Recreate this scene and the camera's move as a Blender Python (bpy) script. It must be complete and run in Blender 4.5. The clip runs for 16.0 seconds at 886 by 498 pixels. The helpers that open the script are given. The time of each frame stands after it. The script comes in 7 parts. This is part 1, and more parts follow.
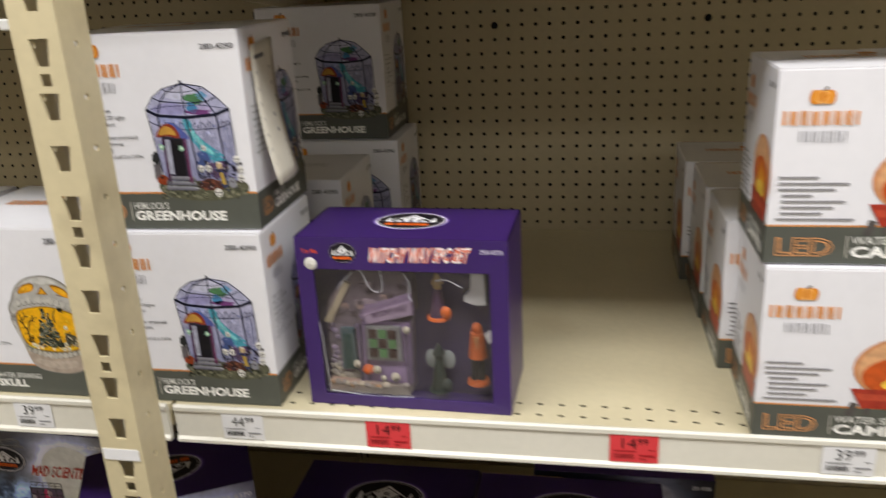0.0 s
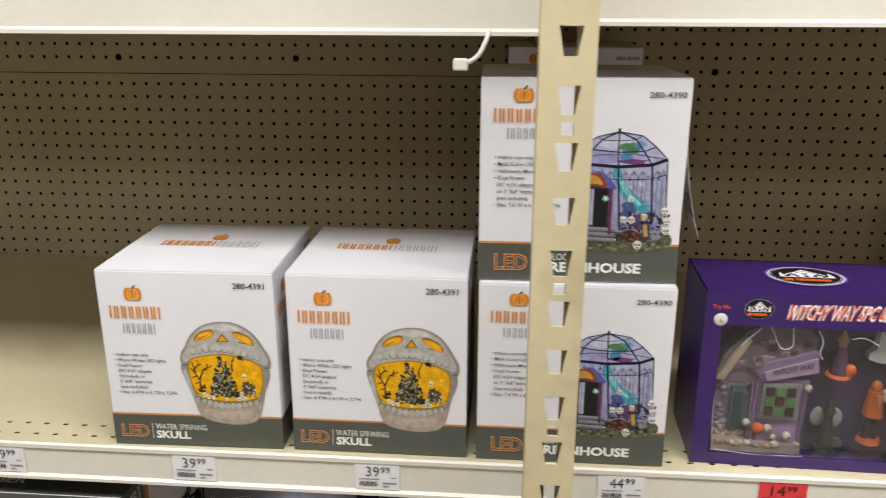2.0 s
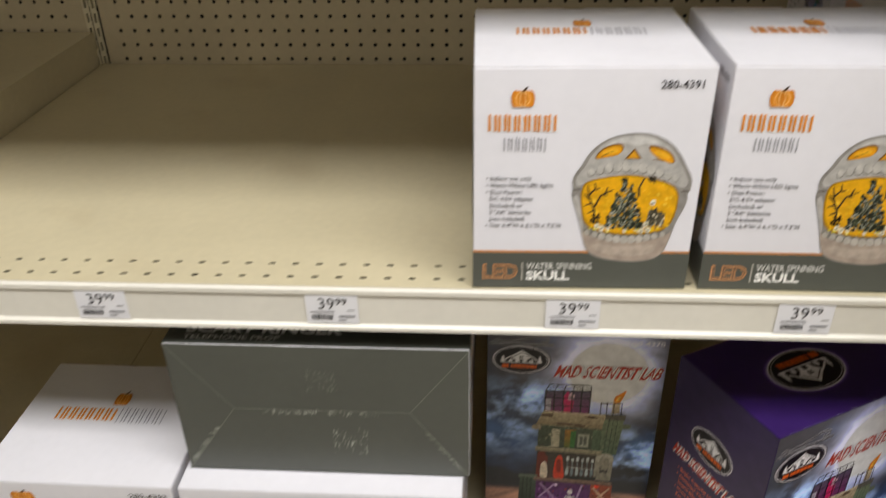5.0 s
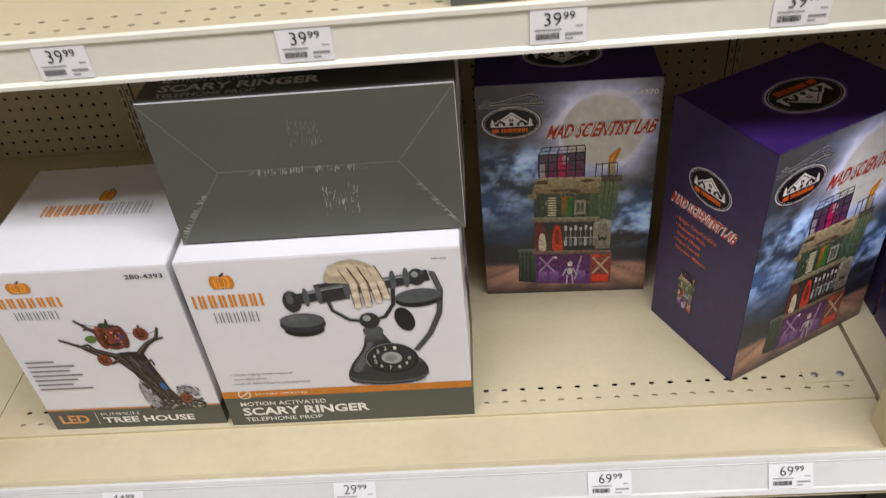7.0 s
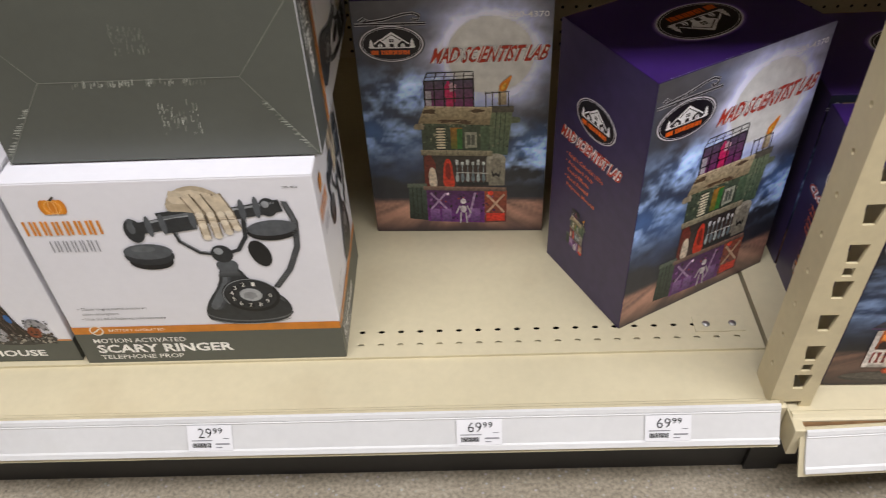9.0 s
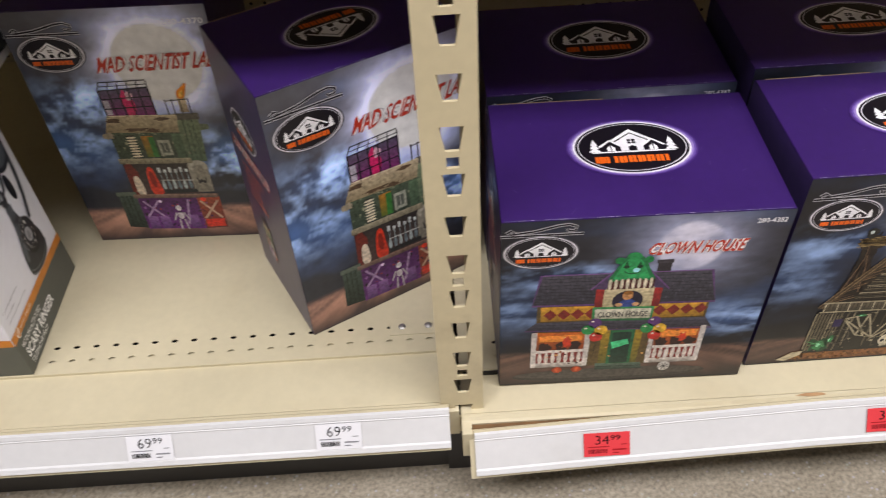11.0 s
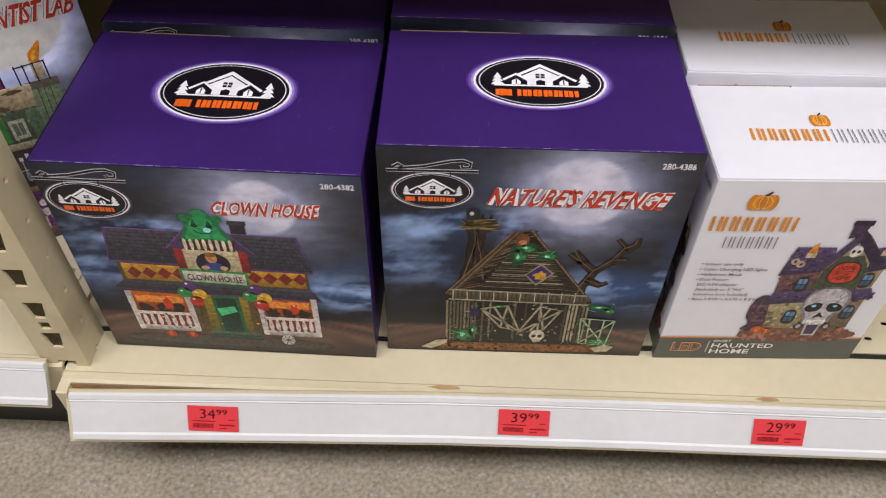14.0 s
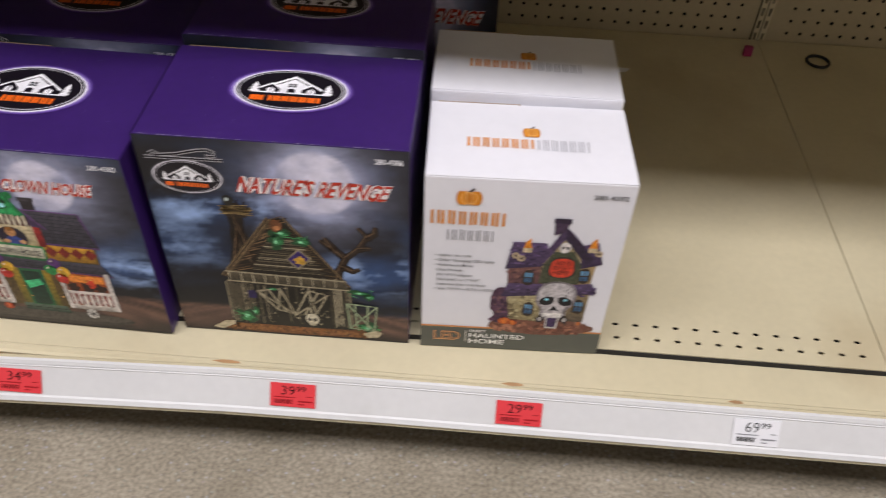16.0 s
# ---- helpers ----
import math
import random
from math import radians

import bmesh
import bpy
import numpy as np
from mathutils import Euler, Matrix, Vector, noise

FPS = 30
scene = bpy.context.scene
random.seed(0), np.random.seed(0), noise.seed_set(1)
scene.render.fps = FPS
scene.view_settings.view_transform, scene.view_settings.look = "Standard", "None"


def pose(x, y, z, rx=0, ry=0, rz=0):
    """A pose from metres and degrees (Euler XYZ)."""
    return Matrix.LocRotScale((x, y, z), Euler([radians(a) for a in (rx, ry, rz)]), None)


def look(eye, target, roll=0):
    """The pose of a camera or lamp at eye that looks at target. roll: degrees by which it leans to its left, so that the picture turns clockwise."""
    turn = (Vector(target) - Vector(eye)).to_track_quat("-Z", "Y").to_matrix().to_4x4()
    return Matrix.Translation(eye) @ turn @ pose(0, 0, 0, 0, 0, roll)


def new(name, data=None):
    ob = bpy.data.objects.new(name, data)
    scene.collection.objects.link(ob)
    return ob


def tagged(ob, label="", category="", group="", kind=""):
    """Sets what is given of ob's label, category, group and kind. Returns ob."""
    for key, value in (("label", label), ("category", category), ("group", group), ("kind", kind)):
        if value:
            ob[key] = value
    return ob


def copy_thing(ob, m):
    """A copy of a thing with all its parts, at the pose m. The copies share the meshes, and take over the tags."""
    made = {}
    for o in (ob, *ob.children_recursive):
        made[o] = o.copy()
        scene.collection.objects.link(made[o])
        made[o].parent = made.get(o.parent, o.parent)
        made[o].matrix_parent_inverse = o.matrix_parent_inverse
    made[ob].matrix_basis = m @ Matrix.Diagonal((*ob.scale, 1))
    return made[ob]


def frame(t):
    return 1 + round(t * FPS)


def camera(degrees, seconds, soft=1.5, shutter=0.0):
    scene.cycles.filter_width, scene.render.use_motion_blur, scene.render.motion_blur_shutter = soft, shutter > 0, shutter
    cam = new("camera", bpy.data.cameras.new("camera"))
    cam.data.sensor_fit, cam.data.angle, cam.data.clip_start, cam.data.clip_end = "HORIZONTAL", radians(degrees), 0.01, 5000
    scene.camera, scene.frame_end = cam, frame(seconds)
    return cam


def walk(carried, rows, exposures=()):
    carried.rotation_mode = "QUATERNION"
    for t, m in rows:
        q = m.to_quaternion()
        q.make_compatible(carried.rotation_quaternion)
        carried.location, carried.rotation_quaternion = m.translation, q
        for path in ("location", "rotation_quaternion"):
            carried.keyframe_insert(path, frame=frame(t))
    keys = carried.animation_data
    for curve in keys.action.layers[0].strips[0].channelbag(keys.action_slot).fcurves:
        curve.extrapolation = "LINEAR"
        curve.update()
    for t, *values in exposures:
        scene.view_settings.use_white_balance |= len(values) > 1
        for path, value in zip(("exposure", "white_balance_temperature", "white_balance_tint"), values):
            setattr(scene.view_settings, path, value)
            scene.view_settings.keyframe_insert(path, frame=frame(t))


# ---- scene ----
cam = camera(57.8, 16.0, soft=1.1, shutter=0.35)
PATH = [
    (0, (0.244, 0.13, 1.218), (-0.116, 1.983, 0.557), -2.9),
    (0.5, (0.082, 0.172, 1.237), (-0.307, 2.032, 0.615), -3.1),
    (1, (-0.017, 0.168, 1.239), (-0.338, 2.044, 0.621), -2.6),
    (1.5, (-0.174, 0.133, 1.248), (-0.398, 2.023, 0.633), -1.4),
    (2, (-0.319, 0.102, 1.249), (-0.472, 2.003, 0.645), 0.1),
    (2.5, (-0.422, 0.115, 1.24), (-0.543, 2.02, 0.644), 0.9),
    (3, (-0.5, 0.221, 1.231), (-0.616, 2.119, 0.61), 1.0),
    (3.5, (-0.552, 0.309, 1.226), (-0.681, 2.187, 0.55), 0.5),
    (4, (-0.565, 0.335, 1.225), (-0.724, 2.173, 0.454), -0.6),
    (4.2, (-0.584, 0.333, 1.225), (-0.74, 2.147, 0.397), -1.0),
    (4.5, (-0.644, 0.314, 1.211), (-0.791, 2.097, 0.316), -1.2),
    (5, (-0.775, 0.268, 1.165), (-0.894, 1.983, 0.142), -1.1),
    (5.2, (-0.804, 0.245, 1.151), (-0.916, 1.937, 0.09), -1.2),
    (7.3, (-0.75, 0.208, 0.984), (-0.867, 1.733, -0.305), -6.4),
    (7.5, (-0.73, 0.221, 0.96), (-0.818, 1.733, -0.346), -5.3),
    (8, (-0.728, 0.243, 0.949), (-0.791, 1.738, -0.378), -3.7),
    (8.2, (-0.726, 0.245, 0.951), (-0.788, 1.729, -0.388), -3.3),
    (10.3, (-0.387, 0.275, 0.967), (-0.438, 1.707, -0.429), -3.4),
    (10.5, (-0.349, 0.269, 0.972), (-0.393, 1.696, -0.429), -3.6),
    (11, (-0.279, 0.289, 0.964), (-0.279, 1.693, -0.46), -3.6),
    (11.5, (-0.185, 0.346, 0.923), (-0.156, 1.729, -0.521), -2.9),
    (12, (-0.08, 0.371, 0.878), (-0.029, 1.727, -0.59), -1.6),
    (12.5, (0.043, 0.361, 0.875), (0.075, 1.691, -0.618), -1.2),
    (13, (0.107, 0.338, 0.882), (0.121, 1.663, -0.616), -0.8),
    (13.5, (0.124, 0.347, 0.893), (0.11, 1.671, -0.606), -0.2),
    (14, (0.149, 0.354, 0.892), (0.121, 1.679, -0.606), 1.1),
    (14.5, (0.184, 0.36, 0.879), (0.138, 1.693, -0.612), 2.3),
    (15, (0.209, 0.316, 0.89), (0.141, 1.672, -0.579), 2.7),
    (15.5, (0.284, 0.252, 0.923), (0.209, 1.644, -0.511), 2.6),
    (16, (0.419, 0.239, 0.933), (0.365, 1.662, -0.471), 2.8),
]
walk(cam, [(t, look(eye, target, roll)) for t, eye, target, roll in PATH], exposures=((0.0, 0.20, 6500, 6), (5.0, 0.20, 6500, 7), (7.5, 0.32, 6270, 10), (8.2, 0.32, 6270, 10), (10.5, 0.35, 6270, 12), (12.5, 0.17, 6270, 13), (16.0, 0.10, 6270, 13)))

# ---- world and lights ----
world = bpy.data.worlds.new("store_air")
scene.world = world
world.use_nodes = True
world.node_tree.nodes["Background"].inputs[0].default_value = (0.9, 0.95, 1.0, 1)
world.node_tree.nodes["Background"].inputs[1].default_value = 0.03


def strip_lamp(x, y, z, length, width, watts):
    data = bpy.data.lights.new("ceiling_tube", "AREA")
    data.shape, data.size, data.size_y, data.energy = "RECTANGLE", length, width, watts
    data.color = (1.0, 0.962, 0.965)
    ob = new("ceiling_tube", data)
    ob.matrix_world = pose(x, y, z)
    return ob


LAMP_Z = 3.25
strip_lamp(0.35, -0.25, LAMP_Z, 5.4, 0.80, 147)
strip_lamp(0.0, -3.95, LAMP_Z, 8.0, 0.90, 85)


# ---- materials ----
def lin(h):
    """Linear colour from a six-digit hex code."""
    c = [int(h[i:i + 2], 16) / 255 for i in (0, 2, 4)]
    return tuple(v / 12.92 if v <= 0.04045 else ((v + 0.055) / 1.055) ** 2.4 for v in c)


def material(name, colour, rough=0.5, metal=0.0, vary=0.08, scale=6.0, fine=90.0, bump=0.02, stain=None, stain_amount=0.0,
             stain_scale=3.0, coat=0.0):
    m = bpy.data.materials.new(name)
    m.use_nodes = True
    n, l = m.node_tree.nodes, m.node_tree.links
    b = n["Principled BSDF"]
    tc = n.new("ShaderNodeTexCoord")
    big, small = n.new("ShaderNodeTexNoise"), n.new("ShaderNodeTexNoise")
    big.inputs["Scale"].default_value, big.inputs["Detail"].default_value = scale, 5
    small.inputs["Scale"].default_value, small.inputs["Detail"].default_value = fine, 3
    l.new(tc.outputs["Object"], big.inputs["Vector"])
    l.new(tc.outputs["Object"], small.inputs["Vector"])
    ramp = n.new("ShaderNodeMapRange")
    ramp.inputs["From Min"].default_value, ramp.inputs["From Max"].default_value = 0.3, 0.7
    ramp.inputs["To Min"].default_value, ramp.inputs["To Max"].default_value = 1 - vary, 1 + vary
    l.new(big.outputs["Fac"], ramp.inputs["Value"])
    ramp2 = n.new("ShaderNodeMapRange")
    ramp2.inputs["From Min"].default_value, ramp2.inputs["From Max"].default_value = 0.3, 0.7
    ramp2.inputs["To Min"].default_value, ramp2.inputs["To Max"].default_value = 1 - vary * 0.5, 1 + vary * 0.5
    l.new(small.outputs["Fac"], ramp2.inputs["Value"])
    mul = n.new("ShaderNodeMath")
    mul.operation = "MULTIPLY"
    l.new(ramp.outputs[0], mul.inputs[0])
    l.new(ramp2.outputs[0], mul.inputs[1])
    vm = n.new("ShaderNodeVectorMath")
    vm.operation = "SCALE"
    vm.inputs[0].default_value = colour
    l.new(mul.outputs[0], vm.inputs["Scale"])
    last = vm.outputs[0]
    if stain:
        sn = n.new("ShaderNodeTexNoise")
        sn.inputs["Scale"].default_value, sn.inputs["Detail"].default_value = stain_scale, 8
        l.new(tc.outputs["Object"], sn.inputs["Vector"])
        sr = n.new("ShaderNodeMapRange")
        sr.inputs["From Min"].default_value, sr.inputs["From Max"].default_value = 0.56, 0.72
        sr.inputs["To Max"].default_value = stain_amount
        l.new(sn.outputs["Fac"], sr.inputs["Value"])
        mx = n.new("ShaderNodeMix")
        mx.data_type = "RGBA"
        l.new(sr.outputs[0], mx.inputs["Factor"])
        l.new(last, mx.inputs["A"])
        mx.inputs["B"].default_value = (*stain, 1)
        last = mx.outputs["Result"]
    l.new(last, b.inputs["Base Color"])
    rr = n.new("ShaderNodeMapRange")
    rr.inputs["To Min"].default_value, rr.inputs["To Max"].default_value = rough * 0.8, min(1, rough * 1.2)
    l.new(big.outputs["Fac"], rr.inputs["Value"])
    l.new(rr.outputs[0], b.inputs["Roughness"])
    b.inputs["Metallic"].default_value = metal
    b.inputs["Coat Weight"].default_value = coat
    if bump:
        bp = n.new("ShaderNodeBump")
        bp.inputs["Strength"].default_value, bp.inputs["Distance"].default_value = bump * 10, 0.0006
        l.new(small.outputs["Fac"], bp.inputs["Height"])
        l.new(bp.outputs[0], b.inputs["Normal"])
    return m


def ink_material(name, rough=0.35, coat=0.15, spread=(0.86, 1.14), scale=60):
    """Printed card: the ink's colour comes from the mesh."""
    m = bpy.data.materials.new(name)
    m.use_nodes = True
    n, l = m.node_tree.nodes, m.node_tree.links
    b = n["Principled BSDF"]
    at = n.new("ShaderNodeVertexColor")
    at.layer_name = "ink"
    tc, no = n.new("ShaderNodeTexCoord"), n.new("ShaderNodeTexNoise")
    no.inputs["Scale"].default_value, no.inputs["Detail"].default_value = scale, 6
    l.new(tc.outputs["Object"], no.inputs["Vector"])
    mr = n.new("ShaderNodeMapRange")
    mr.inputs["From Min"].default_value, mr.inputs["From Max"].default_value = 0.28, 0.72
    mr.inputs["To Min"].default_value, mr.inputs["To Max"].default_value = spread
    l.new(no.outputs["Fac"], mr.inputs["Value"])
    vm = n.new("ShaderNodeVectorMath")
    vm.operation = "SCALE"
    l.new(at.outputs["Color"], vm.inputs[0])
    l.new(mr.outputs[0], vm.inputs["Scale"])
    l.new(vm.outputs[0], b.inputs["Base Color"])
    b.inputs["Roughness"].default_value = rough
    b.inputs["Coat Weight"].default_value = coat
    b.inputs["Coat Roughness"].default_value = 0.25
    b.inputs["Specular IOR Level"].default_value = 0.32
    return m


BEIGE = material("beige_enamel_steel", (0.60, 0.535, 0.36), 0.42, vary=0.05, bump=0.015, stain=(0.42, 0.33, 0.19), stain_amount=0.35, stain_scale=5)
BOARD = material("beige_pegboard", (0.47, 0.40, 0.255), 0.55, vary=0.06, bump=0.03)
POST = material("cream_enamel_steel", (0.60, 0.52, 0.33), 0.40, vary=0.06, bump=0.02, stain=(0.30, 0.24, 0.15), stain_amount=0.5, stain_scale=9)
LIP = material("off_white_price_channel", (0.74, 0.715, 0.63), 0.36, vary=0.04, bump=0.008)
CHANNEL = material("white_plastic_channel", (0.66, 0.66, 0.655), 0.42, vary=0.04, bump=0.008, stain=(0.45, 0.42, 0.36), stain_amount=0.3, stain_scale=7)
# near-black that stands in for shade in holes and gaps
DARK = material("painted_shade_black", (0.012, 0.011, 0.010), 0.8, vary=0.1, bump=0)
KICK = material("black_kick_plate", (0.018, 0.017, 0.017), 0.45, vary=0.2, bump=0.02)
RUST = material("rusty_worn_edge", (0.40, 0.235, 0.11), 0.7, vary=0.25, scale=20, bump=0.05)
STEEL = material("zinc_steel", (0.62, 0.61, 0.58), 0.32, 0.9, vary=0.06)
AISLE = material("grey_brown_shelf_back", (0.36, 0.34, 0.31), 0.6, vary=0.10)
WALL = material("plain_store_wall", (0.56, 0.54, 0.52), 0.7, vary=0.04)
CEIL = material("ceiling_tile", (0.75, 0.75, 0.73), 0.8, vary=0.04)
WHITE_CARD = material("white_coated_card", (0.79, 0.785, 0.825), 0.40, vary=0.025, scale=9, bump=0.006)
PURPLE_CARD = material("purple_coated_card", (0.040, 0.014, 0.125), 0.34, vary=0.10, scale=8, bump=0.006, coat=0.06)
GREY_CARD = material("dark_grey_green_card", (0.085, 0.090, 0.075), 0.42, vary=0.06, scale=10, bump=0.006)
BROWN_CARD = material("raw_card_edge", (0.34, 0.24, 0.14), 0.85, vary=0.1, bump=0.02)
LABEL_PAPER = material("yellowed_label_paper", (0.62, 0.585, 0.50), 0.6, vary=0.06, scale=20, bump=0.004)
PAPER = material("white_paper", (0.80, 0.80, 0.82), 0.6, vary=0.02, bump=0.003)
RED_PAPER = material("red_paper", (0.72, 0.045, 0.055), 0.55, vary=0.03, bump=0.003)
INK = ink_material("printing_ink")
PHOTO = ink_material("printed_photograph", 0.35, 0.15, (0.58, 1.36), 230)
SMOOTH_PHOTO = ink_material("printed_smooth_photograph", 0.35, 0.15, (0.78, 1.18), 110)


def floor_material():
    m = bpy.data.materials.new("speckled_concrete")
    m.use_nodes = True
    n, l = m.node_tree.nodes, m.node_tree.links
    b = n["Principled BSDF"]
    tc = n.new("ShaderNodeTexCoord")
    big, mid, vor = n.new("ShaderNodeTexNoise"), n.new("ShaderNodeTexNoise"), n.new("ShaderNodeTexVoronoi")
    big.inputs["Scale"].default_value, big.inputs["Detail"].default_value = 9, 9
    mid.inputs["Scale"].default_value, mid.inputs["Detail"].default_value = 190, 7
    vor.inputs["Scale"].default_value = 105
    for t in (big, mid, vor):
        l.new(tc.outputs["Object"], t.inputs["Vector"])
    r1 = n.new("ShaderNodeValToRGB")
    r1.color_ramp.elements[0].position, r1.color_ramp.elements[0].color = 0.30, (0.262, 0.226, 0.166, 1)
    r1.color_ramp.elements[1].position, r1.color_ramp.elements[1].color = 0.72, (0.362, 0.318, 0.246, 1)
    l.new(big.outputs["Fac"], r1.inputs[0])
    r2 = n.new("ShaderNodeValToRGB")
    r2.color_ramp.elements[0].position, r2.color_ramp.elements[0].color = 0.32, (0.66, 0.65, 0.63, 1)
    r2.color_ramp.elements[1].position, r2.color_ramp.elements[1].color = 0.64, (1.22, 1.22, 1.21, 1)
    l.new(mid.outputs["Fac"], r2.inputs[0])
    mx = n.new("ShaderNodeMix")
    mx.data_type, mx.blend_type = "RGBA", "MULTIPLY"
    mx.inputs["Factor"].default_value = 1
    l.new(r1.outputs[0], mx.inputs["A"])
    l.new(r2.outputs[0], mx.inputs["B"])
    sp = n.new("ShaderNodeMapRange")
    sp.inputs["From Min"].default_value, sp.inputs["From Max"].default_value = 0.12, 0.24
    sp.inputs["To Min"].default_value, sp.inputs["To Max"].default_value = 0.55, 0.0
    l.new(vor.outputs["Distance"], sp.inputs["Value"])
    mx2 = n.new("ShaderNodeMix")
    mx2.data_type = "RGBA"
    l.new(sp.outputs[0], mx2.inputs["Factor"])
    l.new(mx.outputs["Result"], mx2.inputs["A"])
    hs = n.new("ShaderNodeHueSaturation")
    hs.inputs["Saturation"].default_value, hs.inputs["Value"].default_value = 0.16, 0.52
    l.new(vor.outputs["Color"], hs.inputs["Color"])
    l.new(hs.outputs[0], mx2.inputs["B"])
    l.new(mx2.outputs["Result"], b.inputs["Base Color"])
    b.inputs["Roughness"].default_value = 0.55
    bp = n.new("ShaderNodeBump")
    bp.inputs["Strength"].default_value, bp.inputs["Distance"].default_value = 0.4, 0.001
    l.new(mid.outputs["Fac"], bp.inputs["Height"])
    l.new(bp.outputs[0], b.inputs["Normal"])
    return m


FLOOR = floor_material()


# ---- mesh helpers ----
def mesh_ob(name, verts, faces, mat, parent=None, label="", smooth=False):
    me = bpy.data.meshes.new(name)
    me.from_pydata([tuple(v) for v in verts], [], faces)
    me.update()
    if mat:
        me.materials.append(mat)
    if smooth:
        me.polygons.foreach_set("use_smooth", [True] * len(me.polygons))
    ob = new(name, me)
    if parent:
        ob.parent = parent
    if label:
        ob["label"] = label
    return ob


def part(name, bm, mat, parent=None, label=""):
    me = bpy.data.meshes.new(name)
    bm.to_mesh(me)
    bm.free()
    me.materials.append(mat)
    ob = new(name, me)
    if parent:
        ob.parent = parent
    if label:
        ob["label"] = label
    return ob


def thing(name, m, label, category, group="", kind=""):
    ob = new(name)
    ob.empty_display_size = 0.05
    ob.matrix_world = m
    return tagged(ob, label, category, group, kind)


def bm_box(x0, x1, y0, y1, z0, z1, bevel=0.0, bm=None):
    bm = bm or bmesh.new()
    r = bmesh.ops.create_cube(bm, size=1, matrix=Matrix.Translation(((x0 + x1) / 2, (y0 + y1) / 2, (z0 + z1) / 2))
                              @ Matrix.Diagonal((x1 - x0, y1 - y0, z1 - z0, 1)))
    if bevel:
        es = {e for v in r["verts"] for e in v.link_edges}
        bmesh.ops.bevel(bm, geom=list(es), offset=bevel, segments=2, affect="EDGES", profile=0.5)
    return bm


def profile_x(points, x0, x1):
    """A bar along x with the closed outline points (y, z)."""
    n = len(points)
    v = [(x, y, z) for x in (x0, x1) for y, z in points]
    f = [(i, (i + 1) % n, n + (i + 1) % n, n + i) for i in range(n)]
    f += [tuple(reversed(range(n))), tuple(range(n, 2 * n))]
    bm = bmesh.new()
    vs = [bm.verts.new(p) for p in v]
    for q in f:
        bm.faces.new([vs[i] for i in q])
    bmesh.ops.recalc_face_normals(bm, faces=bm.faces)
    return bm


def holed(cells, thick, place):
    """A plate of rectangular cells, each with a hole that goes through it. cells: (x0, x1, z0, z1, hole outline of eight points or None);
    place maps (x, depth, z) to the world."""
    v, f = [], []
    for x0, x1, z0, z1, hole in cells:
        xm, zm = (x0 + x1) / 2, (z0 + z1) / 2
        b = len(v)
        rim = [(x1, zm), (x1, z1), (xm, z1), (x0, z1), (x0, zm), (x0, z0), (xm, z0), (x1, z0)]
        v += [place(x, 0, z) for x, z in rim]
        if hole is None:
            f.append(tuple(b + i for i in range(8)))
            continue
        v += [place(x, 0, z) for x, z in hole] + [place(x, thick, z) for x, z in hole]
        for i in range(8):
            j = (i + 1) % 8
            f.append((b + i, b + j, b + 8 + j, b + 8 + i))
            f.append((b + 8 + i, b + 8 + j, b + 16 + j, b + 16 + i))
    return v, f


def ring8(x, z, rx, rz=None):
    rz = rz or rx
    return [(x + rx * math.cos(i * math.pi / 4), z + rz * math.sin(i * math.pi / 4)) for i in range(8)]


# ---- the store round the shelves ----
INCH = 0.0254
JOINTS = [-2.708, -1.489, -0.270, 0.949, 2.168]
BACK_Y = 1.666

ob = part("floor", bm_box(-6, 6, -4.5, 3.0, -0.1, 0.0), FLOOR)
tagged(ob, "worn speckled grey concrete store floor", "floor", kind="structure")
ob = part("ceiling", bm_box(-6, 6, -4.5, 3.0, 3.5, 3.6), CEIL)
tagged(ob, "plain pale store ceiling", "ceiling", kind="structure")
for nm, b in (("wall_north", (-6, 6, 1.78, 1.88, 0, 3.5)), ("wall_south", (-6, 6, -4.6, -4.5, 0, 3.5)),
              ("wall_west", (-6.1, -6, -4.6, 1.88, 0, 3.5)), ("wall_east", (6, 6.1, -4.6, 1.88, 0, 3.5)),
              ("wall_aisle", (-4, 4, -1.4, -1.25, 0, 1.9))):
    tagged(part(nm, bm_box(*b), AISLE if nm == "wall_aisle" else WALL), "plain pale store wall", "wall", kind="structure")


# ---- back panels with peg holes ----
def back_panel(x0, x1, z0, z1, ox, oz, big=()):
    cells = []
    k0, k1 = math.ceil((x0 + 0.022 - ox) / INCH), math.floor((x1 - 0.022 - ox) / INCH)
    j0, j1 = math.ceil((z0 + 0.010 - oz) / INCH), math.floor((z1 - 0.010 - oz) / INCH)
    xa, xb = ox + (k0 - 0.5) * INCH, ox + (k1 + 0.5) * INCH
    za, zb = oz + (j0 - 0.5) * INCH, oz + (j1 + 0.5) * INCH
    for j in range(j0, j1 + 1):
        for k in range(k0, k1 + 1):
            x, z = ox + k * INCH, oz + j * INCH
            r = 0.0035
            if j == 0 and k in big:
                r = 0.0068
            cells.append((x - INCH / 2, x + INCH / 2, z - INCH / 2, z + INCH / 2, ring8(x, z, r)))
    if xa > x0:
        cells.append((x0, xa, za, zb, None))
    if xb < x1:
        cells.append((xb, x1, za, zb, None))
    if za > z0:
        cells.append((x0, x1, z0, za, None))
    if zb < z1:
        cells.append((x0, x1, zb, z1, None))
    v, f = holed(cells, 0.0012, lambda x, d, z: (x, BACK_Y + d, z))
    return mesh_ob("back_panel", v, f, BOARD)


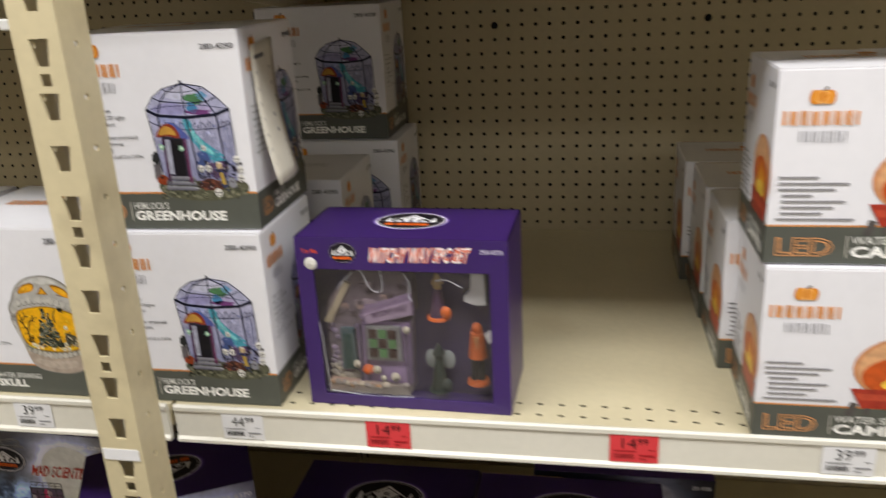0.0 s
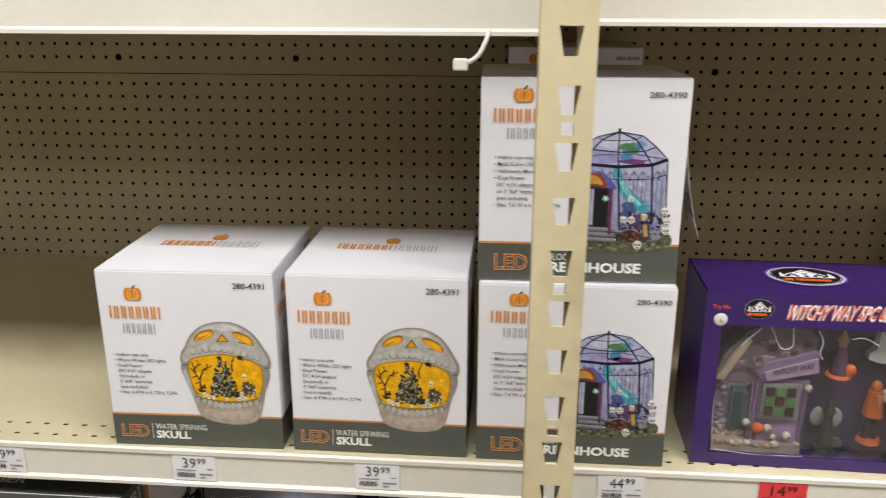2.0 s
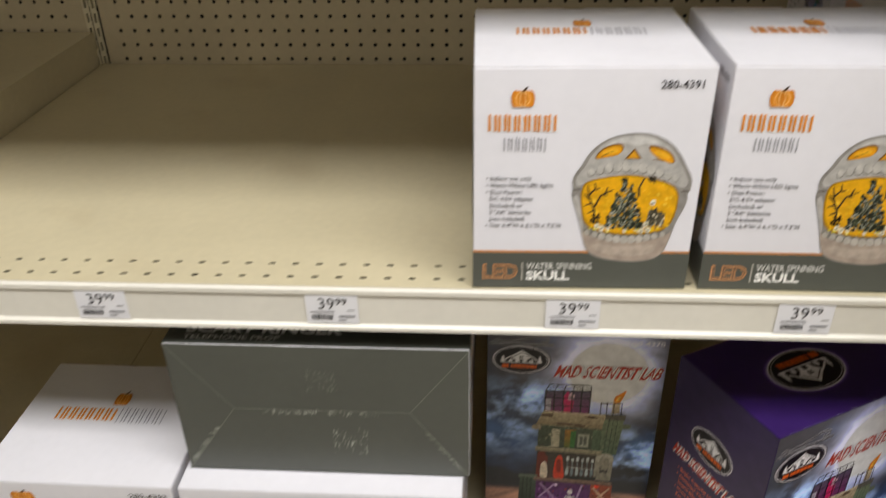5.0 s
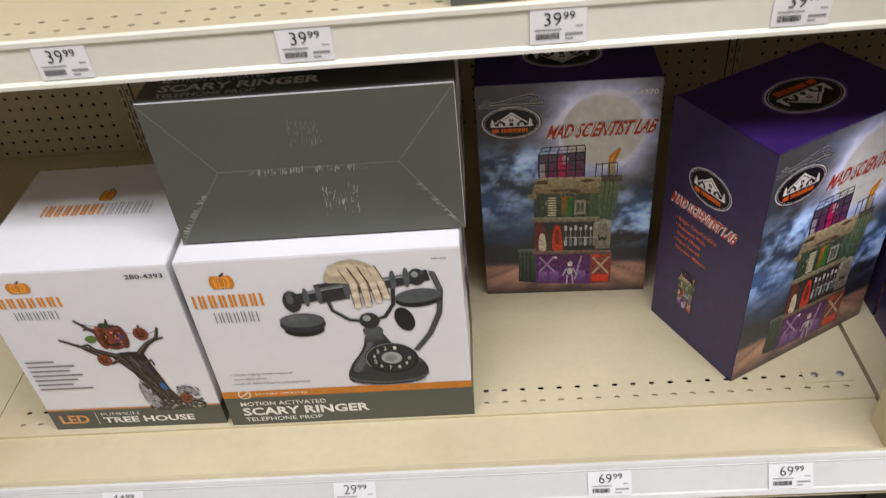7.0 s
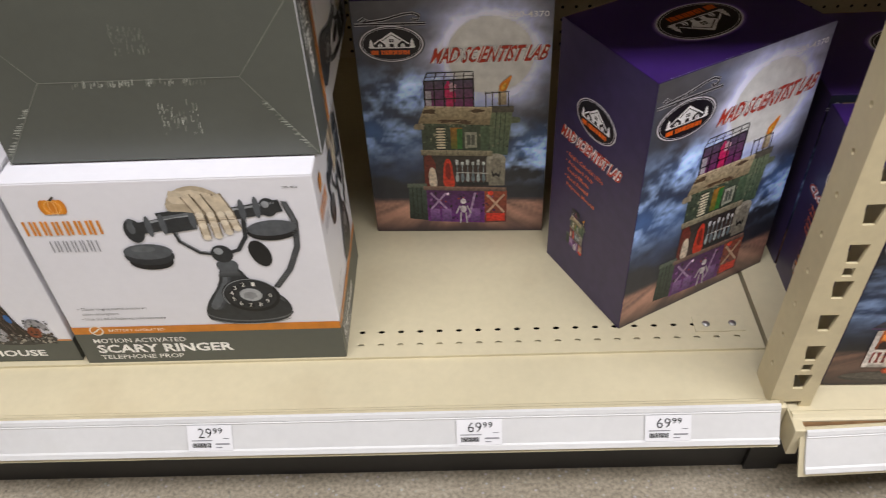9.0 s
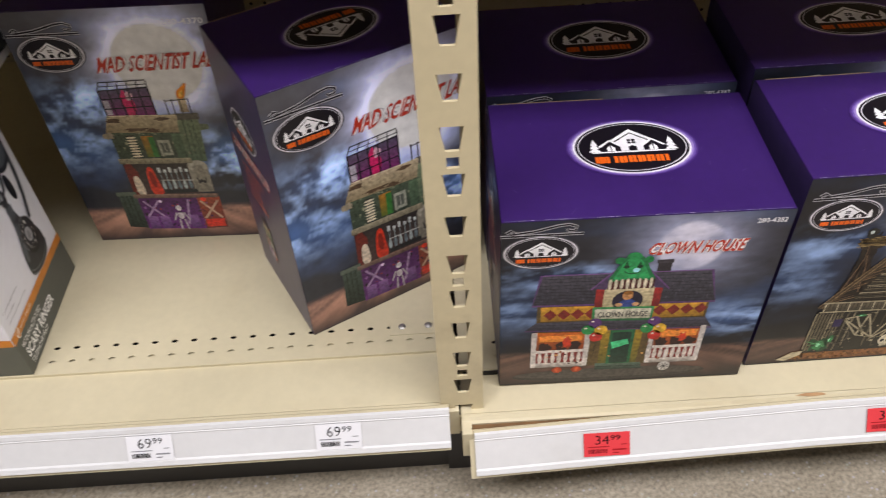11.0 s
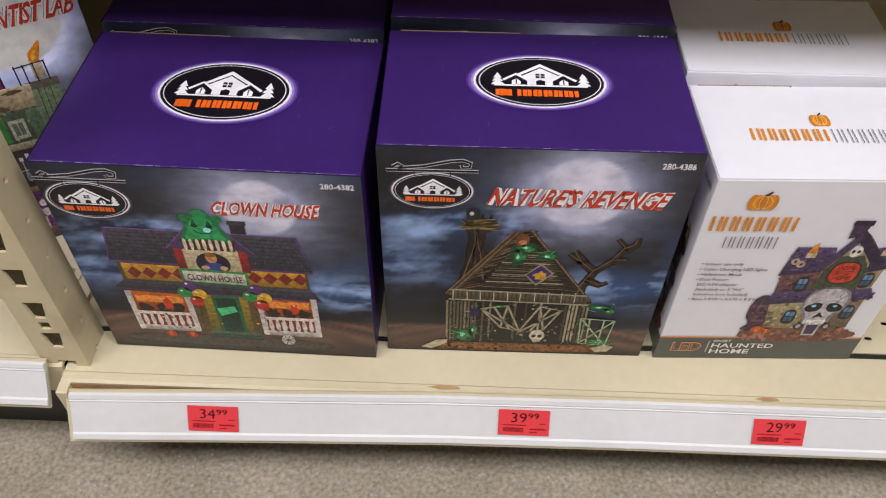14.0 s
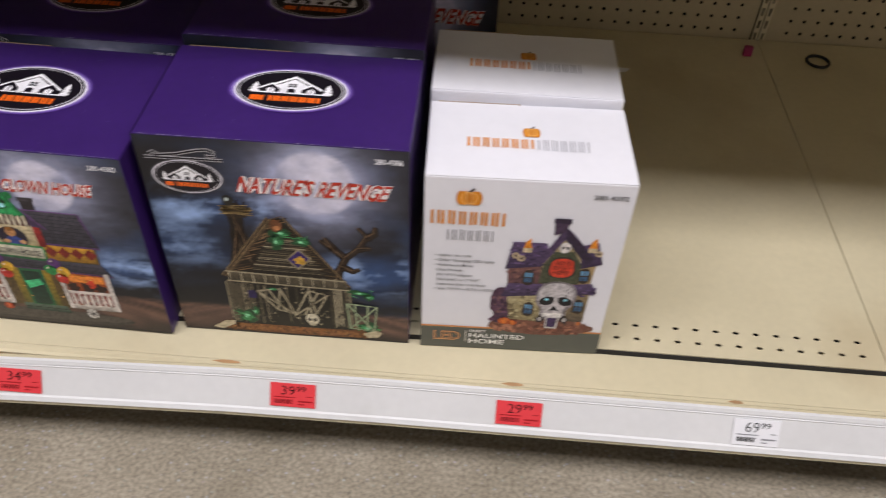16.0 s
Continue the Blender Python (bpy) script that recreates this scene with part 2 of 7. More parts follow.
PHASE = [(-2.30, 1.131), (-1.087, 1.131), (0.064, 1.112), (1.28, 1.112)]
for i in range(4):
    a, b = JOINTS[i] + 0.014, JOINTS[i + 1] - 0.014
    ox, oz = PHASE[i]
    big = {1: (0, 14, 31), 2: (0, 15), 0: (), 3: ()}[i]
    for z0, z1 in ((0.06, 0.60), (0.6015, 1.0995), (1.101, 1.75)):
        ob = back_panel(a, b, z0, z1, ox, oz, big)
        tagged(ob, "beige perforated pegboard back panel of the shelving", "pegboard", "back panels", "structure")
# added near-black sheet: paints the shade seen through the peg holes
ob = part("hole_shade_backing", bm_box(-2.75, 2.2, BACK_Y + 0.014, BACK_Y + 0.05, 0, 1.8), DARK)
tagged(ob, "near-black added sheet that paints the shade behind the perforated back panels", "backing", kind="structure")


def slot_column(name, x0, x1, y, z0, z1, pitch, slots, parent, mat, thick=0.003):
    cells = []
    n = int((z1 - z0) / pitch)
    for i in range(n):
        za = z0 + i * pitch
        zb = za + pitch
        xm, zm = (x0 + x1) / 2, (za + zb) / 2
        w = slots
        cells.append((x0, x1, za, zb, [(xm + w, zm), (xm + w, zm + 0.008), (xm, zm + 0.008), (xm - w, zm + 0.008), (xm - w, zm),
                                       (xm - w, zm - 0.008), (xm, zm - 0.008), (xm + w, zm - 0.008)]))
    v, f = holed(cells, thick, lambda x, d, z: (x, y + d, z))
    return mesh_ob(name, v, f, mat, parent)


for x in JOINTS[1:4]:
    up = thing("back_upright", pose(x, BACK_Y, 0), "beige slotted steel upright between the back panels", "upright", "back uprights", "structure")
    for s in (-1, 1):
        slot_column("slot_strip", min(s * 0.0125, s * 0.001), max(s * 0.0125, s * 0.001), -0.004, 0.10, 1.70, INCH, 0.0022, up, BEIGE, 0.010)


# ---- shelves ----
def deck_sheet(x0, x1, y0, y1, z, rows, ox, drop=0.03):
    """A steel deck whose front has rows of peg holes."""
    cells = []
    k0, k1 = math.ceil((x0 + 0.02 - ox) / INCH), math.floor((x1 - 0.02 - ox) / INCH)
    xa, xb = ox + (k0 - 0.5) * INCH, ox + (k1 + 0.5) * INCH
    for y in rows:
        for k in range(k0, k1 + 1):
            x = ox + k * INCH
            cells.append((x - INCH / 2, x + INCH / 2, y - 0.010, y + 0.010, ring8(x, y, 0.0044, 0.0026)))
        cells += [(x0, xa, y - 0.010, y + 0.010, None), (xb, x1, y - 0.010, y + 0.010, None)]
    edges = [y0] + [e for y in sorted(rows) for e in (y - 0.010, y + 0.010)] + [y1]
    for a, b in zip(edges[::2], edges[1::2]):
        if b > a + 1e-5:
            cells.append((x0, x1, a, b, None))
    v, f = holed(cells, 0.0012, lambda x, d, y: (x, y, z - d))
    b = len(v)
    v += [(x0, y0, z), (x1, y0, z), (x1, y1, z), (x0, y1, z), (x0, y0, z - drop), (x1, y0, z - drop), (x1, y1, z - drop), (x0, y1, z - drop)]
    f += [(b, b + 1, b + 5, b + 4), (b + 1, b + 2, b + 6, b + 5), (b + 2, b + 3, b + 7, b + 6), (b + 3, b, b + 4, b + 7)]
    # the underside starts behind the holes
    c = len(v)
    yb = max(rows) + 0.03
    v += [(x0, yb, z - drop), (x1, yb, z - drop), (x1, y1, z - drop), (x0, y1, z - drop)]
    f += [(c, c + 1, c + 2, c + 3)]
    return v, f


def shelf(x0, x1, y0, z, ox, rows, label, lip=0.048):
    sh = thing("shelf", pose(x0, y0, z), label, "shelf", "gondola shelves", "structure")
    v, f = deck_sheet(0, x1 - x0, 0.004, BACK_Y - y0 - 0.006, 0, [r - y0 for r in rows], ox - x0)
    mesh_ob("deck", v, f, BEIGE, sh)
    # added near-black strip under the peg holes, in place of the shade inside
    part("hole_shade", bm_box(0.004, x1 - x0 - 0.004, 0.008, rows[-1] - y0 + 0.03, -0.012, -0.008), DARK, sh)
    # price channel: a thin plate with a curled top and bottom edge
    prof = [(0.004, 0.001), (-0.001, 0.003), (-0.004, 0.001), (-0.004, -0.004), (-0.0015, -0.006), (-0.0015, -lip + 0.007),
            (-0.005, -lip + 0.004), (-0.005, -lip), (0.002, -lip), (0.004, -lip + 0.004)]
    part("price_channel", profile_x(prof, 0.002, x1 - x0 - 0.002), LIP, sh, "off-white price channel along the shelf front")
    for x in (0.001, x1 - x0 - 0.003):
        bm = bmesh.new()
        pts = [(0.03, -0.003), (BACK_Y - y0 - 0.01, -0.003), (BACK_Y - y0 - 0.01, -0.11), (0.03, -0.032)]
        vs = [bm.verts.new((xx, y, zz)) for xx in (x, x + 0.002) for y, zz in pts]
        for q in ((0, 1, 2, 3), (7, 6, 5, 4), (0, 4, 5, 1), (1, 5, 6, 2), (2, 6, 7, 3), (3, 7, 4, 0)):
            bm.faces.new([vs[i] for i in q])
        part("bracket", bm, BEIGE, sh)
    return sh


MID_Z, LIP_Y = 0.717, 0.936
shelf(-1.487, -0.273, LIP_Y, MID_Z, -0.957, (0.959, 0.984), "beige steel shelf with peg holes along its front, half filled with boxes")
shelf(-0.267, 0.947, LIP_Y, MID_Z, 0.010, (0.959, 0.984), "beige steel shelf with peg holes along its front, mostly empty")
shelf(0.951, 2.166, LIP_Y, MID_Z, 1.0, (0.959, 0.984), "beige steel shelf with peg holes along its front, empty")
shelf(-2.706, -1.491, LIP_Y, MID_Z + 0.058, -2.2, (0.959, 0.984), "beige steel shelf of the next bay, set slightly higher")
shelf(-1.487, -0.273, LIP_Y, 1.258, -0.957, (0.959, 0.984), "beige steel upper shelf with a pale price channel")
shelf(-0.267, 0.947, LIP_Y, 1.268, 0.010, (0.959, 0.984), "beige steel upper shelf with a pale price channel, set slightly higher")
shelf(-2.706, -1.491, LIP_Y, 1.258, -2.2, (0.959, 0.984), "beige steel upper shelf of the next bay")
shelf(0.951, 2.166, LIP_Y, 1.268, 1.0, (0.959, 0.984), "beige steel upper shelf of the next bay")


def base_shelf(x0, x1, edge, front, z, ox, joints, label, zs):
    """The base deck: perforated sheet, plain front strip, price channel and kick plate."""
    sh = thing("base_shelf", pose(x0, 0, 0), label, "shelf", "base shelves", "structure")
    xs = [x0] + joints + [x1]
    for a, b in zip(xs, xs[1:]):
        v, f = deck_sheet(a - x0 + 0.0007, b - x0 - 0.0007, edge, BACK_Y - 0.004, z, (edge + 0.020, edge + 0.042), ox - x0, 0.012)
        mesh_ob("deck", v, f, BEIGE, sh)
        # near-black strip added below the hole rows to paint their shade
        part("hole_shade", bm_box(a - x0 + 0.004, b - x0 - 0.004, edge + 0.004, edge + 0.07, z - 0.016, z - 0.011), DARK, sh)
    w = x1 - x0
    prof = [(edge + 0.03, zs - 0.004), (edge + 0.03, zs), (front + 0.022, zs), (front + 0.019, zs + 0.003), (front + 0.015, zs + 0.003), (front + 0.012, zs),
            (front + 0.008, zs - 0.001), (front + 0.008, zs - 0.05), (front + 0.012, zs - 0.05), (front + 0.012, zs - 0.004)]
    part("front_strip", profile_x(prof, 0, w), BEIGE, sh, "plain beige front strip")
    return sh


LEAN = radians(32)


def sag(x):
    """How far the loose end of the right price channel has come away from its strip."""
    return max(0.0, 1 - x / 0.50) ** 1.2


def lean_channel(sh, x0, x1, yc, zc, half, loose):
    """A price channel that leans back, lofted along x: a plate with a ribbed upper and lower edge and a backing rail."""
    sy, sz = math.sin(LEAN), math.cos(LEAN)
    plate = [(half + 0.001, 0.003), (half + 0.003, 0.0), (half + 0.001, -0.0028), (half - 0.004, -0.0028), (half - 0.005, -0.0010), (half - 0.0065, -0.0022), (half - 0.008, -0.0010),
             (-half + 0.008, -0.0010), (-half + 0.006, -0.0026), (-half, -0.0030), (-half - 0.001, 0.001), (-half, 0.003)]
    rail = [(half + 0.0045, 0.0032), (half + 0.0045, 0.0060), (-half - 0.004, 0.0060), (-half - 0.006, 0.0032)]
    for nm, shape, mat, lab, xa in (("price_channel", plate, CHANNEL, "white plastic price channel", x0), ("backing_rail", rail, BEIGE, "beige rail behind the price channel", x0 - 0.006)):
        xs = [xa + (x1 - xa) * i / 12 for i in range(13)] if loose else [xa, x1]
        v, f, n = [], [], len(shape)
        for x in xs:
            k = sag(x) if loose else 0.0
            v += [(x, yc + t * sy + o * sz - 0.007 * k, zc + t * sz - o * sy - 0.0145 * k) for t, o in shape]
        for i in range(len(xs) - 1):
            f += [(i * n + j, i * n + (j + 1) % n, (i + 1) * n + (j + 1) % n, (i + 1) * n + j) for j in range(n)]
        f += [tuple(reversed(range(n))), tuple(range((len(xs) - 1) * n, len(xs) * n))]
        ob = mesh_ob(nm, v, f, mat, sh, lab)
        bm = bmesh.new()
        bm.from_mesh(ob.data)
        bmesh.ops.recalc_face_normals(bm, faces=bm.faces)
        bm.to_mesh(ob.data)
        bm.free()


CHAN_L, CHAN_R = (0.802, 0.1428), (0.784, 0.1345)
shL = base_shelf(-2.706, -0.272, 0.908, 0.812, 0.155, -0.786, [-1.489], "beige steel base shelf with a white price channel and boxes on it", 0.151)
lean_channel(shL, 0.0, 2.434 - 0.012, *CHAN_L, 0.0236, False)
shR = base_shelf(-0.268, 2.166, 0.873, 0.796, 0.156, 0.617, [0.949], "beige steel base shelf with a rusty front edge and a white price channel", 0.147)
lean_channel(shR, 0.012, 2.434, *CHAN_R, 0.0258, True)
bm = bmesh.new()
n = 24
edge = random.Random(5)
lower = []
for i in range(n + 1):
    x = 0.002 + 0.60 * i / n
    lower.append((bm.verts.new((x, 0.8022, 0.1462)), bm.verts.new((x, 0.8022, 0.1445 - 0.020 * (1 - i / n) - 0.002 * edge.random()))))
for p0, p1 in zip(lower, lower[1:]):
    bm.faces.new((p0[0], p0[1], p1[1], p1[0]))
part("worn_edge", bm, RUST, shR, "rusty scraped face below the strip")
for x, w in ((0.412, 0.016), (0.756, 0.012), (1.02, 0.008)):
    bm = bmesh.new()
    bm.faces.new([bm.verts.new((x + w * math.cos(q * 0.6283) * (1 + 0.3 * math.sin(3 * q)), 0.8125 + 0.0026 * math.sin(q * 0.6283), 0.1504)) for q in range(10)])
    part("rust_spot", bm, RUST, shR, "small orange rust spot on the strip")
# the shade at the deck's front step is painted as a near-black strip
part("gap_shade_strip", bm_box(0.004, 2.43, 0.8712, 0.8727, 0.1475, 0.1545), DARK, shR, "near-black strip painting the shade in the gap before the deck")
for sh, a, b in ((shL, -2.706, -0.272), (shR, -0.268, 2.166)):
    part("kick_plate", bm_box(0, b - a, 0.836, 0.845, 0.0, 0.118, 0.001), KICK, sh, "black steel kick plate")
    for x in (0.35, 0.75, 1.15, 1.55, 1.95, 2.3):
        bm = bmesh.new()
        bmesh.ops.create_cone(bm, cap_ends=True, segments=10, radius1=0.004, radius2=0.003, depth=0.004, matrix=pose(x, 0.834, 0.085, 90))
        part("screw", bm, STEEL, sh)
part("end_block", bm_box(-0.002, 0.010, 0.790, 0.860, 0.098, 0.1465, 0.001), BEIGE, shR, "cut end of the front strip")
# riveted joint plate beside the post
part("joint_plate", bm_box(2.352, 2.416, 0.936, 0.962, 0.1552, 0.1566, 0.0004), BEIGE, shL)
for x in (2.368, 2.402):
    bm = bmesh.new()
    bmesh.ops.create_uvsphere(bm, u_segments=12, v_segments=6, radius=0.0055, matrix=Matrix.Translation((x, 0.949, 0.1562)) @ Matrix.Diagonal((1, 1, 0.4, 1)))
    part("rivet", bm, STEEL, shL)


# ---- front post ----
def front_post():
    x0, x1, y0, y1 = -0.293, -0.243, 0.824, 0.872
    po = thing("front_post", pose(0, 0, 0), "cream steel post with keyhole slots down its front, a torn sticker on it", "post", kind="structure")
    cells = []
    xc = -0.266
    base = 1.135
    for j in range(-7, 5):
        z = base + j * 0.1524
        for top, bot, wt, wb, c1, c0 in ((0.006, -0.006, 0.0055, 0.0055, -0.009, 0.009), (-0.0125, -0.0385, 0.0105, 0.006, -0.050, -0.009),
                                         (-0.0633, -0.0893, 0.0105, 0.006, -0.101, -0.050), (-0.1141, -0.1400, 0.0105, 0.006, -0.1434, -0.101)):
            zm, wm = z + (top + bot) / 2, (wt + wb) / 2
            hole = [(xc + wm, zm), (xc + wt, z + top), (xc, z + top), (xc - wt, z + top), (xc - wm, zm), (xc - wb, z + bot), (xc, z + bot), (xc + wb, z + bot)]
            if z + c1 > 0.10:
                cells.append((x0, x1, z + c1, z + c0, hole))
    out = cells
    zlo, zhi = min(c[2] for c in out), max(c[3] for c in out)
    out.append((x0, x1, 0.10, zlo, None))
    v, f = holed(out, 0.003, lambda x, d, z: (x, y0 + d, z))
    mesh_ob("face", v, f, POST, po)
    for nm, a, b in (("flank", x0, x0 + 0.003), ("flank", x1 - 0.003, x1)):
        cs = []
        z = 0.12
        while z + 0.0508 < zhi:
            cs.append((y0, y1, z, z + 0.0508, ring8(y0 + 0.024, z + 0.03, 0.0036)))
            z += 0.0508
        cs += [(y0, y1, 0.10, 0.12, None), (y0, y1, z, zhi, None)]
        xo = a if a == x0 else b
        s = 1 if a == x0 else -1
        vv, ff = holed(cs, 0.003, lambda y, d, zz: (xo + s * d, y, zz))
        mesh_ob(nm, vv, ff, POST, po)
    for a, b in ((x0 + 0.003, xc - 0.0085), (xc + 0.0085, x1 - 0.003)):
        part("return_lip", bm_box(a, b, y1 - 0.003, y1, 0.16, zhi), POST, po, "inward fold along the back of the post")
    part("foot", bm_box(x0 + 0.004, x1 - 0.002, y0 + 0.006, y1, 0.0, 0.12), KICK, po)
    part("sticker", bm_box(x0 + 0.002, x1 - 0.004, y0 - 0.0012, y0 - 0.0004, 0.714, 0.728), PAPER, po, "torn yellowed sticker")
    return po


front_post()


# ---- printing on card ----
TEXTS = {}


def text_shape(body, bold):
    """Flat outline of a line of writing, as points and faces in a unit-size font."""
    key = (body, bold)
    if key not in TEXTS:
        cu = bpy.data.curves.new("writing", "FONT")
        cu.body, cu.size, cu.offset, cu.resolution_u = body, 1.0, bold, 2
        cu.dimensions, cu.fill_mode = "2D", "BOTH"
        ob = bpy.data.objects.new("writing", cu)
        me = ob.to_mesh()
        TEXTS[key] = ([(v.co.x, v.co.y) for v in me.vertices], [tuple(p.vertices) for p in me.polygons])
        ob.to_mesh_clear()
        bpy.data.objects.remove(ob)
        bpy.data.curves.remove(cu)
    return TEXTS[key]


def mixc(a, b, t):
    t = max(0.0, min(1.0, t))
    return tuple(x + (y - x) * t for x, y in zip(a, b))


def lid_of(t):
    return next(o for o in t.children if o.name.startswith("lid"))


class Print:
    """Flat inks on one face. u runs to the right and v down, both 0 to 1 over the face of w by h metres."""

    def __init__(self, w, h, seed=0):
        self.w, self.h = w, h
        self.v, self.f, self.c = [], [], []
        self.rnd = random.Random(seed)
        self.box = (0.0, 0.0, 1.0, 1.0)
        self.rough = seed in (2, 3, 5, 6) and h > 0.24

    def within(self, u0, v0, u1, v1):
        """Later shapes are given inside this part of the face."""
        self.box = (u0, v0, u1, v1)
        return self

    def at(self, u, v):
        u0, v0, u1, v1 = self.box
        return (u0 + u * (u1 - u0)) * self.w, (1 - (v0 + v * (v1 - v0))) * self.h

    def add(self, pts, faces, cols, layer):
        b = len(self.v)
        self.v += [(x, y, layer) for x, y in pts]
        self.f += [tuple(b + i for i in q) for q in faces]
        self.c += cols if isinstance(cols, list) else [cols] * len(pts)

    def poly(self, pts, c, layer=1):
        p = [self.at(*q) for q in pts]
        area = sum(p[i][0] * p[(i + 1) % len(p)][1] - p[(i + 1) % len(p)][0] * p[i][1] for i in range(len(p)))
        if area < 0:
            p.reverse()
        self.add(p, [tuple(range(len(p)))], lin(c) if isinstance(c, str) else c, layer)

    def soft(self, pts, c, layer=1):
        """A closed outline with rounded corners."""
        for _ in range(2):
            pts = [q for i in range(len(pts)) for q in (tuple(0.75 * a + 0.25 * b for a, b in zip(pts[i], pts[(i + 1) % len(pts)])),
                                                      tuple(0.25 * a + 0.75 * b for a, b in zip(pts[i], pts[(i + 1) % len(pts)])))]
        self.poly(pts, c, layer)

    def rect(self, u0, v0, u1, v1, c, layer=1):
        self.poly([(u0, v0), (u1, v0), (u1, v1), (u0, v1)], c, layer)

    def fade(self, pts, c0, c1, layer=1):
        """Four corners from the upper left, clockwise; the first two in one colour, the others in another."""
        c0, c1 = lin(c0), lin(c1)
        self.add([self.at(*q) for q in reversed(pts)], [(0, 1, 2, 3)], [c1, c1, c0, c0], layer)

    def ell(self, u, v, ru, rv, c, layer=1, n=20, rot=0, a0=0, a1=360):
        r = radians(rot)
        pts = []
        for i in range(n if a1 - a0 == 360 else n + 1):
            a = radians(a0 + (a1 - a0) * i / n)
            x, y = ru * math.cos(a), rv * math.sin(a)
            pts.append((u + x * math.cos(r) - y * math.sin(r), v + x * math.sin(r) + y * math.cos(r)))
        self.poly(pts, c, layer)

    def blob(self, u, v, ru, rv, c, layer=1, rough=0.18, n=14):
        k = [1 + self.rnd.uniform(-rough, rough) for _ in range(n)]
        self.poly([(u + ru * k[i] * math.cos(6.2832 * i / n), v + rv * k[i] * math.sin(6.2832 * i / n)) for i in range(n)], c, layer)

    def line(self, pts, width, c, layer=1, taper=1.0):
        p = [Vector(self.at(*q)) for q in pts]
        out, n = [], len(p)
        for i in range(n):
            d = (p[min(i + 1, n - 1)] - p[max(i - 1, 0)]).normalized()
            k = width / 2 * (1 + (taper - 1) * i / max(1, n - 1))
            s = Vector((-d.y, d.x)) * k
            out.append((p[i] + s, p[i] - s))
        pts = [tuple(q) for pr in out for q in pr]
        self.add(pts, [(2 * i + 1, 2 * i + 3, 2 * i + 2, 2 * i) for i in range(n - 1)], lin(c), layer)

    def arc(self, u, v, ru, rv, a0, a1, width, c, layer=1, n=14):
        self.line([(u + ru * math.cos(radians(a0 + (a1 - a0) * i / n)), v + rv * math.sin(radians(a0 + (a1 - a0) * i / n))) for i in range(n + 1)],
                  width, c, layer)

    def specks(self, u0, v0, u1, v1, cols, n, size, layer=2):
        for _ in range(n):
            u, v = self.rnd.uniform(u0, u1), self.rnd.uniform(v0, v1)
            s = size * self.rnd.uniform(0.5, 1.5)
            self.blob(u, v, s, s * self.rnd.uniform(0.5, 1.2), self.rnd.choice(cols), layer, 0.3, 6)

    def grid(self, nx, ny, fn, layer=0):
        pts = [self.at(i / nx, j / ny) for j in range(ny + 1) for i in range(nx + 1)]
        cols = [fn(i / nx, j / ny) for j in range(ny + 1) for i in range(nx + 1)]
        k = nx + 1
        self.add(pts, [((j + 1) * k + i, (j + 1) * k + i + 1, j * k + i + 1, j * k + i) for j in range(ny) for i in range(nx)], cols, layer)

    def text(self, body, u0, v0, u1, v1, c, layer=2, bold=0.0, slant=0.0, rise=0.0, ragged=0.0):
        """Writing fitted into the given part."""
        pts, faces = text_shape(body, bold)
        if not pts:
            return
        xs, ys = [p[0] for p in pts], [p[1] for p in pts]
        ax, bx, ay, by = min(xs), max(xs), min(ys), max(ys)
        q = []
        for x, y in pts:
            s, t = (x - ax) / (bx - ax), (y - ay) / (by - ay)
            s += ragged * noise.noise(Vector((x * 9, y * 17, 1.5)))
            t += 5 * ragged * noise.noise(Vector((x * 13, y * 9, 8.5)))
            q.append(self.at(u0 + (s + slant * (t - 0.5)) * (u1 - u0), v1 + (v0 - v1) * t - rise * s))
        self.add(q, faces, lin(c), layer)

    def lines(self, rows, u0, v0, step, size, c, layer=2, bold=0.0):
        """Left-set lines of writing, size in metres."""
        for i, r in enumerate(rows):
            pad = len(r) - len(r.lstrip())
            pts, faces = text_shape(r.strip(), bold)
            x0, y0 = self.at(u0, v0 + i * step)
            x0 += pad * size * 0.28
            self.add([(x0 + x * size, y0 + y * size) for x, y in pts], faces, lin(c), layer)

    # plain marks that stand for trade marks
    def pumpkin(self, u, v, ru, rv):
        for k, wk, col in ((-0.66, 0.36, "d0801c"), (0.66, 0.36, "d0801c"), (-0.36, 0.40, "e09024"), (0.36, 0.40, "e09024"), (0, 0.40, "cf7d18")):
            self.ell(u + k * ru, v, ru * wk, rv, col, 2 + 0.2 * (1 - abs(k)), 14)
        for k in (-0.62, -0.25, 0.25, 0.62):
            self.arc(u, v, ru * k, rv * 0.85, -80, 80, 0.0007, "f3c27a", 2.6, 8)
        self.poly([(u - ru * 0.12, v - rv * 0.9), (u + ru * 0.3, v - rv * 1.45), (u + ru * 0.42, v - rv * 1.32), (u + ru * 0.16, v - rv * 0.85)], "3c3022", 2.7)

    def strokes(self, u0, v0, u1, v1, n, c, width, layer=2, seed=3, fill=0.60):
        """A row of plain paired bars that stands for a trade mark."""
        r = random.Random(seed)
        cell = (u1 - u0) / n
        for i in range(n):
            for a in (u0 + i * cell, u0 + (i + fill) * cell):
                self.line([(a, v0 + (v1 - v0) * 0.06 * r.random()), (a, v1 - (v1 - v0) * 0.06 * r.random())], width, c, layer)

    def white_brand(self, u, v, wu, hv):
        """The orange gourd over a row of orange strokes and a row of thin grey ones."""
        self.pumpkin(u + wu * 0.47, v + hv * 0.15, wu * 0.165, hv * 0.13)
        k = wu * self.w
        self.strokes(u, v + hv * 0.39, u + wu, v + hv * 0.66, 7, "d8892c", k * 0.036, 2, 3)
        self.strokes(u + wu * 0.22, v + hv * 0.75, u + wu * 0.86, v + hv * 0.98, 6, "77767c", k * 0.014, 2, 5)

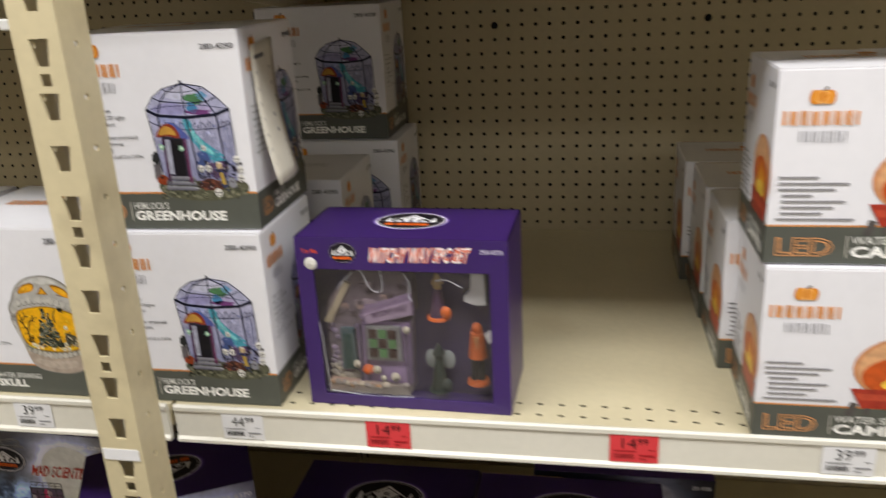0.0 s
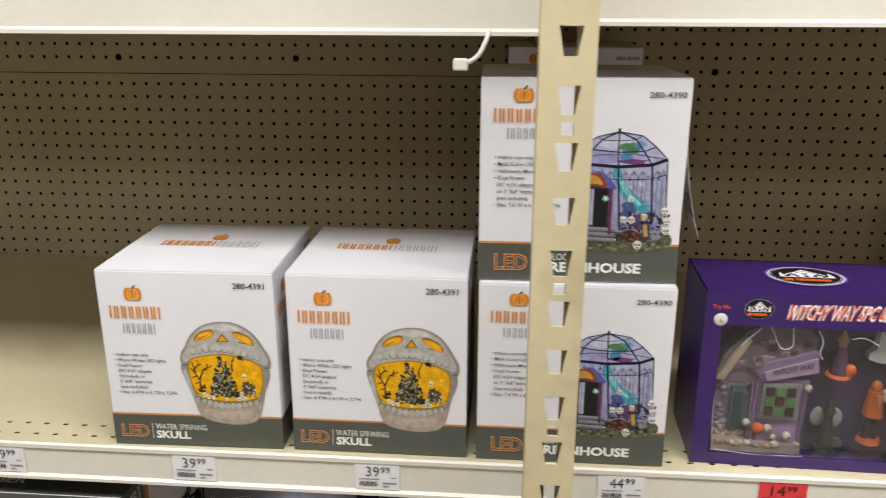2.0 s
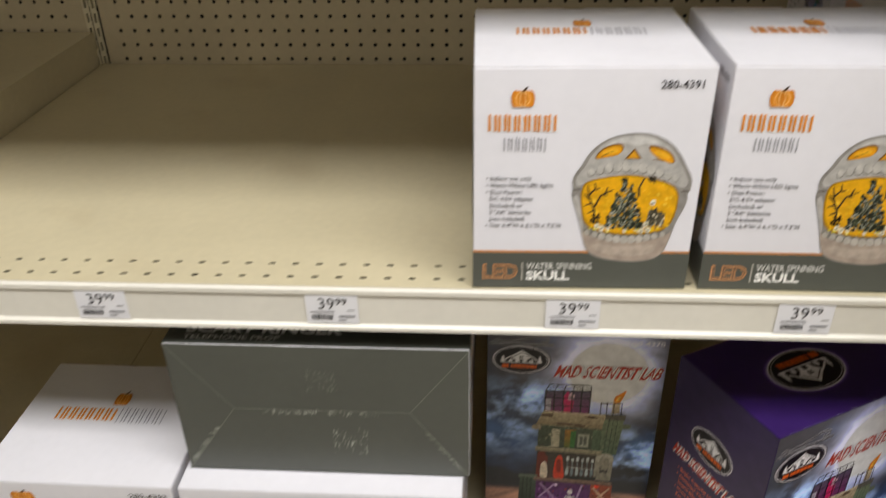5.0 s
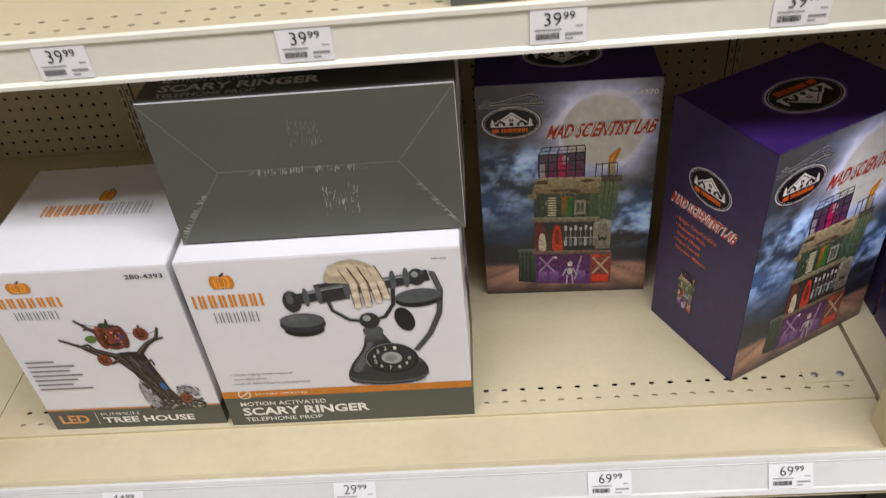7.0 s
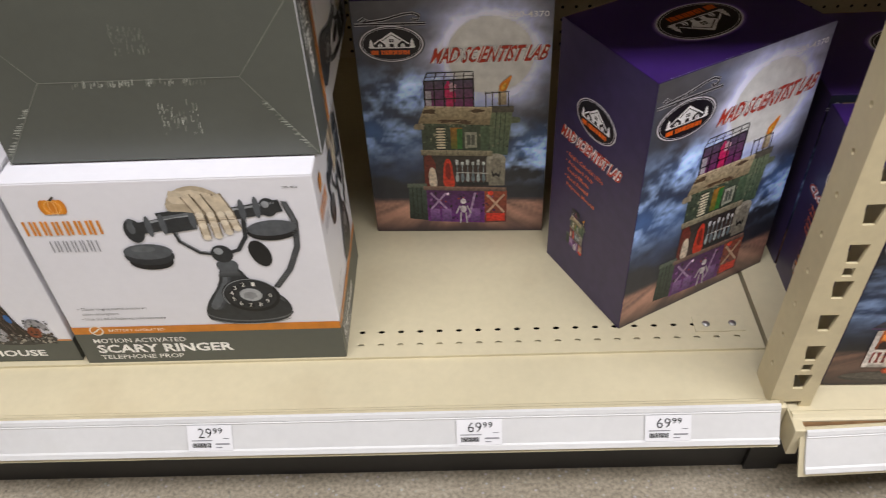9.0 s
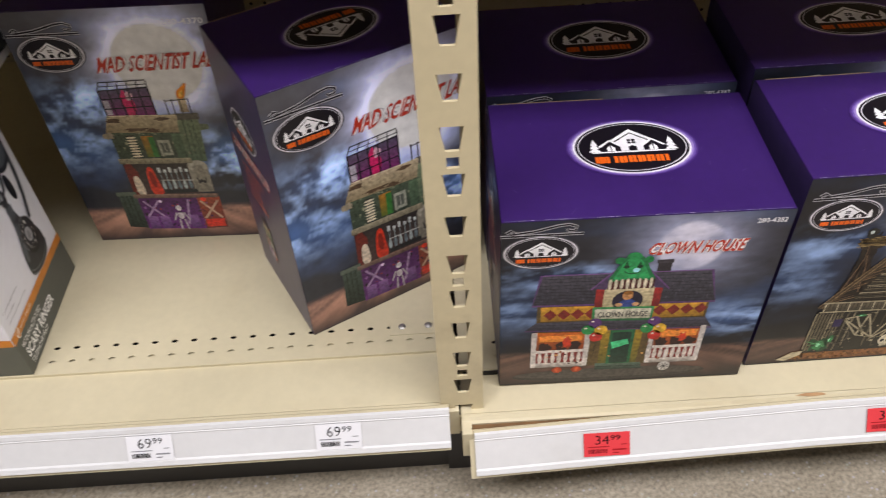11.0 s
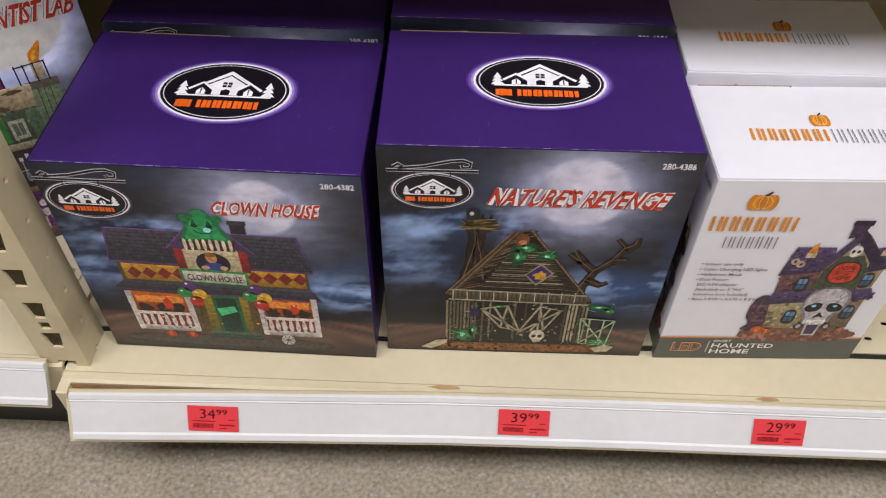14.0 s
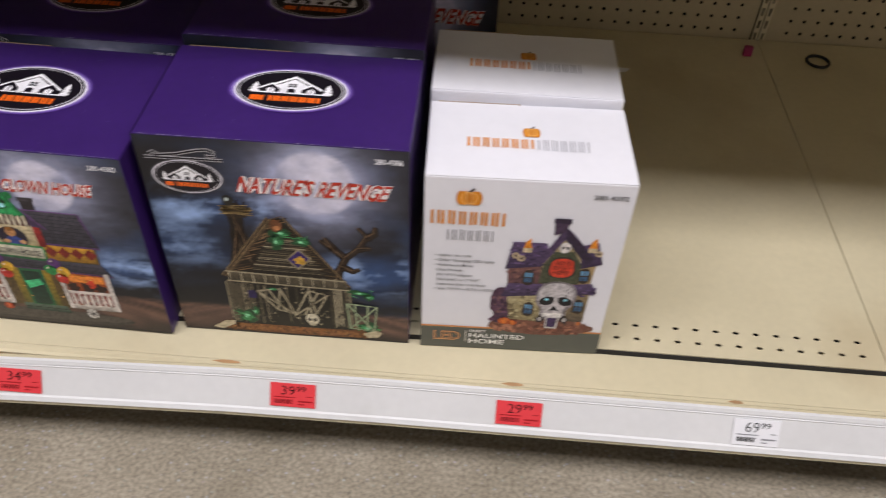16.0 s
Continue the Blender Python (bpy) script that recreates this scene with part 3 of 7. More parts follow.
    def flat_brand(self, u, v, wu, hv):
        k = wu * self.w
        self.pumpkin(u + wu * 0.50, v + hv * 0.20, wu * 0.068, hv * 0.2)
        self.strokes(u, v + hv * 0.50, u + wu * 0.53, v + hv * 0.92, 7, "d8892c", k * 0.019, 2, 3)
        self.strokes(u + wu * 0.55, v + hv * 0.48, u + wu * 0.97, v + hv * 0.98, 6, "77767c", k * 0.007, 2, 5)

    def house_badge(self, u, v, ru, rv, halo=True, ink="f4f3f6", word="ee6a1c"):
        if halo:
            for k, col in ((1.16, "4b2f78"), (1.12, "6a51a0"), (1.08, "9c86c8")):
                self.ell(u, v, ru * k, rv * k, col, 1.0 + (1.2 - k) * 3, 32)
        self.ell(u, v, ru * 1.04, rv * 1.05, "e9e6ee", 1.6, 36)
        self.ell(u, v, ru * 1.0, rv * 1.0, "17131c", 1.9, 36)
        self.ell(u, v, ru * 0.955, rv * 0.945, "e9e6ee", 2.2, 36)
        self.ell(u, v, ru * 0.94, rv * 0.925, "17131c", 2.5, 36)
        q = lambda x, y: (u + x * ru, v + y * rv)
        k = ru * self.w
        self.poly([q(-0.30, 0.16), q(-0.30, -0.16), q(-0.38, -0.12), q(-0.42, -0.20), q(0.02, -0.72), q(0.46, -0.20), q(0.42, -0.12), q(0.32, -0.18), q(0.32, 0.16)], ink, 2.8)
        self.line([q(-0.33, -0.17), q(0.02, -0.56), q(0.37, -0.17)], k * 0.030, "17131c", 3.1)
        for s in (-1, 1):
            self.poly([q(s * 0.20, 0.16), q(s * 0.20, -0.04), q(s * 0.37, -0.26), q(s * 0.54, -0.04), q(s * 0.54, 0.16)], "17131c", 3.2)
            self.line([q(s * 0.18, -0.02), q(s * 0.37, -0.27), q(s * 0.57, -0.02)], k * 0.05, ink, 3.4)
            self.poly([q(s * 0.30, 0.16), q(s * 0.30, 0.02), q(s * 0.37, -0.08), q(s * 0.44, 0.02), q(s * 0.44, 0.16)], ink, 3.4)
            self.line([q(s * 0.37, -0.06), q(s * 0.37, 0.14)], k * 0.02, "17131c", 3.6)
        for x in (-0.03, 0.05):
            for y in (-0.26, -0.16):
                self.poly([q(x - 0.032, y + 0.04), q(x - 0.032, y - 0.04), q(x + 0.032, y - 0.04), q(x + 0.032, y + 0.04)], "17131c", 3.2)
        self.poly([q(-0.06, 0.16), q(-0.06, 0.0), q(0.01, -0.05), q(0.08, 0.0), q(0.08, 0.16)], "17131c", 3.2)
        self.line([q(-0.72, 0.20), q(0.74, 0.20)], k * 0.035, ink, 3.6)
        for x, s in ((-0.66, 0.40), (0.68, 0.42)):
            for j in (0.0, 0.33, 0.66):
                self.poly([q(x - 0.11 * (1 - j * 0.6), 0.17 - j * s), q(x, 0.17 - (j + 0.45) * s * 1.1), q(x + 0.11 * (1 - j * 0.6), 0.17 - j * s)], ink, 3.7)
        self.strokes(u - ru * 0.66, v + rv * 0.35, u - ru * 0.42, v + rv * 0.62, 2, word, k * 0.062, 2.9, 2, 0.55)
        self.strokes(u - ru * 0.33, v + rv * 0.35, u + ru * 0.62, v + rv * 0.62, 6, word, k * 0.062, 2.9, 7, 0.55)

    def hanging_sign(self, u, v, ru, rv):
        q = lambda x, y: (u + x * ru, v + y * rv)
        for wd, col, ly in ((0.0054, "4a494e", 1.0), (0.0042, "8d8c92", 1.2), (0.0034, "e6e6ea", 1.5), (0.0024, "17131c", 1.8)):
            self.line([q(-1.15, -1.14), q(1.15, -1.16)], wd, col, ly)
            self.line([q(-0.85, -1.26), q(-0.2, -1.40), q(0.45, -1.70), q(0.75, -1.76), q(0.95, -1.62), q(0.92, -1.38), q(0.74, -1.36), q(0.72, -1.5)], wd, col, ly)
            self.line([q(-0.98, -1.34), q(-0.85, -1.50), q(-0.74, -1.40), q(-0.84, -1.26)], wd, col, ly)
        for x in (-0.45, 0.45):
            self.line([q(x, -1.14), q(x, -0.85)], 0.0010, "17131c", 1.9)
        for r, col, ly in ((1.10, "4a494f", 1.0), (1.06, "8d8c92", 1.1)):
            self.ell(u, v, ru * r, rv * r, col, ly, 30)
        self.house_badge(u, v, ru, rv, False)

    def title(self, body, u0, v0, u1, v1, rise=0.0):
        for bold, col, ly in ((0.125, "8f8a96", 1.8), (0.100, "efe6e6", 2.0), (0.075, "f7f1f0", 2.3), (0.020, "3a1512", 2.6), (0.010, "c23a26", 2.8)):
            self.text(body, u0, v0, u1, v1, col, ly, bold, 0.055, rise, 0.012)

    def make(self, name, parent, frame_of, label="", mat=None, step=0.0003):
        me = bpy.data.meshes.new(name)
        me.from_pydata([frame_of(x, y, 0.0005 + l * step) for x, y, l in self.v], [], self.f)
        at = me.color_attributes.new("ink", "FLOAT_COLOR", "POINT")
        at.data.foreach_set("color", [k for c in self.c for k in (*c, 1.0)])
        me.materials.append(mat or (INK if name != "picture" else PHOTO if self.rough else SMOOTH_PHOTO))
        me.update()
        ob = new(name, me)
        ob.parent = parent
        if label:
            ob["label"] = label
        if name in ("small_print", "brand_mark", "lid_mark", "fold_mark", "writing", "printing", "side_print", "product_title", "title", "item_number", "button_words"):
            ob["kind"] = "stuff"
        return ob


def front_of(w, d, h):
    return lambda x, y, o: (x, -o, y)


def top_of(w, d, h):
    return lambda x, y, o: (x, y, h + o)


def right_of(w, d, h):
    return lambda x, y, o: (w + o, x, y)


def left_of(w, d, h):
    return lambda x, y, o: (-o, d - x, y)


def night_sky(moon, seed, ground=0.86, gain=1.0, tall=1.0):
    """Ink of a moonlit sky over a boardwalk: dark corner, blue cloud banks, a pale disc with a glow. A high gain paints
    gloss haze in too.
    """
    mu, mv, mr, halo = moon
    # from gain 2 up, the dark inks are greyed to imitate hazy reflection
    top, dark, blue, pale = lin("222125" if gain < 2 else "58575c"), lin("15161d" if gain < 2 else "31333c"), lin("2c446c"), lin("8aa3cc")
    disc, disc2 = lin("dcd9ea"), lin("9b9eb8")
    wood, wood2, low = lin("75574a"), lin("3f302c"), lin("1d1a1c")

    def fn(u, v):
        n = noise.fractal(Vector((u * 1.9 + seed * 3.1, v * 5.0, seed * 1.7)), 0.9, 2.1, 6)
        m = noise.fractal(Vector((u * 5 + seed, v * 13, 4.0 + seed)), 0.7, 2.0, 5)
        d = math.hypot(u - mu, (v - mv) * tall)
        near = math.exp(-max(0, d - mr) / halo)
        c = mixc(top, dark, min(1, v * 2.0))
        right = math.exp(-((v - 0.60) / 0.085) ** 2) * min(1, max(0, u - 0.58) * 3.2)
        left = math.exp(-((v - 0.50) / 0.10) ** 2) * min(1, max(0, 0.42 - u) * 2.6)
        streak = math.exp(-((v - mv - 0.14) / 0.07) ** 2) * math.exp(-((u - mu + 0.30) / 0.30) ** 2)
        f = 0.85 * right + 0.55 * left + 0.5 * streak + 0.45 * n * (0.4 + u) + 0.35 * near
        c = mixc(c, tuple(q * gain for q in blue), min(1, max(0, f)))
        f = (0.9 * right + 0.55 * left + 0.95 * streak) * (0.35 + 1.5 * m + 0.5 * n)
        c = mixc(c, tuple(q * gain for q in pale), min(0.9, max(0, f)))
        c = mixc(c, tuple(q * gain for q in disc2), max(0, (0.75 + 0.35 * m) * near))
        if d < mr:
            q = mixc(disc, disc2, 0.30 + 0.75 * m + 0.2 * (d / mr) ** 4)
            q = mixc(q, disc2, 0.5 * max(0, n * 0.8 + (v - mv) * tall / mr * 0.5))
            c = mixc(c, tuple(min(0.85, k * max(1.0, gain * 0.8)) for k in q), min(1, (mr - d) / 0.014))
        if v > ground:
            k = (v - ground) / (1 - ground)
            x = (u - 0.5) / (0.45 + k)
            w = 0.5 + 0.7 * noise.noise(Vector((x * 9 + seed, k * 1.5, 2.0))) + 0.3 * noise.noise(Vector((x * 40, k * 4, 7.0)))
            g = mixc(wood2, wood, w * (1.1 - 0.3 * k))
            g = mixc(g, low, max(0, k * 2.2 - 1.25))
            c = mixc(c, tuple(q * max(1.0, gain * 0.8) for q in g), min(1, k * 7))
        return c
    return fn


# ---- pictures printed on the boxes; each fills the part of the face set by within() ----
def picture_skull(p):
    p.soft([(0, 0.36), (0.02, 0.30), (0.07, 0.245), (0.11, 0.165), (0.20, 0.08), (0.32, 0.025), (0.50, 0.0), (0.655, 0.016), (0.795, 0.08), (0.88, 0.165), (0.935, 0.245), (0.995, 0.33),
            (1.0, 0.41), (0.97, 0.45), (0.985, 0.49), (0.96, 0.575), (0.91, 0.67), (0.875, 0.82), (0.83, 0.935), (0.725, 0.985), (0.55, 1.0), (0.305, 0.975), (0.165, 0.92), (0.105, 0.72),
            (0.05, 0.575), (0.0, 0.46), (0.015, 0.41)], "8f8b85", 1)
    p.soft([(0.025, 0.36), (0.05, 0.30), (0.10, 0.25), (0.14, 0.17), (0.22, 0.09), (0.33, 0.035), (0.50, 0.012), (0.645, 0.03), (0.775, 0.095), (0.855, 0.175), (0.905, 0.255), (0.965, 0.34),
            (0.96, 0.40), (0.90, 0.40), (0.70, 0.33), (0.46, 0.30), (0.16, 0.34), (0.06, 0.40)], "b3b0aa", 1.3)
    p.soft([(0.22, 0.11), (0.34, 0.045), (0.50, 0.025), (0.64, 0.045), (0.74, 0.10), (0.60, 0.075), (0.50, 0.10), (0.40, 0.065)], "c9c7c2", 1.5)
    p.soft([(0.015, 0.47), (0.06, 0.45), (0.11, 0.62), (0.13, 0.76), (0.10, 0.70), (0.05, 0.56)], "b9b5af", 1.3)
    p.soft([(0.975, 0.49), (0.93, 0.46), (0.90, 0.62), (0.87, 0.76), (0.915, 0.66), (0.955, 0.57)], "8f8b85", 1.3)
    for q in ([(0.01, 0.425), (0.08, 0.415)], [(0.92, 0.43), (0.99, 0.425)]):
        p.line(q, 0.0014, "5f5a52", 1.6)
    for pts in ([(0.157, 0.197), (0.22, 0.115), (0.34, 0.074), (0.41, 0.09), (0.385, 0.156), (0.27, 0.18)], [(0.585, 0.098), (0.655, 0.09), (0.78, 0.13), (0.84, 0.205), (0.813, 0.23), (0.673, 0.18)]):
        p.soft(pts, "8a5c14", 2)
        mu, mv = sum(q[0] for q in pts) / 6, sum(q[1] for q in pts) / 6
        p.soft([(mu + (q[0] - mu) * 0.90, mv + 0.006 + (q[1] - mv) * 0.84) for q in pts], "e39c12", 2.2)
        p.soft([(mu + (q[0] - mu) * 0.60, mv + 0.002 + (q[1] - mv) * 0.45) for q in pts], "f2b628", 2.4)
        p.line([(mu - 0.07, mv + 0.035), (mu + 0.03, mv - 0.005 if mu < 0.5 else mv + 0.05)], 0.0009, "7a4c10", 2.5, 0.4)
    p.poly([(0.42, 0.19), (0.49, 0.112), (0.56, 0.19)], "7d5418", 2)
    p.poly([(0.44, 0.185), (0.49, 0.130), (0.54, 0.185)], "d99a1c", 2.2)
    p.soft([(0.08, 0.38), (0.185, 0.335), (0.465, 0.30), (0.675, 0.33), (0.90, 0.395), (0.91, 0.575), (0.85, 0.73), (0.64, 0.775), (0.325, 0.768), (0.13, 0.705), (0.085, 0.55)], "a87a0c", 1.8)
    p.soft([(0.095, 0.39), (0.19, 0.345), (0.465, 0.312), (0.67, 0.342), (0.888, 0.405), (0.895, 0.575), (0.835, 0.72), (0.635, 0.762), (0.33, 0.755), (0.145, 0.69), (0.10, 0.55)], "e5aa0a", 2.0)
    p.specks(0.13, 0.38, 0.86, 0.70, ["eeba1e", "dca00a", "f2c83c"], 70, 0.012, 2.2)
    p.specks(0.18, 0.70, 0.78, 0.75, ["e8d21c", "f0e070", "e2dcc8"], 24, 0.014, 2.3)
    for i in range(170):
        k = p.rnd.random() ** 0.55
        u, v = 0.455 + (0.035 + 0.135 * k) * p.rnd.uniform(-1, 1) + 0.012 * k, 0.335 + 0.38 * k
        p.blob(u, v, 0.019, 0.016, p.rnd.choice(["2b3020", "1b2016", "363c28", "23291c"]), 2.6 + 0.1 * (i % 3), 0.4, 7)
    for i in range(210):
        k = p.rnd.random() ** 0.6
        u, v = 0.455 + (0.03 + 0.135 * k) * p.rnd.uniform(-1, 1) + 0.012 * k, 0.34 + 0.37 * k
        p.line([(u, v), (u + p.rnd.uniform(-0.018, 0.018), v + p.rnd.uniform(0.006, 0.016))], 0.0005, p.rnd.choice(["c9ccb8", "e9ead9", "8d947a", "6c7458"]), 3.1)
    for q in ([(0.57, 0.47), (0.565, 0.40), (0.60, 0.33)], [(0.63, 0.335), (0.67, 0.325), (0.69, 0.37)], [(0.655, 0.33), (0.66, 0.36)]):
        p.line(q, 0.0022, "3b3422", 2.8, 0.6)
    p.blob(0.665, 0.335, 0.028, 0.018, "3f3520", 2.8, 0.4)
    for q in ([(0.215, 0.67), (0.205, 0.57), (0.16, 0.49), (0.13, 0.385)], [(0.205, 0.55), (0.25, 0.46), (0.35, 0.42)], [(0.26, 0.455), (0.31, 0.46)], [(0.18, 0.52), (0.12, 0.54)], [(0.16, 0.49), (0.11, 0.45)],
              [(0.15, 0.46), (0.20, 0.41), (0.19, 0.37)], [(0.20, 0.42), (0.235, 0.41)], [(0.20, 0.58), (0.15, 0.60)], [(0.29, 0.44), (0.30, 0.40)]):
        p.line(q, 0.0021, "4a3a1c", 2.8, 0.5)
    p.specks(0.18, 0.60, 0.25, 0.68, ["4a3a1c", "2e2412"], 14, 0.014, 2.8)
    p.blob(0.72, 0.63, 0.055, 0.075, "3c3828", 2.8, 0.35)
    p.blob(0.775, 0.63, 0.030, 0.055, "5a5240", 2.8, 0.35)
    p.ell(0.695, 0.515, 0.024, 0.024, "e2dcc6", 3.0, 10)
    p.ell(0.695, 0.522, 0.014, 0.007, "2f2b20", 3.2, 8)
    for q in ([(0.74, 0.60), (0.745, 0.70)], [(0.675, 0.60), (0.66, 0.69)], [(0.80, 0.60), (0.80, 0.68)]):
        p.line(q, 0.0018, "57503c", 3.0)
    p.specks(0.66, 0.57, 0.80, 0.72, ["d9d2b8", "57503c", "8b8468", "2f2b20"], 50, 0.009, 3.1)
    for u, v in ((0.655, 0.685), (0.68, 0.73), (0.625, 0.735), (0.24, 0.70), (0.28, 0.715)):
        p.ell(u, v, 0.024, 0.022, "e6dfc4", 3.1, 10)
        p.ell(u, v + 0.004, 0.010, 0.006, "5c5238", 3.3, 6)
    p.soft([(0.10, 0.73), (0.16, 0.78), (0.40, 0.83), (0.62, 0.83), (0.82, 0.79), (0.89, 0.73), (0.865, 0.83), (0.825, 0.93), (0.72, 0.978), (0.55, 0.99), (0.31, 0.965), (0.175, 0.91)], "ab9c8e", 1.7)
    p.soft([(0.20, 0.83), (0.45, 0.875), (0.78, 0.835), (0.75, 0.93), (0.50, 0.955), (0.24, 0.91)], "b5a799", 1.9)
    for i in range(11):
        k = i / 10
        u, v = 0.155 + 0.70 * k, 0.290 - 0.060 * math.sin(math.pi * min(1, k * 1.05)) + 0.042 * k
        r = 0.032 + 0.014 * math.sin(math.pi * k)
        p.ell(u, v, r * 0.90, r * 0.95, "6d6a60", 2.5, 12)
        p.ell(u, v - 0.004, r * 0.82, r * 0.90, "bcb9b1", 2.9, 12)
        u, v = 0.16 + 0.65 * k, 0.745 + 0.052 * math.sin(math.pi * k) + 0.012 * k
        p.ell(u, v, r * 0.86, r * 0.80, "6d6a60", 2.7, 12)
        p.ell(u, v + 0.005, r * 0.76, r * 0.72, "b6b1a7", 3.1, 12)


def picture_greenhouse(p):
    iron = "20243e"
    p.soft([(0.0, 0.86), (0.10, 0.80), (0.50, 0.78), (0.92, 0.80), (1.0, 0.87), (0.96, 0.94), (0.70, 0.99), (0.35, 0.99), (0.08, 0.95)], "5b5b49", 1)
    p.specks(0.04, 0.84, 0.96, 0.97, ["45473a", "7b7a66", "8a8872", "3a3c30"], 150, 0.014, 1.2)
    p.fade([(0.02, 0.22), (0.885, 0.22), (0.88, 0.82), (0.10, 0.82)], "b4b4d0", "8a8cae", 1.1)
    p.soft([(0.015, 0.225), (0.10, 0.126), (0.22, 0.06), (0.42, 0.015), (0.64, 0.05), (0.77, 0.13), (0.884, 0.23), (0.743, 0.274), (0.43, 0.293), (0.13, 0.274)], "aeafcc", 1.3)
    for q, c in (([(0.05, 0.22), (0.20, 0.17), (0.42, 0.18), (0.42, 0.28), (0.14, 0.26)], "9a97c2"), ([(0.45, 0.19), (0.66, 0.18), (0.74, 0.26), (0.45, 0.28)], "a49cc0"), ([(0.10, 0.27), (0.42, 0.30), (0.44, 0.42), (0.14, 0.34)], "9fa6d2"),
                 ([(0.22, 0.08), (0.42, 0.03), (0.60, 0.07), (0.44, 0.16), (0.24, 0.14)], "c3c4da")):
        p.soft(q, c, 1.5)
    p.blob(0.53, 0.145, 0.085, 0.040, "4d7a52", 1.7, 0.3)
    p.blob(0.50, 0.21, 0.055, 0.045, "4a86b4", 1.8, 0.3)
    p.blob(0.62, 0.12, 0.050, 0.040, "6a9ac0", 1.7, 0.3)
    p.blob(0.56, 0.25, 0.14, 0.022, "74427c", 1.8, 0.3)
    p.soft([(0.37, 0.30), (0.46, 0.29), (0.49, 0.42), (0.62, 0.52), (0.80, 0.62), (0.76, 0.72), (0.62, 0.66), (0.50, 0.54), (0.42, 0.44)], "4aa0b4", 1.8)
    p.soft([(0.42, 0.36), (0.47, 0.38), (0.58, 0.52), (0.70, 0.60), (0.62, 0.60), (0.48, 0.48)], "7cc8cc", 2.0)
    p.blob(0.68, 0.72, 0.12, 0.075, "5a4668", 1.9, 0.25)
    p.blob(0.55, 0.63, 0.06, 0.07, "44588e", 2.0, 0.3)
    p.specks(0.10, 0.30, 0.86, 0.78, ["8a90c0", "c4c8e0", "6c72a8", "a8acd0"], 90, 0.010, 2.0)
    p.specks(0.46, 0.66, 0.88, 0.80, ["2a2438", "39406a", "1d1a26"], 50, 0.014, 2.2)
    apex = (0.42, 0.02)
    mids = [(0.10, 0.126), (0.18, 0.16), (0.42, 0.178), (0.66, 0.17), (0.77, 0.133)]
    lows = [(0.015, 0.225), (0.13, 0.274), (0.43, 0.293), (0.743, 0.274), (0.884, 0.23)]
    tops = [(0.22, 0.06), (0.26, 0.085), (0.42, 0.09), (0.58, 0.08), (0.64, 0.05)]
    for i in range(5):
        p.line([apex, tops[i], mids[i], lows[i]], 0.0010 if i in (0, 4) else 0.0015, iron, 2.5)
    p.line(tops, 0.0007, iron, 2.5)
    p.line(mids, 0.0011, iron, 2.5)
    p.line([(0.015, 0.225), (0.25, 0.20), (0.60, 0.195), (0.884, 0.23)], 0.0007, "4a4e70", 2.4)
    p.line(lows, 0.0034, "171a30", 2.6)
    p.line([(0.42, -0.005), (0.42, 0.03)], 0.0024, "171a30", 2.6)
    p.line([(0.03, 0.32), (0.13, 0.36), (0.43, 0.395), (0.743, 0.385), (0.885, 0.35)], 0.0007, iron, 2.5)
    for u in (0.20, 0.28, 0.36, 0.50, 0.58, 0.66, 0.80, 0.85):
        v = 0.30 + 0.02 * math.sin(u * 3)
        p.arc(u, v + 0.085, 0.036, 0.07, 180, 360, 0.0006, iron, 2.5, 8)
        p.line([(u, v), (u + 0.008, 0.72 - 0.3 * abs(u - 0.5) ** 2)], 0.0006, "3a3e60", 2.4)
        p.line([(u + 0.036, v + 0.09), (u + 0.04, 0.66)], 0.0005, "4a4e70", 2.4)
    for (a, b), e in zip(lows, ((0.09, 0.74), (0.155, 0.80), (0.477, 0.80), (0.78, 0.75), (0.908, 0.68))):
        p.line([(a, b), e], 0.0010 if a in (0.015, 0.884) else 0.0020, "1a1d34", 2.6)
    # porch
    p.soft([(0.22, 0.32), (0.30, 0.34), (0.43, 0.45), (0.42, 0.475), (0.34, 0.47), (0.24, 0.36)], "5560a4", 3.0)
    p.poly([(0.14, 0.44), (0.36, 0.46), (0.37, 0.82), (0.15, 0.81)], "383244", 2.7)
    p.rect(0.225, 0.467, 0.35, 0.775, "15131a", 2.9)
    p.rect(0.165, 0.47, 0.215, 0.76, "b4b6c8", 2.9)
    p.rect(0.185, 0.47, 0.190, 0.76, "3c3a4c", 3.1)
    for u, c in ((0.135, "4a2444"), (0.365, "6a2c54")):
        p.poly([(u, 0.46), (u + 0.022, 0.46), (u + 0.034, 0.84), (u + 0.004, 0.84)], c, 3.1)
    p.soft([(0.07, 0.455), (0.10, 0.40), (0.15, 0.355), (0.22, 0.335), (0.29, 0.36), (0.345, 0.45), (0.30, 0.465), (0.22, 0.44), (0.13, 0.445)], "8a3a28", 3.2)
    p.soft([(0.095, 0.44), (0.13, 0.385), (0.20, 0.352), (0.27, 0.385), (0.305, 0.445), (0.22, 0.425)], "bd9040", 3.4)
    for u, v in ((0.115, 0.53), (0.33, 0.545)):
        p.blob(u, v, 0.030, 0.024, "8fb8a0", 3.2, 0.4)
        p.ell(u, v, 0.012, 0.010, "dff4d8", 3.4, 8)
    for i in range(3):
        p.fade([(0.14 - 0.012 * i, 0.775 + 0.042 * i), (0.43, 0.785 + 0.042 * i), (0.44, 0.818 + 0.042 * i), (0.12 - 0.012 * i, 0.812 + 0.042 * i)], "94949c", "565560", 3.0 + 0.1 * i)
    # bone figures, pumpkins and heaps
    p.blob(0.035, 0.62, 0.038, 0.055, "2a2c2c", 3.0, 0.25)
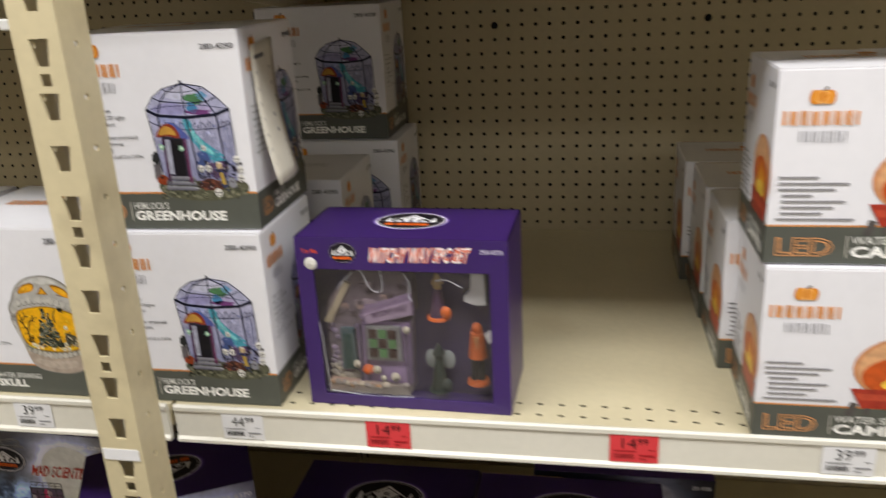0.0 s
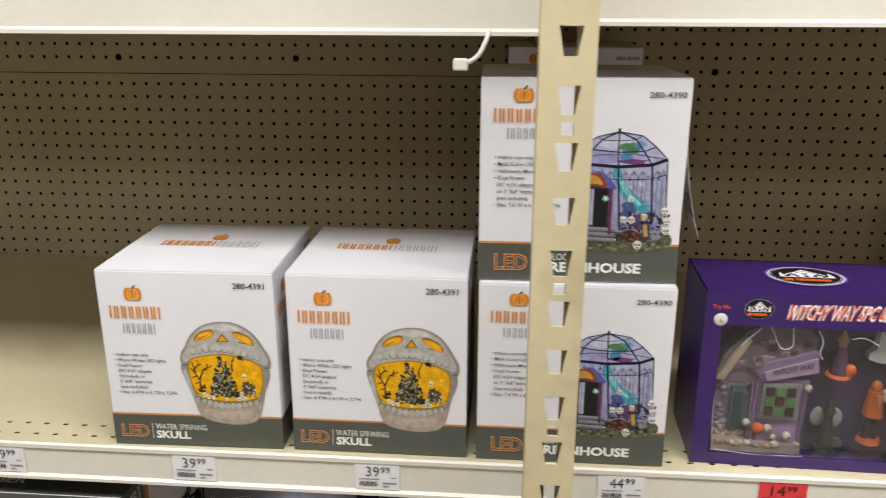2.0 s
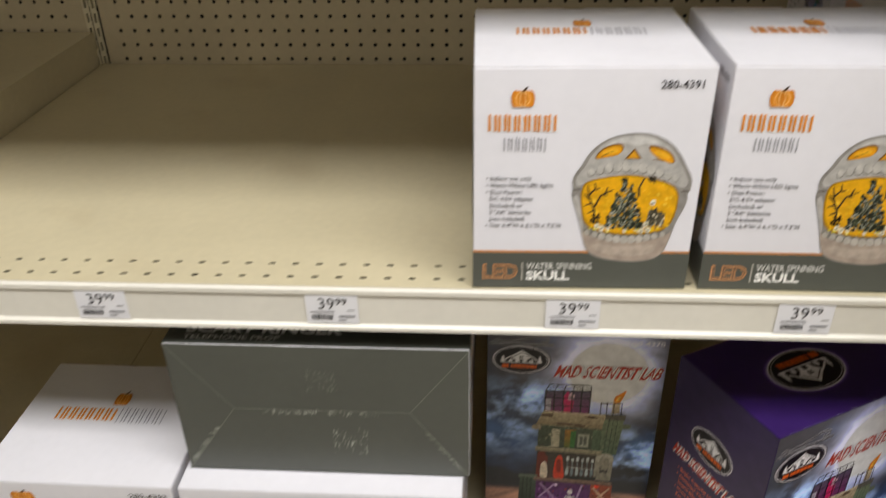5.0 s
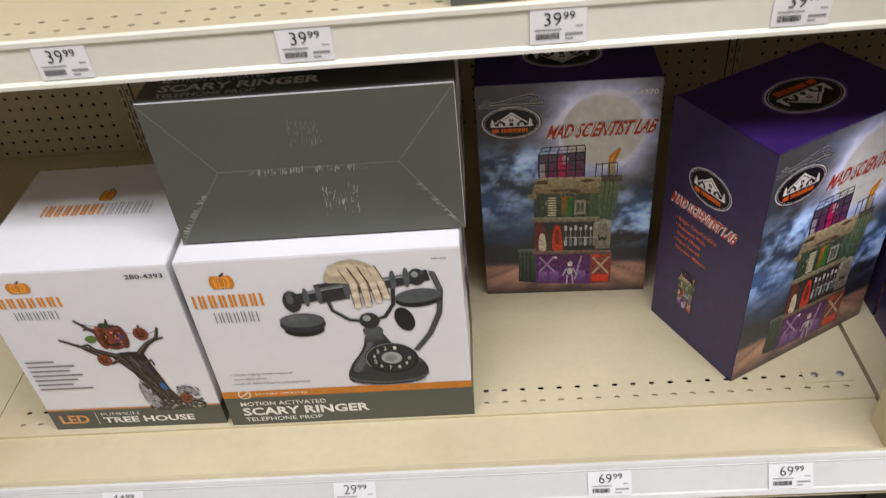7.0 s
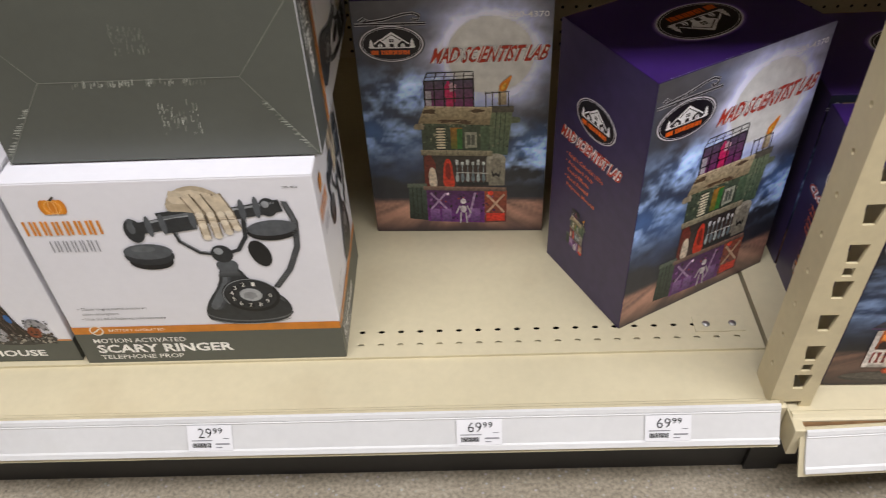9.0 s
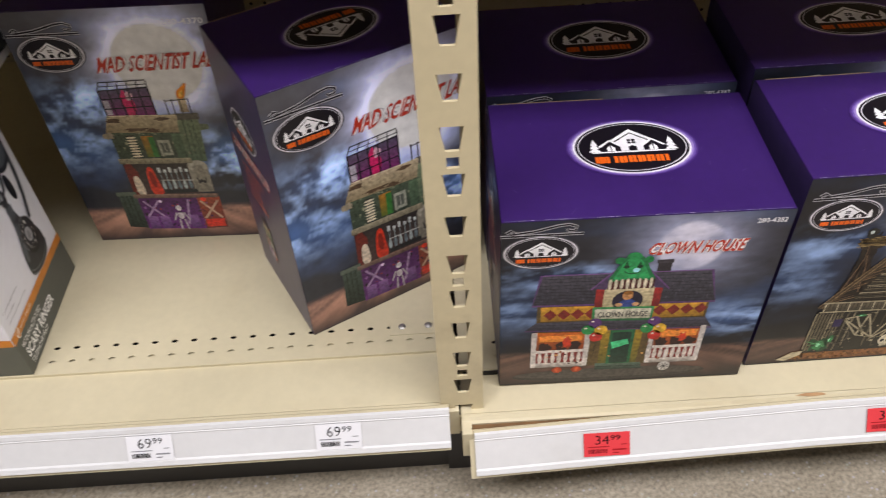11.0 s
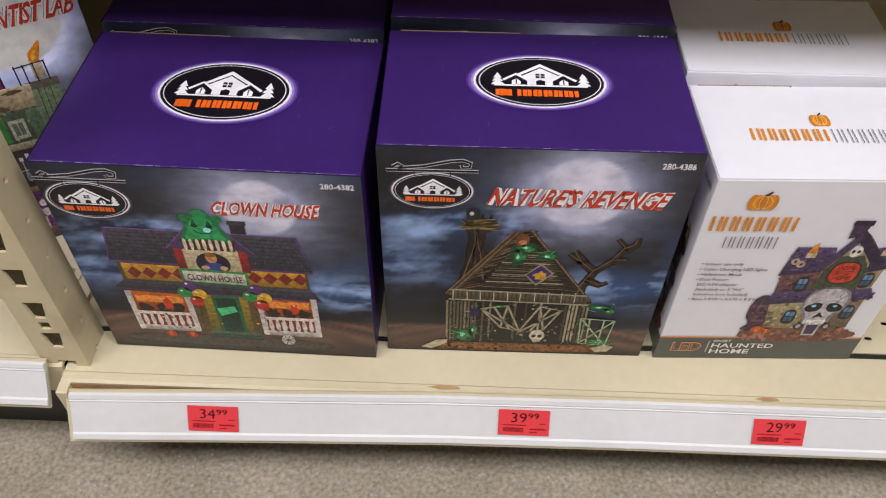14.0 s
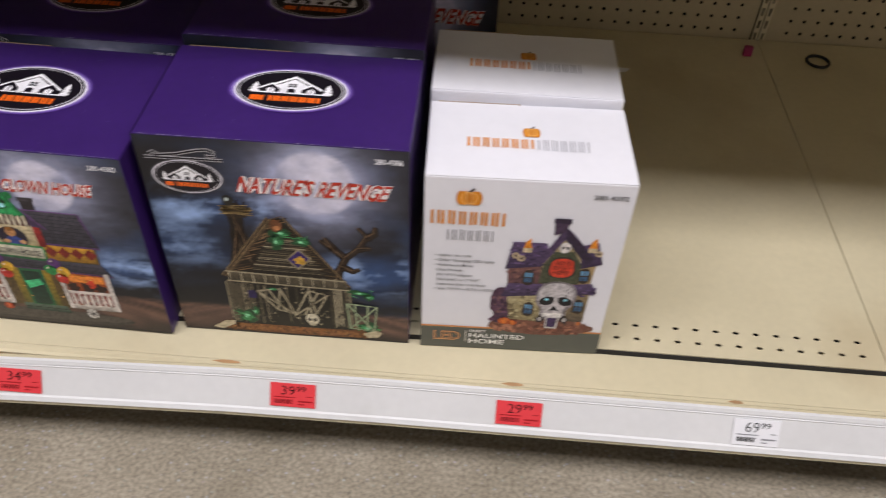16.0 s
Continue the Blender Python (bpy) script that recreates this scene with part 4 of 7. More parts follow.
    p.rect(0.0, 0.675, 0.075, 0.80, "5e5a5e", 2.9)
    p.blob(0.075, 0.81, 0.055, 0.045, "8a3c20", 3.1, 0.2)
    p.blob(0.070, 0.79, 0.020, 0.014, "1e1614", 3.3, 0.3)
    p.soft([(0.45, 0.87), (0.50, 0.81), (0.60, 0.79), (0.70, 0.84), (0.72, 0.89), (0.55, 0.905)], "4a2a24", 3.0)
    p.specks(0.47, 0.82, 0.70, 0.89, ["6b3c30", "2e1a18", "80503c"], 30, 0.011, 3.2)
    for u, v, s in ((0.51, 0.715, 0.032), (0.587, 0.715, 0.034), (0.565, 0.545, 0.026), (0.895, 0.64, 0.034), (0.925, 0.725, 0.032), (0.92, 0.80, 0.036), (0.66, 0.92, 0.040)):
        p.ell(u, v, s, s * 0.95, "dedcd6", 3.4, 12)
        for du in (-0.4, 0.4):
            p.ell(u + du * s, v, s * 0.26, s * 0.26, "221e24", 3.7, 8)
        p.ell(u, v + s * 0.6, s * 0.4, s * 0.16, "4a444a", 3.7, 6)
    p.soft([(0.70, 0.88), (0.70, 0.76), (0.73, 0.72), (0.76, 0.76), (0.775, 0.88)], "3a4062", 3.2)
    p.line([(0.715, 0.75), (0.735, 0.85)], 0.0042, "b89a44", 3.3)
    p.ell(0.705, 0.69, 0.030, 0.030, "c8b088", 3.3)
    p.soft([(0.665, 0.675), (0.70, 0.655), (0.745, 0.68), (0.70, 0.672)], "d8d4cc", 3.5)
    p.soft([(0.78, 0.88), (0.785, 0.80), (0.82, 0.78), (0.86, 0.81), (0.87, 0.88)], "8a8a92", 3.1)
    p.specks(0.44, 0.66, 0.94, 0.90, ["1f1c28", "c2c1c8", "4c3a34", "2b3250", "15131b"], 90, 0.008, 3.1)


def picture_haunted(p):
    roof, edge = "4c3b5a", "30243a"
    p.blob(0.655, 0.825, 0.285, 0.055, "744a3c", 1, 0.07, 26)
    p.specks(0.40, 0.81, 0.92, 0.865, ["93604a", "5e342a", "a87058", "6b3d32"], 70, 0.014, 1.3)
    p.soft([(0.375, 0.595), (0.44, 0.575), (0.47, 0.64), (0.48, 0.80), (0.39, 0.82), (0.395, 0.74), (0.365, 0.72)], "4d3346", 1.5)
    p.fade([(0.44, 0.45), (0.64, 0.44), (0.63, 0.60), (0.45, 0.62)], "6f4d4a", "553a42", 1.6)
    p.fade([(0.45, 0.62), (0.64, 0.61), (0.64, 0.79), (0.48, 0.78)], "b3a67e", "857857", 1.6)
    p.fade([(0.79, 0.42), (0.885, 0.42), (0.875, 0.57), (0.79, 0.57)], "a88f66", "83704f", 1.6)
    p.fade([(0.78, 0.60), (0.885, 0.59), (0.88, 0.78), (0.78, 0.78)], "8c7a58", "5f5244", 1.6)
    p.fade([(0.45, 0.315), (0.62, 0.315), (0.66, 0.44), (0.425, 0.47)], "5a486a", "382a46", 2.0)
    p.fade([(0.79, 0.32), (0.875, 0.30), (0.915, 0.42), (0.81, 0.45)], "5a486a", "352742", 2.0)
    p.fade([(0.45, 0.555), (0.63, 0.55), (0.64, 0.62), (0.415, 0.64)], "5a486a", "382a46", 2.1)
    p.fade([(0.79, 0.545), (0.885, 0.535), (0.92, 0.595), (0.79, 0.615)], "5a486a", "382a46", 2.1)
    p.poly([(0.61, 0.42), (0.69, 0.28), (0.80, 0.39), (0.81, 0.54), (0.61, 0.54)], "a4946f", 2.2)
    p.poly([(0.55, 0.43), (0.62, 0.36), (0.70, 0.225), (0.74, 0.255), (0.87, 0.39), (0.83, 0.425), (0.705, 0.29), (0.61, 0.44)], roof, 2.5)
    p.poly([(0.70, 0.225), (0.87, 0.39), (0.83, 0.425), (0.705, 0.29)], edge, 2.7)
    p.poly([(0.64, 0.185), (0.715, 0.185), (0.71, 0.21), (0.70, 0.25), (0.645, 0.27)], "44334a", 2.6)
    p.rect(0.635, 0.18, 0.72, 0.205, edge, 2.8)
    p.poly([(0.605, 0.545), (0.615, 0.44), (0.66, 0.36), (0.76, 0.355), (0.81, 0.43), (0.81, 0.54)], "474b38", 2.9)
    p.soft([(0.64, 0.51), (0.645, 0.42), (0.675, 0.385), (0.755, 0.385), (0.785, 0.42), (0.785, 0.51)], "2e2a24", 3.0)
    p.soft([(0.65, 0.505), (0.655, 0.42), (0.68, 0.395), (0.75, 0.395), (0.775, 0.42), (0.775, 0.505)], "c8402a", 3.1)
    for w, v in (("HOME", 0.41), ("SWEET", 0.438), ("HOME!", 0.466)):
        p.text(w, 0.675, v, 0.755, v + 0.022, "3a1612", 3.4)
    # stone skull over the door
    p.soft([(0.605, 0.60), (0.64, 0.54), (0.71, 0.525), (0.79, 0.54), (0.825, 0.60), (0.815, 0.67), (0.775, 0.71), (0.77, 0.775), (0.65, 0.775), (0.645, 0.71), (0.61, 0.67)], "8a8285", 2.9)
    p.soft([(0.615, 0.60), (0.65, 0.55), (0.71, 0.535), (0.78, 0.55), (0.81, 0.60), (0.80, 0.66), (0.76, 0.70), (0.755, 0.765), (0.66, 0.765), (0.655, 0.70), (0.62, 0.66)], "bdb7b8", 3.1)
    p.line([(0.775, 0.56), (0.762, 0.585), (0.775, 0.60), (0.76, 0.62)], 0.0008, "3b3438", 3.4)
    for u, s in ((0.665, 1), (0.765, -1)):
        p.soft([(u - 0.042, 0.635 + 0.01 * s), (u, 0.622), (u + 0.042, 0.635 - 0.01 * s), (u + 0.035, 0.675), (u - 0.03, 0.68)], "18151c", 3.4)
        p.ell(u, 0.642, 0.011, 0.008, "8fd0e2", 3.7)
    p.poly([(0.685, 0.715), (0.712, 0.68), (0.74, 0.715), (0.712, 0.708)], "18151c", 3.4)
    for i in range(7):
        p.rect(0.655 + 0.0155 * i, 0.728, 0.667 + 0.0155 * i, 0.755 - 0.006 * (i % 2), "e8e4de", 3.5)
    p.poly([(0.675, 0.755), (0.75, 0.755), (0.745, 0.83), (0.68, 0.83)], "c2bcb8", 3.3)
    p.poly([(0.685, 0.76), (0.74, 0.76), (0.735, 0.82), (0.69, 0.82)], "3d2a52", 3.5)
    for u, v in ((0.645, 0.77), (0.78, 0.77)):
        p.blob(u, v, 0.022, 0.026, "2a2228", 3.2, 0.3)
        p.ell(u, v, 0.012, 0.013, "b6b0ae", 3.4, 10)
    p.ell(0.712, 0.335, 0.028, 0.030, "d6d0cc", 3.0)
    for u in (0.70, 0.724):
        p.ell(u, 0.335, 0.008, 0.009, "18151c", 3.3, 8)
    for u, v in ((0.55, 0.515), (0.575, 0.71), (0.835, 0.49), (0.84, 0.68)):
        p.soft([(u - 0.034, v + 0.045), (u - 0.03, v - 0.03), (u, v - 0.05), (u + 0.03, v - 0.03), (u + 0.034, v + 0.045)], "35291f", 2.6)
        for du in (-0.011, 0.011):
            for dv in (-0.016, 0.016):
                p.rect(u + du - 0.009, v + dv - 0.013, u + du + 0.009, v + dv + 0.013, "5f8db0" if dv < 0 else "39597a", 2.9)
    for u, v in ((0.525, 0.325), (0.85, 0.31)):
        p.rect(u - 0.022, v + 0.018, u + 0.022, v + 0.045, "cbb894", 2.8)
        p.poly([(u - 0.02, v + 0.02), (u - 0.012, v - 0.012), (u + 0.012, v - 0.035), (u + 0.016, v), (u + 0.02, v + 0.02)], "e08a24", 3.0)
    for u, v in ((0.47, 0.39), (0.50, 0.405), (0.885, 0.36)):
        p.ell(u, v, 0.020, 0.018, "bda98a", 2.9, 10)
        p.ell(u, v, 0.007, 0.007, "2a2026", 3.2, 8)
    for u, v, s in ((0.455, 0.795, 1.0), (0.50, 0.805, 0.7), (0.86, 0.79, 0.6)):
        p.ell(u, v, 0.035 * s, 0.022 * s, "b8561f" if s > 0.65 else "9b6a55", 3.0)
        p.ell(u, v, 0.012 * s, 0.020 * s, "d9772c", 3.2, 10)
    p.specks(0.45, 0.62, 0.62, 0.78, ["c6ba90", "6d6146", "978a64"], 45, 0.010, 1.9)
    p.specks(0.62, 0.42, 0.80, 0.53, ["c2b388", "7a6b4c"], 24, 0.010, 2.4)
    p.specks(0.45, 0.46, 0.60, 0.56, ["8a6258", "432c34", "7a5450"], 34, 0.010, 1.9)
    p.specks(0.38, 0.60, 0.46, 0.80, ["6a4a60", "38243a", "5a3a4e", "7d5a5a"], 40, 0.012, 1.9)
    for v in (0.335, 0.36, 0.385, 0.41, 0.435):
        for i in range(9):
            u = 0.445 + 0.02 * i + 0.006 * (v * 100 % 2)
            p.blob(u, v, 0.010, 0.006, p.rnd.choice(["6b567e", "33263f", "54426a"]), 2.3, 0.3, 6)
    for a0, b0 in ((0.43, 0.62), (0.80, 0.91)):
        for i in range(14):
            p.blob(p.rnd.uniform(a0, b0), p.rnd.uniform(0.56, 0.615), 0.010, 0.006, p.rnd.choice(["6b567e", "33263f", "54426a"]), 2.4, 0.3, 6)


def picture_clown(p):
    slate, trim = "3d3c46", "604070"
    p.ell(0.45, 0.945, 0.40, 0.045, "38332f", 1, 30)
    p.ell(0.45, 0.935, 0.39, 0.035, "4a443e", 1.1, 30)
    p.rect(0.14, 0.46, 0.79, 0.88, "5c4a2a", 1.2)
    p.fade([(0.15, 0.29), (0.77, 0.30), (0.81, 0.48), (0.12, 0.46)], "4a4852", "32313a", 1.5)
    for i in range(1, 9):
        k = i / 9
        p.line([(0.15 - 0.03 * k, 0.29 + 0.17 * k), (0.77 + 0.04 * k, 0.30 + 0.18 * k)], 0.0007, "23222a", 1.8)
        for j in range(26):
            u = 0.155 - 0.03 * k + (0.61 + 0.07 * k) * (j + 0.5 * (i % 2)) / 26
            v = 0.29 + 0.17 * k + 0.01 * k * j / 26 + 0.01 * j / 26
            p.line([(u, v - 0.018), (u, v)], 0.0005, "2a2932" if (i + j) % 3 else "5c5a66", 1.9)
    p.line([(0.15, 0.285), (0.12, 0.465), (0.81, 0.485), (0.77, 0.298)], 0.0028, trim, 2.1)
    p.line([(0.15, 0.288), (0.77, 0.298)], 0.0016, "77568a", 2.1)
    p.fade([(0.155, 0.475), (0.78, 0.49), (0.78, 0.575), (0.155, 0.565)], "c9952e", "8f6a20", 1.8)
    for i in range(12):
        u = 0.165 + i * 0.052
        if 0.33 < u < 0.57:
            continue
        p.poly([(u, 0.525), (u + 0.026, 0.492), (u + 0.052, 0.525), (u + 0.026, 0.558)], "7a2620", 2.1)
    p.fade([(0.14, 0.57), (0.79, 0.58), (0.825, 0.645), (0.095, 0.62)], "484652", "2f2e37", 2.4)
    p.line([(0.095, 0.622), (0.825, 0.65)], 0.0022, "51395f", 2.7)
    for k in (0.35, 0.7):
        p.line([(0.14 - 0.045 * k, 0.57 + 0.05 * k), (0.79 + 0.035 * k, 0.58 + 0.065 * k)], 0.0006, "24232b", 2.6)
    for a, b in ((0.135, 0.345), (0.60, 0.795)):
        p.fade([(a, 0.635), (b, 0.645), (b, 0.77), (a, 0.76)], "c05f1e", "7d3818", 2)
        p.rect(a + 0.02, 0.66, b - 0.02, 0.70, "e88c36", 2.2)
        for k in (0.2, 0.5, 0.78):
            u = a + (b - a) * k
            p.blob(u, 0.735, 0.024, 0.030, "2f1714", 2.5, 0.3)
        p.blob(a + (b - a) * 0.62, 0.705, 0.016, 0.035, "c23a20", 2.7, 0.3)
        n = 8
        p.rect(a, 0.775, b, 0.845, "7c2822", 2.2)
        for i in range(n + 1):
            u = a + (b - a) * i / n
            p.poly([(u - 0.004, 0.77), (u + 0.004, 0.77), (u + 0.009, 0.82), (u + 0.004, 0.85), (u - 0.004, 0.85), (u - 0.009, 0.82)], "d8cec4", 2.6)
        p.rect(a - 0.008, 0.757, b + 0.008, 0.775, "ddd4ca", 2.8)
        p.fade([(a - 0.008, 0.845), (b + 0.008, 0.848), (b + 0.008, 0.88), (a - 0.008, 0.877)], "cfc6bc", "8c847c", 2.8)
        for u in (a, b):
            p.fade([(u - 0.011, 0.635), (u + 0.011, 0.635), (u + 0.010, 0.875), (u - 0.010, 0.875)], "b9b1aa", "d8d0c8", 2.9)
    # tower in the middle
    p.fade([(0.355, 0.37), (0.60, 0.37), (0.60, 0.50), (0.355, 0.49)], "a52b28", "6f1f20", 2.2)
    p.fade([(0.385, 0.36), (0.57, 0.36), (0.57, 0.50), (0.385, 0.49)], "d8caa4", "a8996f", 2.5)
    for i in range(5):
        for u in (0.388, 0.535):
            p.rect(u, 0.405 + 0.018 * i, u + 0.032, 0.416 + 0.018 * i, "b7a985", 2.6)
    p.ell(0.477, 0.455, 0.058, 0.060, "221d30", 2.8)
    p.soft([(0.435, 0.50), (0.445, 0.46), (0.477, 0.44), (0.51, 0.46), (0.52, 0.50)], "34468a", 3.0)
    p.ell(0.475, 0.425, 0.020, 0.026, "c08a58", 3.2)
    p.ell(0.475, 0.408, 0.019, 0.012, "8a5a24", 3.4, 10)
    for u in (0.447, 0.510):
        p.ell(u, 0.478, 0.014, 0.012, "c99a6a", 3.4, 10)
    p.poly([(0.335, 0.375), (0.415, 0.27), (0.445, 0.28), (0.39, 0.385)], "4a3a58", 2.6)
    p.poly([(0.625, 0.39), (0.54, 0.275), (0.515, 0.28), (0.57, 0.385)], "4a3a58", 2.6)
    p.line([(0.335, 0.38), (0.415, 0.275)], 0.0018, "6f4c80", 2.8)
    p.line([(0.625, 0.395), (0.54, 0.28)], 0.0018, "6f4c80", 2.8)
    p.rect(0.395, 0.325, 0.565, 0.385, "4c1c18", 2.7)
    for i in range(8):
        u = 0.402 + 0.0215 * i
        p.soft([(u - 0.006, 0.325), (u + 0.006, 0.325), (u + 0.006, 0.385), (u - 0.006, 0.385)], "d9d0b6", 3.0)
    p.soft([(0.385, 0.345), (0.41, 0.29), (0.435, 0.22), (0.455, 0.195), (0.50, 0.195), (0.52, 0.22), (0.545, 0.29), (0.575, 0.345), (0.48, 0.325)], "1d7040", 2.9)
    p.soft([(0.405, 0.335), (0.425, 0.28), (0.445, 0.225), (0.475, 0.20), (0.505, 0.22), (0.53, 0.285), (0.55, 0.335), (0.48, 0.318)], "2f9d58", 3.1)
    p.ell(0.475, 0.20, 0.026, 0.020, "258a4a", 3.2)
    for u in (0.425, 0.53):
        p.ell(u, 0.222, 0.017, 0.018, "1f7a42", 3.2, 12)
    for u in (0.452, 0.500):
        p.poly([(u - 0.012, 0.262), (u, 0.222), (u + 0.010, 0.262)], "145a30", 3.4)
        p.ell(u, 0.258, 0.011, 0.009, "10301c", 3.5, 10)
    p.arc(0.477, 0.275, 0.030, 0.022, 15, 165, 0.0012, "10452a", 3.5)
    p.ell(0.490, 0.278, 0.013, 0.013, "9fe0e8", 3.6, 10)
    p.rect(0.565, 0.235, 0.615, 0.30, "2d292e", 2.0)
    p.rect(0.560, 0.228, 0.620, 0.248, "3d383e", 2.2)
    p.fade([(0.35, 0.487), (0.585, 0.497), (0.582, 0.585), (0.352, 0.572)], "3a8c50", "245f36", 3.1)
    p.fade([(0.36, 0.500), (0.575, 0.508), (0.573, 0.570), (0.362, 0.560)], "d6d2bc", "aaa691", 3.3)
    p.text("CLOWN HOUSE", 0.372, 0.518, 0.562, 0.552, "242226", 3.6, 0.018, 0.0, -0.006)
    # door and steps
    p.fade([(0.40, 0.63), (0.56, 0.635), (0.555, 0.87), (0.40, 0.865)], "9f8226", "5f5a24", 2.4)
    p.rect(0.432, 0.64, 0.53, 0.87, "24603a", 2.8)
    p.rect(0.445, 0.655, 0.517, 0.865, "17352a", 3.0)
    p.poly([(0.44, 0.72), (0.505, 0.70), (0.512, 0.735), (0.45, 0.765)], "49c884", 3.1)
    p.fade([(0.39, 0.865), (0.575, 0.87), (0.585, 0.915), (0.39, 0.91)], "54685a", "2a3a30", 2.6)
    p.line([(0.39, 0.888), (0.58, 0.892)], 0.0010, "20281f", 2.9)
    for u0, v0 in ((0.345, 0.60), (0.575, 0.605)):
        for du, dv, col in ((0.022, -0.012, "5a3470"), (-0.002, 0.030, "2f8a48"), (0.048, 0.035, "d9aa34"), (0.032, 0.078, "bb2f26")):
            p.ell(u0 + du, v0 + dv, 0.026, 0.031, col, 3.4, 16)
            p.ell(u0 + du - 0.009, v0 + dv - 0.012, 0.006, 0.006, "e8dccc", 3.7, 6)
        p.line([(u0 + 0.035, v0 + 0.10), (u0 + 0.03, 0.80)], 0.0005, "2a2522", 3.3)
    for u in (0.235, 0.315):
        p.ell(u, 0.90, 0.021, 0.021, "a03c1a", 3)
        p.ell(u, 0.895, 0.008, 0.018, "c8562a", 3.2, 10)
    p.line([(0.665, 0.79), (0.668, 0.86)], 0.0018, "cfcac4", 3.2)
    p.ell(0.675, 0.905, 0.025, 0.032, "c4bfb8", 3.1)
    for i in range(4):
        a = radians(20 + 45 * i)
        p.line([(0.675 - 0.022 * math.cos(a), 0.905 - 0.028 * math.sin(a)), (0.675 + 0.022 * math.cos(a), 0.905 + 0.028 * math.sin(a))], 0.0009, "3a3634", 3.4)
    p.specks(0.14, 0.64, 0.80, 0.86, ["3a2018", "e0a860", "8a4a20"], 30, 0.006, 2.9)


def picture_barn(p):
    woods = ["857b64", "5d5544", "a0967c", "40392d", "6d644f"]
    p.soft([(0.14, 0.965), (0.20, 0.925), (0.35, 0.90), (0.70, 0.905), (0.86, 0.93), (0.885, 0.965), (0.84, 0.985), (0.50, 0.992), (0.20, 0.985)], "6a4326", 1)
    p.soft([(0.20, 0.965), (0.30, 0.94), (0.70, 0.945), (0.84, 0.965), (0.60, 0.982), (0.30, 0.982)], "845530", 1.2)
    p.soft([(0.24, 0.93), (0.40, 0.915), (0.66, 0.918), (0.76, 0.935), (0.50, 0.945)], "3c2c1e", 1.3)
    p.specks(0.17, 0.945, 0.85, 0.985, ["8a5a30", "55371e", "96683a", "644224"], 150, 0.006, 1.4)
    for a in ([(0.27, 0.66), (0.305, 0.50), (0.325, 0.40), (0.32, 0.33)], [(0.36, 0.58), (0.345, 0.45), (0.33, 0.38)], [(0.70, 0.70), (0.71, 0.60), (0.745, 0.52), (0.80, 0.465), (0.835, 0.40), (0.80, 0.36)],
              [(0.715, 0.56), (0.775, 0.59), (0.80, 0.575)], [(0.745, 0.52), (0.69, 0.47), (0.645, 0.435)], [(0.70, 0.48), (0.665, 0.42)], [(0.83, 0.41), (0.865, 0.385), (0.87, 0.35)], [(0.80, 0.465), (0.85, 0.46)]):
        p.line(a, 0.0125, "1a1410", 1.5, 0.45)
        p.line(a, 0.0080, "38291f", 1.7, 0.45)
        p.line([(u + 0.006, v + 0.003) for u, v in a], 0.0016, "251b14", 1.8, 0.5)
        p.line([(u - 0.006, v - 0.004) for u, v in a], 0.0014, "6d5640", 1.9, 0.5)
    p.soft([(0.255, 0.66), (0.285, 0.52), (0.30, 0.40), (0.285, 0.33), (0.36, 0.33), (0.345, 0.42), (0.38, 0.52), (0.40, 0.64)], "1c1511", 1.6)
    for i in range(34):
        k = p.rnd.random()
        u = 0.285 + 0.085 * p.rnd.random()
        p.line([(u, 0.36 + 0.22 * k), (u - 0.006 + 0.02 * k, 0.43 + 0.22 * k)], 0.0011, p.rnd.choice(["3d3023", "14100c", "4c3c2c", "2a2018"]), 1.7)
    p.blob(0.325, 0.315, 0.066, 0.036, "2f2418", 1.8)
    for u, v in ((0.335, 0.262), (0.362, 0.268)):
        p.line([(u, 0.30), (u + 0.005, v)], 0.0040, "1d1511", 1.75, 0.4)
    for i in range(16):
        v = 0.293 + 0.004 * (i % 11)
        u = 0.265 + 0.004 * (i % 5)
        p.line([(u, v + p.rnd.uniform(-0.004, 0.004)), (u + 0.115, v + p.rnd.uniform(-0.008, 0.008))], 0.0009, p.rnd.choice(["8a744a", "5c4a2c", "a58d5e"]), 2.0)
    p.blob(0.305, 0.265, 0.022, 0.028, "23231f", 2.1)
    p.ell(0.302, 0.262, 0.008, 0.009, "b8c4c0", 2.3, 8)
    p.poly([(0.235, 0.65), (0.45, 0.345), (0.50, 0.335), (0.745, 0.67)], "1f1912", 1.8)
    for i in range(26):
        k = i / 25
        u, v = 0.24 + 0.19 * k, 0.64 - 0.28 * k
        p.line([(u, v), (u + 0.07 + 0.05 * p.rnd.random(), v + 0.02 * p.rnd.random() - 0.05)], 0.0012, p.rnd.choice(["5c4630", "3c2c1e", "7d6446"]), 2.1)
    for i in range(24):
        k = i / 23
        u, v = 0.54 + 0.19 * k, 0.40 + 0.26 * k
        p.line([(u, v), (u - 0.05 - 0.04 * p.rnd.random(), v + 0.01 - 0.03 * p.rnd.random())], 0.0011, p.rnd.choice(["4f3e2a", "33271a", "6d583c"]), 2.1)
    for i in range(9):
        v = 0.445 + 0.020 * i
        a = 0.435 - 0.010 * i
        p.line([(a, v), (0.56 + 0.012 * i, v + 0.004)], 0.0018, woods[i % 5], 2.3)
        p.line([(a, v + 0.008), (0.55 + 0.012 * i, v + 0.013)], 0.0007, woods[(i + 2) % 5], 2.4)
    for q in ([(0.225, 0.66), (0.45, 0.34)], [(0.51, 0.335), (0.755, 0.68)], [(0.24, 0.665), (0.465, 0.345)]):
        p.line(q, 0.0032, "4a3a28", 2.6)
        p.line([(u - 0.004, v - 0.005) for u, v in q], 0.0010, "86714f", 2.8)
    p.rect(0.225, 0.68, 0.76, 0.94, "16130f", 1.9)
